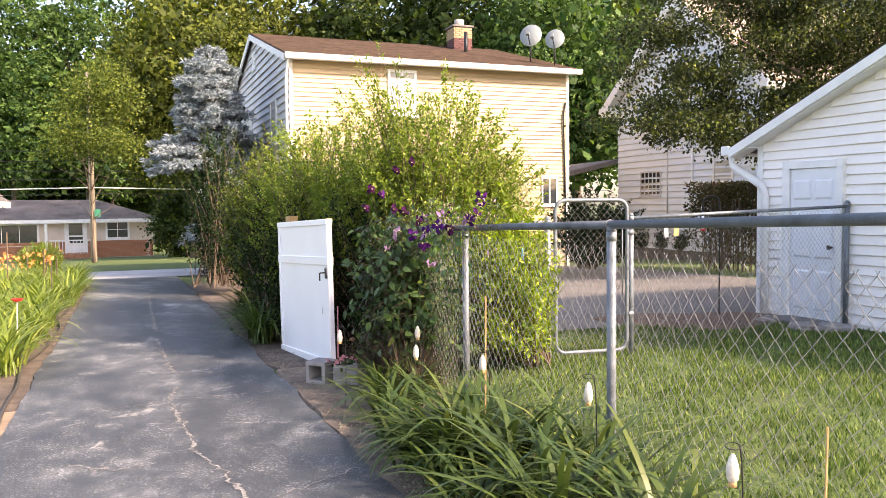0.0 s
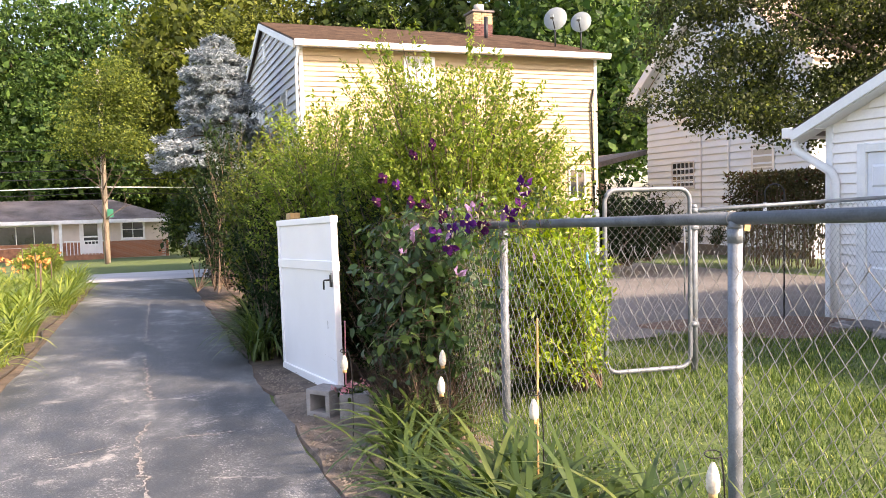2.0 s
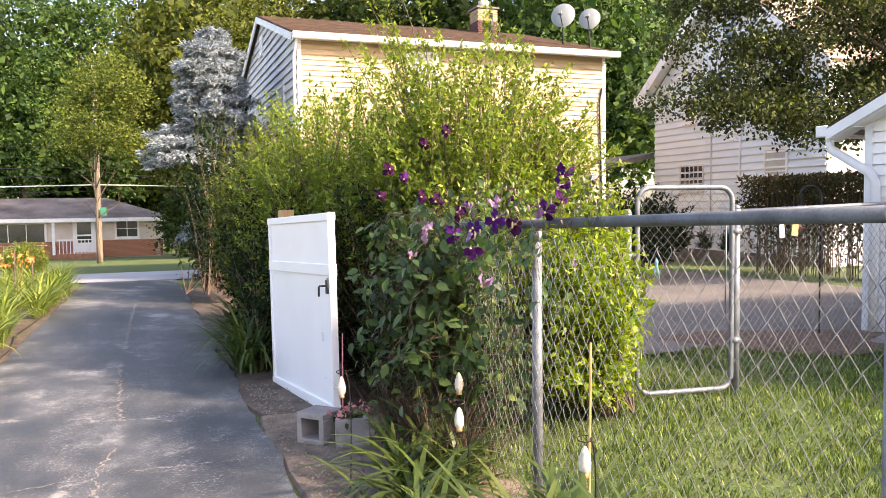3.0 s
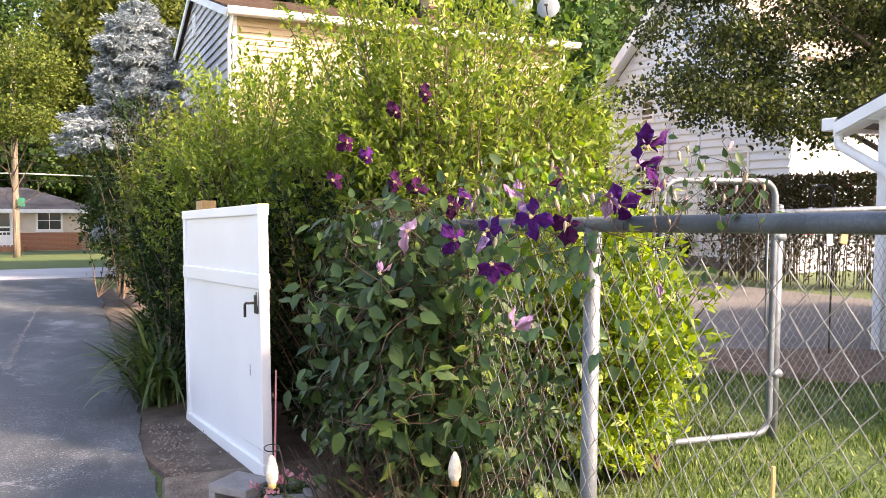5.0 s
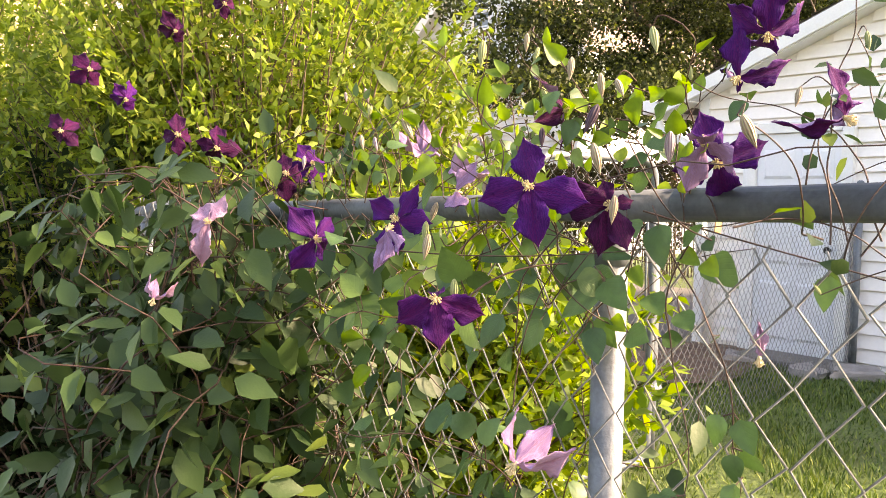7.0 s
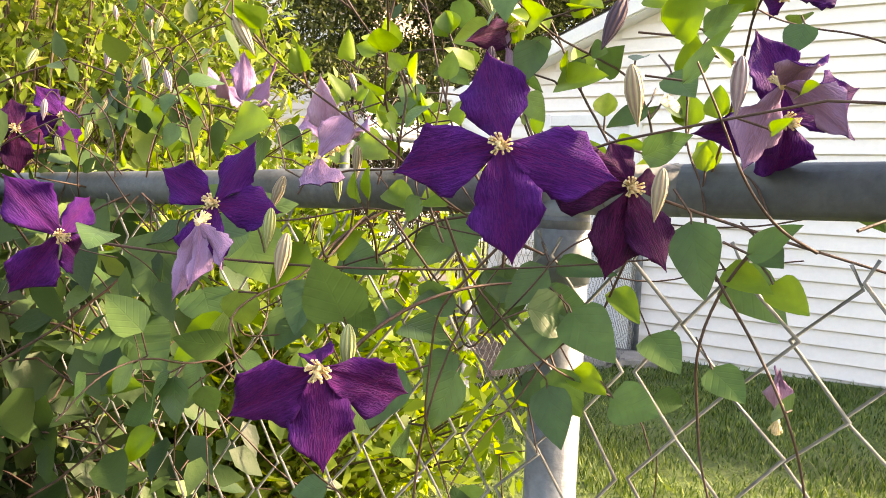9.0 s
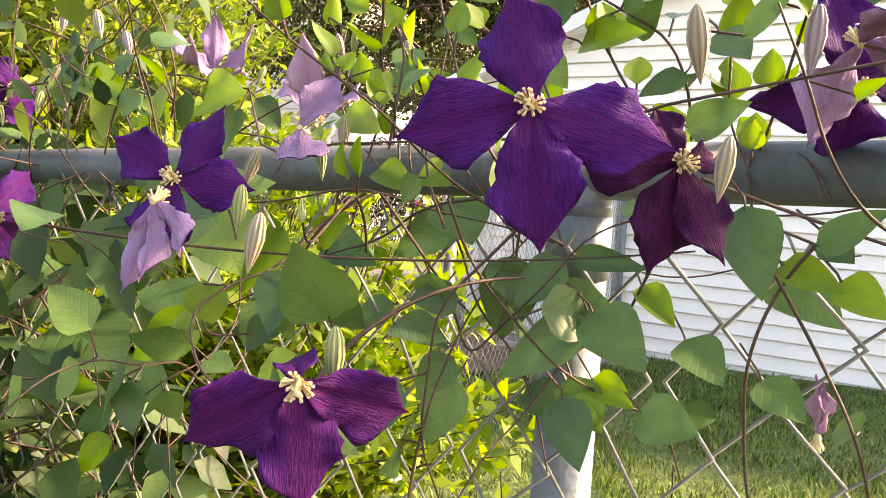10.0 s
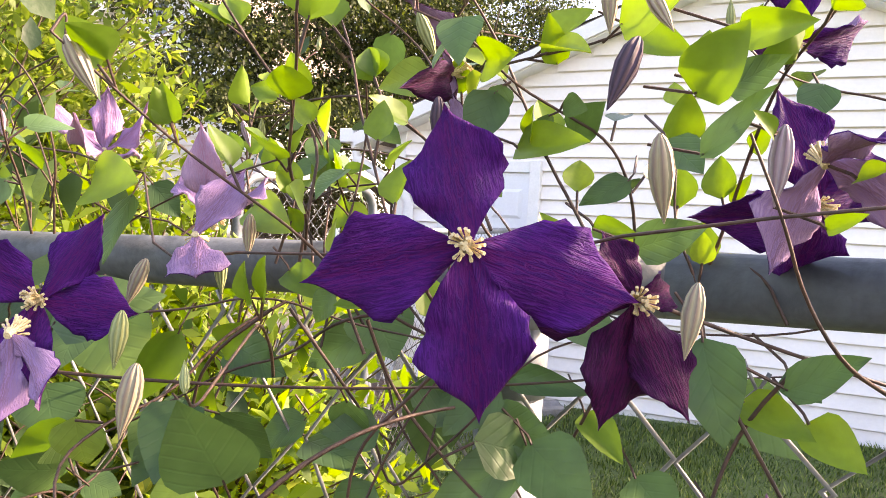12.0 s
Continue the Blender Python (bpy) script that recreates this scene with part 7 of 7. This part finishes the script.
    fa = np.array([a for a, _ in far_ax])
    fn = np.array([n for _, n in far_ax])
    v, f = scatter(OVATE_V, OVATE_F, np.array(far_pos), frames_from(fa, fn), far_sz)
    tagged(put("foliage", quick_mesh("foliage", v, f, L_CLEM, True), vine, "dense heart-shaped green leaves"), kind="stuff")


def named_buds():
    for p, d, l, k in (((0.016, 5.203, 1.350), (0.35, 0.1, -1), 0.034, "pale"), ((0.105, 5.20, 1.365), (0.05, 0.1, -1), 0.036, "mauve"), ((0.040, 5.198, 1.297), (-0.05, 0.1, -1), 0.030, "pale"),
                       ((-0.053, 5.494, 1.285), (-0.3, 0.2, -1), 0.030, "pale"), ((-0.107, 5.36, 1.250), (-0.15, 0.1, -1), 0.032, "pale"), ((0.035, 5.228, 1.392), (-0.45, 0.1, -1), 0.034, "dark"),
                       ((0.02, 5.33, 1.375), (0, 0, -1), 0.024, "dark"), ((-0.10, 5.29, 1.205), (0, 0, -1), 0.03, "green"), ((0.055, 5.26, 1.43), (0.1, 0, -1), 0.028, "pale"), ((0.02, 5.26, 1.445), (-0.1, 0, -1), 0.026, "pale"),
                       ((-0.085, 5.44, 1.262), (-0.1, 0, -1), 0.03, "green"), ((-0.02, 5.47, 1.292), (0.1, 0, -1), 0.026, "green"), ((0.03, 5.53, 1.315), (0, 0, -1), 0.03, "pale")):
        bud(p, d, l, k)


GREEN, DEEP, FRESH = (clem_leaf_mesh("leaf", m, c, f, k) for m, c, f, k in ((L_NEAR, -0.10, 0.10, 1), (L_NEAR, -0.16, 0.20, 4), (L_YOUNG, -0.06, 0.28, 5)))


def hang(base, tip, wide, shape):
    """A leaf from its stalk's end to its tip, its face turned to the driveway and the sky."""
    a, b = Vector(base), Vector(tip)
    y = b - a
    size = y.length
    y.normalize()
    n = toward(base) + Vector((0, 0, 0.35)) + Vector((math.sin(a.x * 97), math.cos(a.y * 83), math.sin(a.z * 71))) * 0.22
    x = y.cross(n).normalized()
    n = x.cross(y)
    k = size * wide / 0.8
    put("leaf", shape, vine, "", Matrix(((x.x * k, y.x * size, n.x * size, a.x), (x.y * k, y.y * size, n.y * size, a.y), (x.z * k, y.z * size, n.z * size, a.z), (0, 0, 0, 1))))
    root = a - y * 0.012 + Vector((math.sin(a.x * 53) * 0.012, 0.015, 0.012))
    put("petiole", mesh_of("petiole", *tube([root, a - y * 0.004 + Vector((0, 0, 0.003)), a], 0.0008, 4, False), M_STEM), vine)


def placed_leaves():
    hang((-0.062, 5.828, 1.214), (-0.074, 5.807, 1.138), 0.86, GREEN)
    hang((-0.005, 5.707, 1.226), (-0.002, 5.65, 1.182), 0.95, GREEN)
    hang((-0.028, 5.767, 1.158), (-0.031, 5.723, 1.127), 1.10, GREEN)
    hang((-0.096, 5.887, 1.099), (-0.07, 5.769, 1.08), 0.80, GREEN)
    hang((-0.015, 5.704, 1.131), (-0.061, 5.773, 1.082), 0.50, FRESH)
    hang((0.026, 5.627, 1.22), (-0.001, 5.647, 1.162), 0.50, FRESH)
    hang((0.104, 5.482, 1.241), (0.07, 5.52, 1.21), 0.60, DEEP)
    hang((0.096, 5.474, 1.256), (0.09, 5.44, 1.228), 1.10, GREEN)
    hang((0.114, 5.372, 1.221), (0.088, 5.39, 1.189), 0.70, GREEN)
    hang((0.12, 5.386, 1.192), (0.121, 5.333, 1.197), 0.70, GREEN)
    hang((0.113, 5.347, 1.184), (0.077, 5.391, 1.141), 0.50, GREEN)
    hang((0.115, 5.341, 1.191), (0.114, 5.296, 1.166), 0.80, DEEP)
    hang((0.109, 5.357, 1.13), (0.1, 5.33, 1.092), 0.70, GREEN)
    hang((0.132, 5.353, 1.142), (0.128, 5.314, 1.134), 0.60, FRESH)
    hang((0.123, 5.404, 1.126), (0.119, 5.364, 1.114), 0.70, GREEN)
    hang((0.122, 5.242, 1.264), (0.111, 5.221, 1.22), 0.68, DEEP)
    hang((0.147, 5.232, 1.234), (0.142, 5.194, 1.225), 0.55, FRESH)
    hang((0.146, 5.291, 1.18), (0.139, 5.258, 1.164), 0.85, DEEP)
    hang((0.129, 5.307, 1.132), (0.126, 5.264, 1.132), 0.80, GREEN)
    hang((0.143, 5.326, 1.209), (0.136, 5.293, 1.19), 0.55, FRESH)
    hang((0.098, 5.468, 1.135), (0.074, 5.48, 1.102), 0.80, DEEP)
    hang((0.085, 5.529, 1.153), (0.09, 5.468, 1.152), 0.60, DEEP)
    hang((0.084, 5.534, 1.167), (0.055, 5.557, 1.147), 0.70, DEEP)
    hang((0.172, 5.222, 1.249), (0.161, 5.201, 1.24), 0.80, GREEN)
    hang((0.024, 5.577, 1.153), (0.013, 5.555, 1.213), 0.32, FRESH)
    hang((0.133, 5.378, 1.223), (0.136, 5.323, 1.224), 0.36, DEEP)
    hang((0.14, 5.334, 1.265), (0.132, 5.303, 1.25), 0.90, GREEN)
    hang((-0.063, 5.828, 1.02), (-0.093, 5.856, 0.994), 0.80, GREEN)
    hang((-0.067, 5.812, 0.992), (-0.098, 5.841, 0.952), 0.60, FRESH)
    hang((-0.128, 5.94, 1.025), (-0.09, 5.792, 1.055), 0.35, FRESH)
    hang((0.154, 5.242, 1.165), (0.147, 5.211, 1.152), 0.80, GREEN)
    hang((0.04, 5.619, 1.109), (0.011, 5.643, 1.078), 0.70, GREEN)
    hang((-0.105, 5.966, 1.179), (-0.09, 5.876, 1.143), 0.90, GREEN)
    hang((0.057, 5.602, 1.215), (0.062, 5.539, 1.204), 0.60, DEEP)
    hang((0.03, 5.671, 1.149), (0.011, 5.671, 1.11), 0.70, DEEP)
    hang((0.075, 5.225, 1.376), (0.066, 5.199, 1.401), 0.75, FRESH)
    hang((0.089, 5.215, 1.403), (0.084, 5.18, 1.402), 0.50, FRESH)
    hang((0.106, 5.228, 1.383), (0.098, 5.198, 1.393), 0.55, GREEN)
    hang((0.094, 5.231, 1.352), (0.087, 5.198, 1.38), 0.36, GREEN)
    hang((0.084, 5.313, 1.401), (0.067, 5.305, 1.421), 0.55, FRESH)
    hang((0.093, 5.345, 1.359), (0.092, 5.296, 1.362), 0.52, FRESH)
    hang((0.128, 5.336, 1.371), (0.119, 5.309, 1.385), 0.70, GREEN)
    hang((0.108, 5.278, 1.414), (0.101, 5.245, 1.401), 0.50, FRESH)
    hang((0.095, 5.2, 1.359), (0.076, 5.199, 1.367), 0.45, FRESH)
    hang((0.135, 5.181, 1.344), (0.123, 5.163, 1.348), 0.60, FRESH)
    hang((0.149, 5.311, 1.345), (0.124, 5.325, 1.331), 0.60, GREEN)
    hang((0.127, 5.201, 1.248), (0.121, 5.167, 1.269), 0.50, GREEN)
    hang((0.158, 5.204, 1.228), (0.15, 5.174, 1.214), 0.70, FRESH)
    hang((0.11, 5.274, 1.308), (0.105, 5.235, 1.32), 0.55, GREEN)
    hang((0.126, 5.315, 1.318), (0.12, 5.281, 1.314), 0.40, FRESH)
    hang((0.139, 5.28, 1.365), (0.13, 5.253, 1.349), 0.80, GREEN)
    hang((0.113, 5.183, 1.321), (0.101, 5.163, 1.327), 0.35, FRESH)
    hang((-0.042, 5.831, 1.335), (-0.039, 5.773, 1.316), 0.60, FRESH)
    hang((0.036, 5.575, 1.218), (0.035, 5.528, 1.239), 0.50, FRESH)
    hang((-0.084, 5.91, 1.354), (-0.053, 5.782, 1.326), 0.32, FRESH)
    hang((-0.017, 5.71, 1.332), (-0.009, 5.639, 1.336), 0.70, FRESH)
    hang((0.044, 5.553, 1.32), (0.044, 5.502, 1.305), 0.60, FRESH)
    hang((0.057, 5.52, 1.277), (0.057, 5.471, 1.263), 0.50, FRESH)
    hang((0.084, 5.478, 1.286), (0.064, 5.481, 1.263), 0.40, FRESH)


flowers()
named_buds()
grow_vine()
placed_leaves()

# ---- small things ----


def stake_light(top, label="small bulb-shaped garden light on a thin stake"):
    x, y, z = top
    s = thing("stake_light", label, "garden light", "bulb stake lights")
    g0 = ground_z(x, y)
    hook = bezier((x + 0.03, y + 0.02, g0 - 0.05), (x + 0.055, y + 0.03, z), (x + 0.02, y, z + 0.06), 10)
    ring = [(x + 0.024 * math.cos(a), y + 0.012 * math.sin(a), z + 0.058 + 0.008 * math.sin(a)) for a in [i * math.pi / 8 for i in range(17)]]
    tubes_part("wire_stake", [tube(hook, 0.0028, 6), tube(ring, 0.002, 5)], M_BLACK, s)
    prof = [(-0.055, 0.012), (-0.045, 0.019), (-0.02, 0.021), (0.0, 0.018), (0.02, 0.012), (0.035, 0.004)]
    vs, fs = [], []
    for dz, rr in prof:
        for k in range(12):
            t = 2 * math.pi * k / 12
            vs.append((x + rr * math.cos(t), y + rr * math.sin(t), z + dz))
    for i in range(len(prof) - 1):
        for k in range(12):
            fs.append((i * 12 + k, i * 12 + (k + 1) % 12, (i + 1) * 12 + (k + 1) % 12, (i + 1) * 12 + k))
    me = mesh_of("bulb", vs, fs, M_LAMP)
    me.polygons.foreach_set("use_smooth", [True] * len(fs))
    put("bulb", me, s)
    tubes_part("collar", [tube([(x, y, z - 0.07), (x, y, z - 0.05)], 0.013, 10)], M_TAN_WOOD, s)


M_LAMP = mk("milky_bulb_plastic", (0.66, 0.60, 0.50), 0.3, 0, 0.2, 40, 120, 0.1)


def stakes_and_lights():
    for p in ((-0.185, 5.34, 0.465), (-0.185, 5.712, 0.536), (0.224, 4.522, 0.546), (0.633, 3.453, 0.625), (0.90, 2.45, 0.62), (-0.76, 5.81, 0.50)):
        stake_light(p)
    for x, y, h, mat, lb in ((0.235, 4.53, 0.92, M_TAN_WOOD, "thin brown bamboo stake in the daylilies"), (1.21, 2.5, 0.72, M_TAN_WOOD, "thin pale bamboo stake in the bed"), (-0.93, 6.95, 0.62, M_PINK, "thin pink marker rod beside the gate")):
        z = ground_z(x, y)
        tagged(put("garden_stake", mesh_of("garden_stake", *tube([(x, y, z - 0.04), (x + 0.01, y, z + h)], [0.005, 0.004], 6), mat)), lb, "stake")
    r = np.random.default_rng(3)
    for i in range(26):
        u, v = r.uniform(7.5, 20), r.uniform(-3.3, -1.0)
        p = uv(u, v, drop(u))
        h = r.uniform(0.7, 1.3)
        tagged(put("garden_stake", mesh_of("garden_stake", *tube([(p.x, p.y, p.z - 0.05), (p.x + 0.02, p.y, p.z + h)], 0.011, 6), M_TWIG)), "dark wooden stake in the sunny daylily bed", "stake", "stakes in the sunny bed")
    for i in range(5):
        p = uv(r.uniform(9.5, 13), 1.75 + 0.2 * i / 5, 0)
        z = ground_z(p.x, p.y)
        tagged(put("garden_stake", mesh_of("garden_stake", *tube([(p.x, p.y, z - 0.05), (p.x + 0.02, p.y, z + 0.9)], 0.006, 6), M_TAN_WOOD)), "thin pale stake by the hedge", "stake", "stakes by the hedge")
    # poppies and lily flowers
    for u, v, h, mat, n in ((8.9, -1.05, 0.62, M_RED, 1), (9.8, -2.6, 0.7, M_RED, 1), (11.5, -2.2, 0.75, M_RED, 1)):
        p = uv(u, v, drop(u))
        t = thing("poppy", "red poppy flower on a thin pale stem", "flower", "poppies")
        tubes_part("stem", [tube([p, p + Vector((0.02, 0, h))], 0.005, 5)], M_LAMP, t)
        vs, fs = [], []
        for i in range(3):
            for k in range(12):
                a = 2 * math.pi * k / 12
                rr = (0.008, 0.04, 0.055)[i] * (1 + 0.12 * math.sin(3 * a))
                vs.append(p + Vector((0.02 + rr * math.cos(a), rr * math.sin(a), h + (0, 0.012, 0.035)[i])))
        for i in range(2):
            for k in range(12):
                fs.append((i * 12 + k, i * 12 + (k + 1) % 12, (i + 1) * 12 + (k + 1) % 12, (i + 1) * 12 + k))
        put("bloom", mesh_of("bloom", vs, fs, mat), t)
    n = 90
    pos = np.zeros((n, 3))
    uu, vv = r.uniform(14, 21, n), r.uniform(-3.4, -1.3, n)
    pos[:, 0], pos[:, 1] = UX * uu + UY * vv, UY * uu - UX * vv
    pos[:, 2] = np.array([drop(a) for a in uu]) + r.uniform(0.6, 0.85, n)
    v, f = scatter(*spray_template(6, 0.015, 0.055, 9), pos, frames_from(rand_dirs(n, 0.5), rand_dirs(n, 1)), r.uniform(0.8, 1.3, n))
    tagged(put("lily_blossoms", quick_mesh("lily_blossoms", v, f, M_ORANGE)), "orange and peach lily blossoms over the bed", "flowers", kind="stuff")


def utility_pole():
    x, y = -17.7, 40.5
    z = ground_z(x, y)
    t = thing("utility_pole", "weathered wooden utility pole with a small green sign", "pole")
    tubes_part("pole", [tube([(x, y, z - 0.1), (x, y, z + 9.5)], [0.15, 0.11], 12)], M_POLE, t)
    bm = box_bm(-0.14, -0.02, 0, 0.14, 0.02, 0.4, 0.01)
    bm.transform(pose(x + 0.32, y - 0.16, z + 2.25, 0, 0, GRID))
    part("sign", bm, M_GREEN_SIGN, t, "small green sign")
    for k, (h, rad, mat) in enumerate(((3.75, 0.03, M_TRIM), (3.45, 0.02, M_BLACK), (4.2, 0.02, M_BLACK), (4.6, 0.02, M_BLACK), (5.1, 0.015, M_BLACK), (5.6, 0.015, M_BLACK))):
        c = thing("overhead_cable", "thin pale cable strung along the street" if k == 0 else "thin black cable strung along the street", "cable", "street cables")
        a, b, m = Vector((x, y, z + h)) - VDIR * 40, Vector((x, y, z + h)) + VDIR * 40, Vector((x, y, z + h))
        pts = bezier(a + Vector((0, 0, 0.4)), (a + m) / 2 + Vector((0, 0, -0.5)), m, 10)[:-1] + bezier(m, (b + m) / 2 + Vector((0, 0, -0.5)), b + Vector((0, 0, 0.4)), 10)
        tubes_part("wire", [tube(pts, rad, 5, False)], mat, c)


def yard_things():
    # shepherd's hook with a feeder
    x, y = 3.42, 10.45
    z = ground_z(x, y)
    h = thing("shepherds_hook", "black double shepherd's hook standing in the mulch bed", "garden hook")
    arc = [(x + 0.11 - 0.11 * math.cos(t), y, z + 1.5 + 0.11 * math.sin(t)) for t in [i * math.pi / 10 for i in range(11)]]
    tubes_part("rod", [tube([(x + 0.22, y, z - 0.1), (x + 0.22, y, z + 1.5)] + arc[::-1][1:] + [(x, y, z + 1.4)], 0.009, 8)], M_BLACK, h)
    f = thing("hanging_feeder", "white hanging bird feeder with a red base", "bird feeder")
    tubes_part("tube", [tube([(x, y, z + 1.18), (x, y, z + 1.4)], 0.018, 10)], M_TRIM, f)
    tubes_part("base", [tube([(x, y, z + 1.15), (x, y, z + 1.18)], [0.04, 0.03], 10)], M_RED, f, "red base")
    tag = thing("hanging_tag", "small orange and yellow tag hanging on the fence rail", "tag")
    bm = box_bm(-0.03, -0.004, -0.05, 0.03, 0.004, 0.05, 0.002)
    bm.transform(pose(2.36, 8.03, 1.15, 0, 8, GRID))
    part("tag", bm, M_TAN_WOOD, tag)
    w = thing("hanging_tag", "small white tag hanging on the fence rail", "tag")
    bm = box_bm(-0.022, -0.004, -0.05, 0.022, 0.004, 0.05, 0.002)
    bm.transform(pose(2.25, 8.0, 1.14, 0, -4, GRID))
    part("tag", bm, M_TRIM, w)
    # stone step and mulch ring
    s = thing("stone_step", "grey stone step before the garage door", "step")
    bm = box_bm(-0.45, -0.22, -0.06, 0.45, 0.2, 0.06, 0.02)
    bm.transform(pose(*uv(7.35, 7.62, drop(7.35)), 0, 0, GRID + 90))
    part("slab", bm, M_CONCRETE, s)
    r = np.random.default_rng(12)
    for u, v, a in ((7.1, 7.45, 20), (6.85, 7.6, -30), (7.75, 7.5, 50)):
        st = thing("stone", "rough grey stone lying by the garage wall", "stone", "stones by the garage")
        bm = box_bm(-0.2, -0.12, -0.05, 0.2, 0.12, 0.05, 0.03)
        for vv in bm.verts:
            vv.co += Vector(r.normal(size=3)) * 0.012
        bm.transform(pose(*uv(u, v, drop(u) + 0.01), 4, 3, a))
        part("rock", bm, M_BLOCK, st)
    cx, cy = 3.3, 10.2
    vs = [(cx, cy, ground_z(cx, cy) + 0.06)]
    for k in range(40):
        a = 2 * math.pi * k / 40
        rr = 1.0 + 0.12 * math.sin(3 * a) + 0.05 * math.sin(7 * a)
        px, py = cx + rr * 1.25 * math.cos(a), cy + rr * 0.8 * math.sin(a)
        vs.append((px, py, ground_z(px, py) + 0.018))
    fs = [(0, 1 + k, 1 + (k + 1) % 40) for k in range(40)]
    tagged(put("mulch_bed", mesh_of("mulch_bed", vs, fs, M_MULCH)), "low mound of brown mulch on the concrete", "mulch", kind="structure")


def bird_house():
    """A small roofed feeder on a post beside the bed, with a scalloped white eave."""
    x, y, z = -3.55, 6.05, 1.46
    t = thing("bird_feeder", "small roofed bird feeder with dark shingles and scalloped white eave", "bird feeder")
    tubes_part("post", [tube([(x, y, ground_z(x, y) - 0.05), (x, y, z - 0.22)], 0.025, 8)], M_TWIG, t)
    bm = box_bm(-0.11, -0.11, -0.24, 0.11, 0.11, 0.06, 0.008)
    bm.transform(pose(x, y, z, 0, 0, GRID))
    part("body", bm, M_TRIM, t)
    m = pose(x, y, z, 0, 0, GRID)
    peak = m @ Vector((0, 0, 0.26))
    for i in range(4):
        a, b = (m @ Vector((0.23 * math.cos(radians(45 + 90 * k)) * 1.41, 0.23 * math.sin(radians(45 + 90 * k)) * 1.41, 0.03)) for k in (i, i + 1))
        for row in range(5):
            t0, t1 = row / 5, (row + 1.1) / 5
            q = [a.lerp(peak, t0), b.lerp(peak, t0), b.lerp(peak, min(t1, 0.999)), a.lerp(peak, min(t1, 0.999))]
            slab_between("shingle_course", q[0] + Vector((0, 0, 0.012)), q[1] + Vector((0, 0, 0.012)), q[2], q[3], 0.008, M_SHINGLE_GREY, t)
        bm = bmesh.new()
        n = 8
        d = (b - a) / n
        for k in range(n):
            s0 = a + d * k
            pts = [s0 + Vector((0, 0, 0.012)), s0 + d + Vector((0, 0, 0.012))] + [s0 + d * (0.5 + 0.5 * math.cos(w)) + Vector((0, 0, -0.018 - 0.022 * math.sin(w))) for w in [j * math.pi / 6 for j in range(7)]]
            front = [bm.verts.new(c) for c in pts]
            bm.faces.new(front)
        bmesh.ops.solidify(bm, geom=list(bm.faces), thickness=0.006)
        part("scalloped_trim", bm, M_TRIM, t)


def pink_flowers():
    """A pot plant in the hollow of the block by the gate."""
    x, y = -0.83, 6.66
    t = thing("pink_flower_plant", "small pink flowering plant set in the hollow block", "flower")
    r = np.random.default_rng(9)
    n = 60
    pos = np.stack([x + r.normal(size=n) * 0.05, y + r.normal(size=n) * 0.05, 0.10 + r.uniform(0, 0.03, n)], 1)
    v, fcs = scatter(OVATE_V, OVATE_F, pos, frames_from(rand_dirs(n, 0.5), rand_dirs(n, 1.2)), r.uniform(0.03, 0.05, n))
    put("foliage", quick_mesh("foliage", v, fcs, L_LILY), t)
    for i in range(14):
        v, fcs = scatter(*spray_template(7, 0.008, 0.024, 11 + i), np.array([(x + r.normal() * 0.06, y + r.normal() * 0.06, 0.13 + r.uniform(0, 0.03))]), frames_from(rand_dirs(1, 0.5), rand_dirs(1, 1)), [r.uniform(0.8, 1.3)])
        put("bloom", quick_mesh("bloom", v, fcs, M_PINK), t, "pink blossom")


def ribbon():
    """A knotted strip of blue plastic on the chain link."""
    p = P2 + FDIR * 0.85
    z = 1.175
    t = thing("blue_ribbon", "knotted pale blue plastic ribbon tied to the fence wire", "ribbon")
    side = Vector((-FDIR.y, FDIR.x, 0)) * 0.036
    m = mk("blue_plastic", (0.10, 0.30, 0.42), 0.4, 0, 0.15, 30, 90, 0.1)
    for k, e in enumerate(((0.006, -0.04), (-0.008, -0.052))):
        pts = bezier(p + side + Vector((0, 0, z)), p + side + FDIR * e[0] + Vector((0, 0, z - 0.02)), p + side + FDIR * e[0] * 2 + Vector((0, 0, z + e[1])), 6)
        tubes_part("tail", [tube(pts, [0.0022, 0.003, 0.0025, 0.003, 0.002, 0.001], 6)], m, t)
    tubes_part("knot", [tube([p + side + Vector((0, 0, z - 0.012)), p + side + Vector((0, 0, z)), p + side + Vector((0, 0, z + 0.014))], [0.002, 0.006, 0.002], 8)], m, t)


pink_flowers()
ribbon()
stakes_and_lights()
utility_pole()
yard_things()
bird_house()
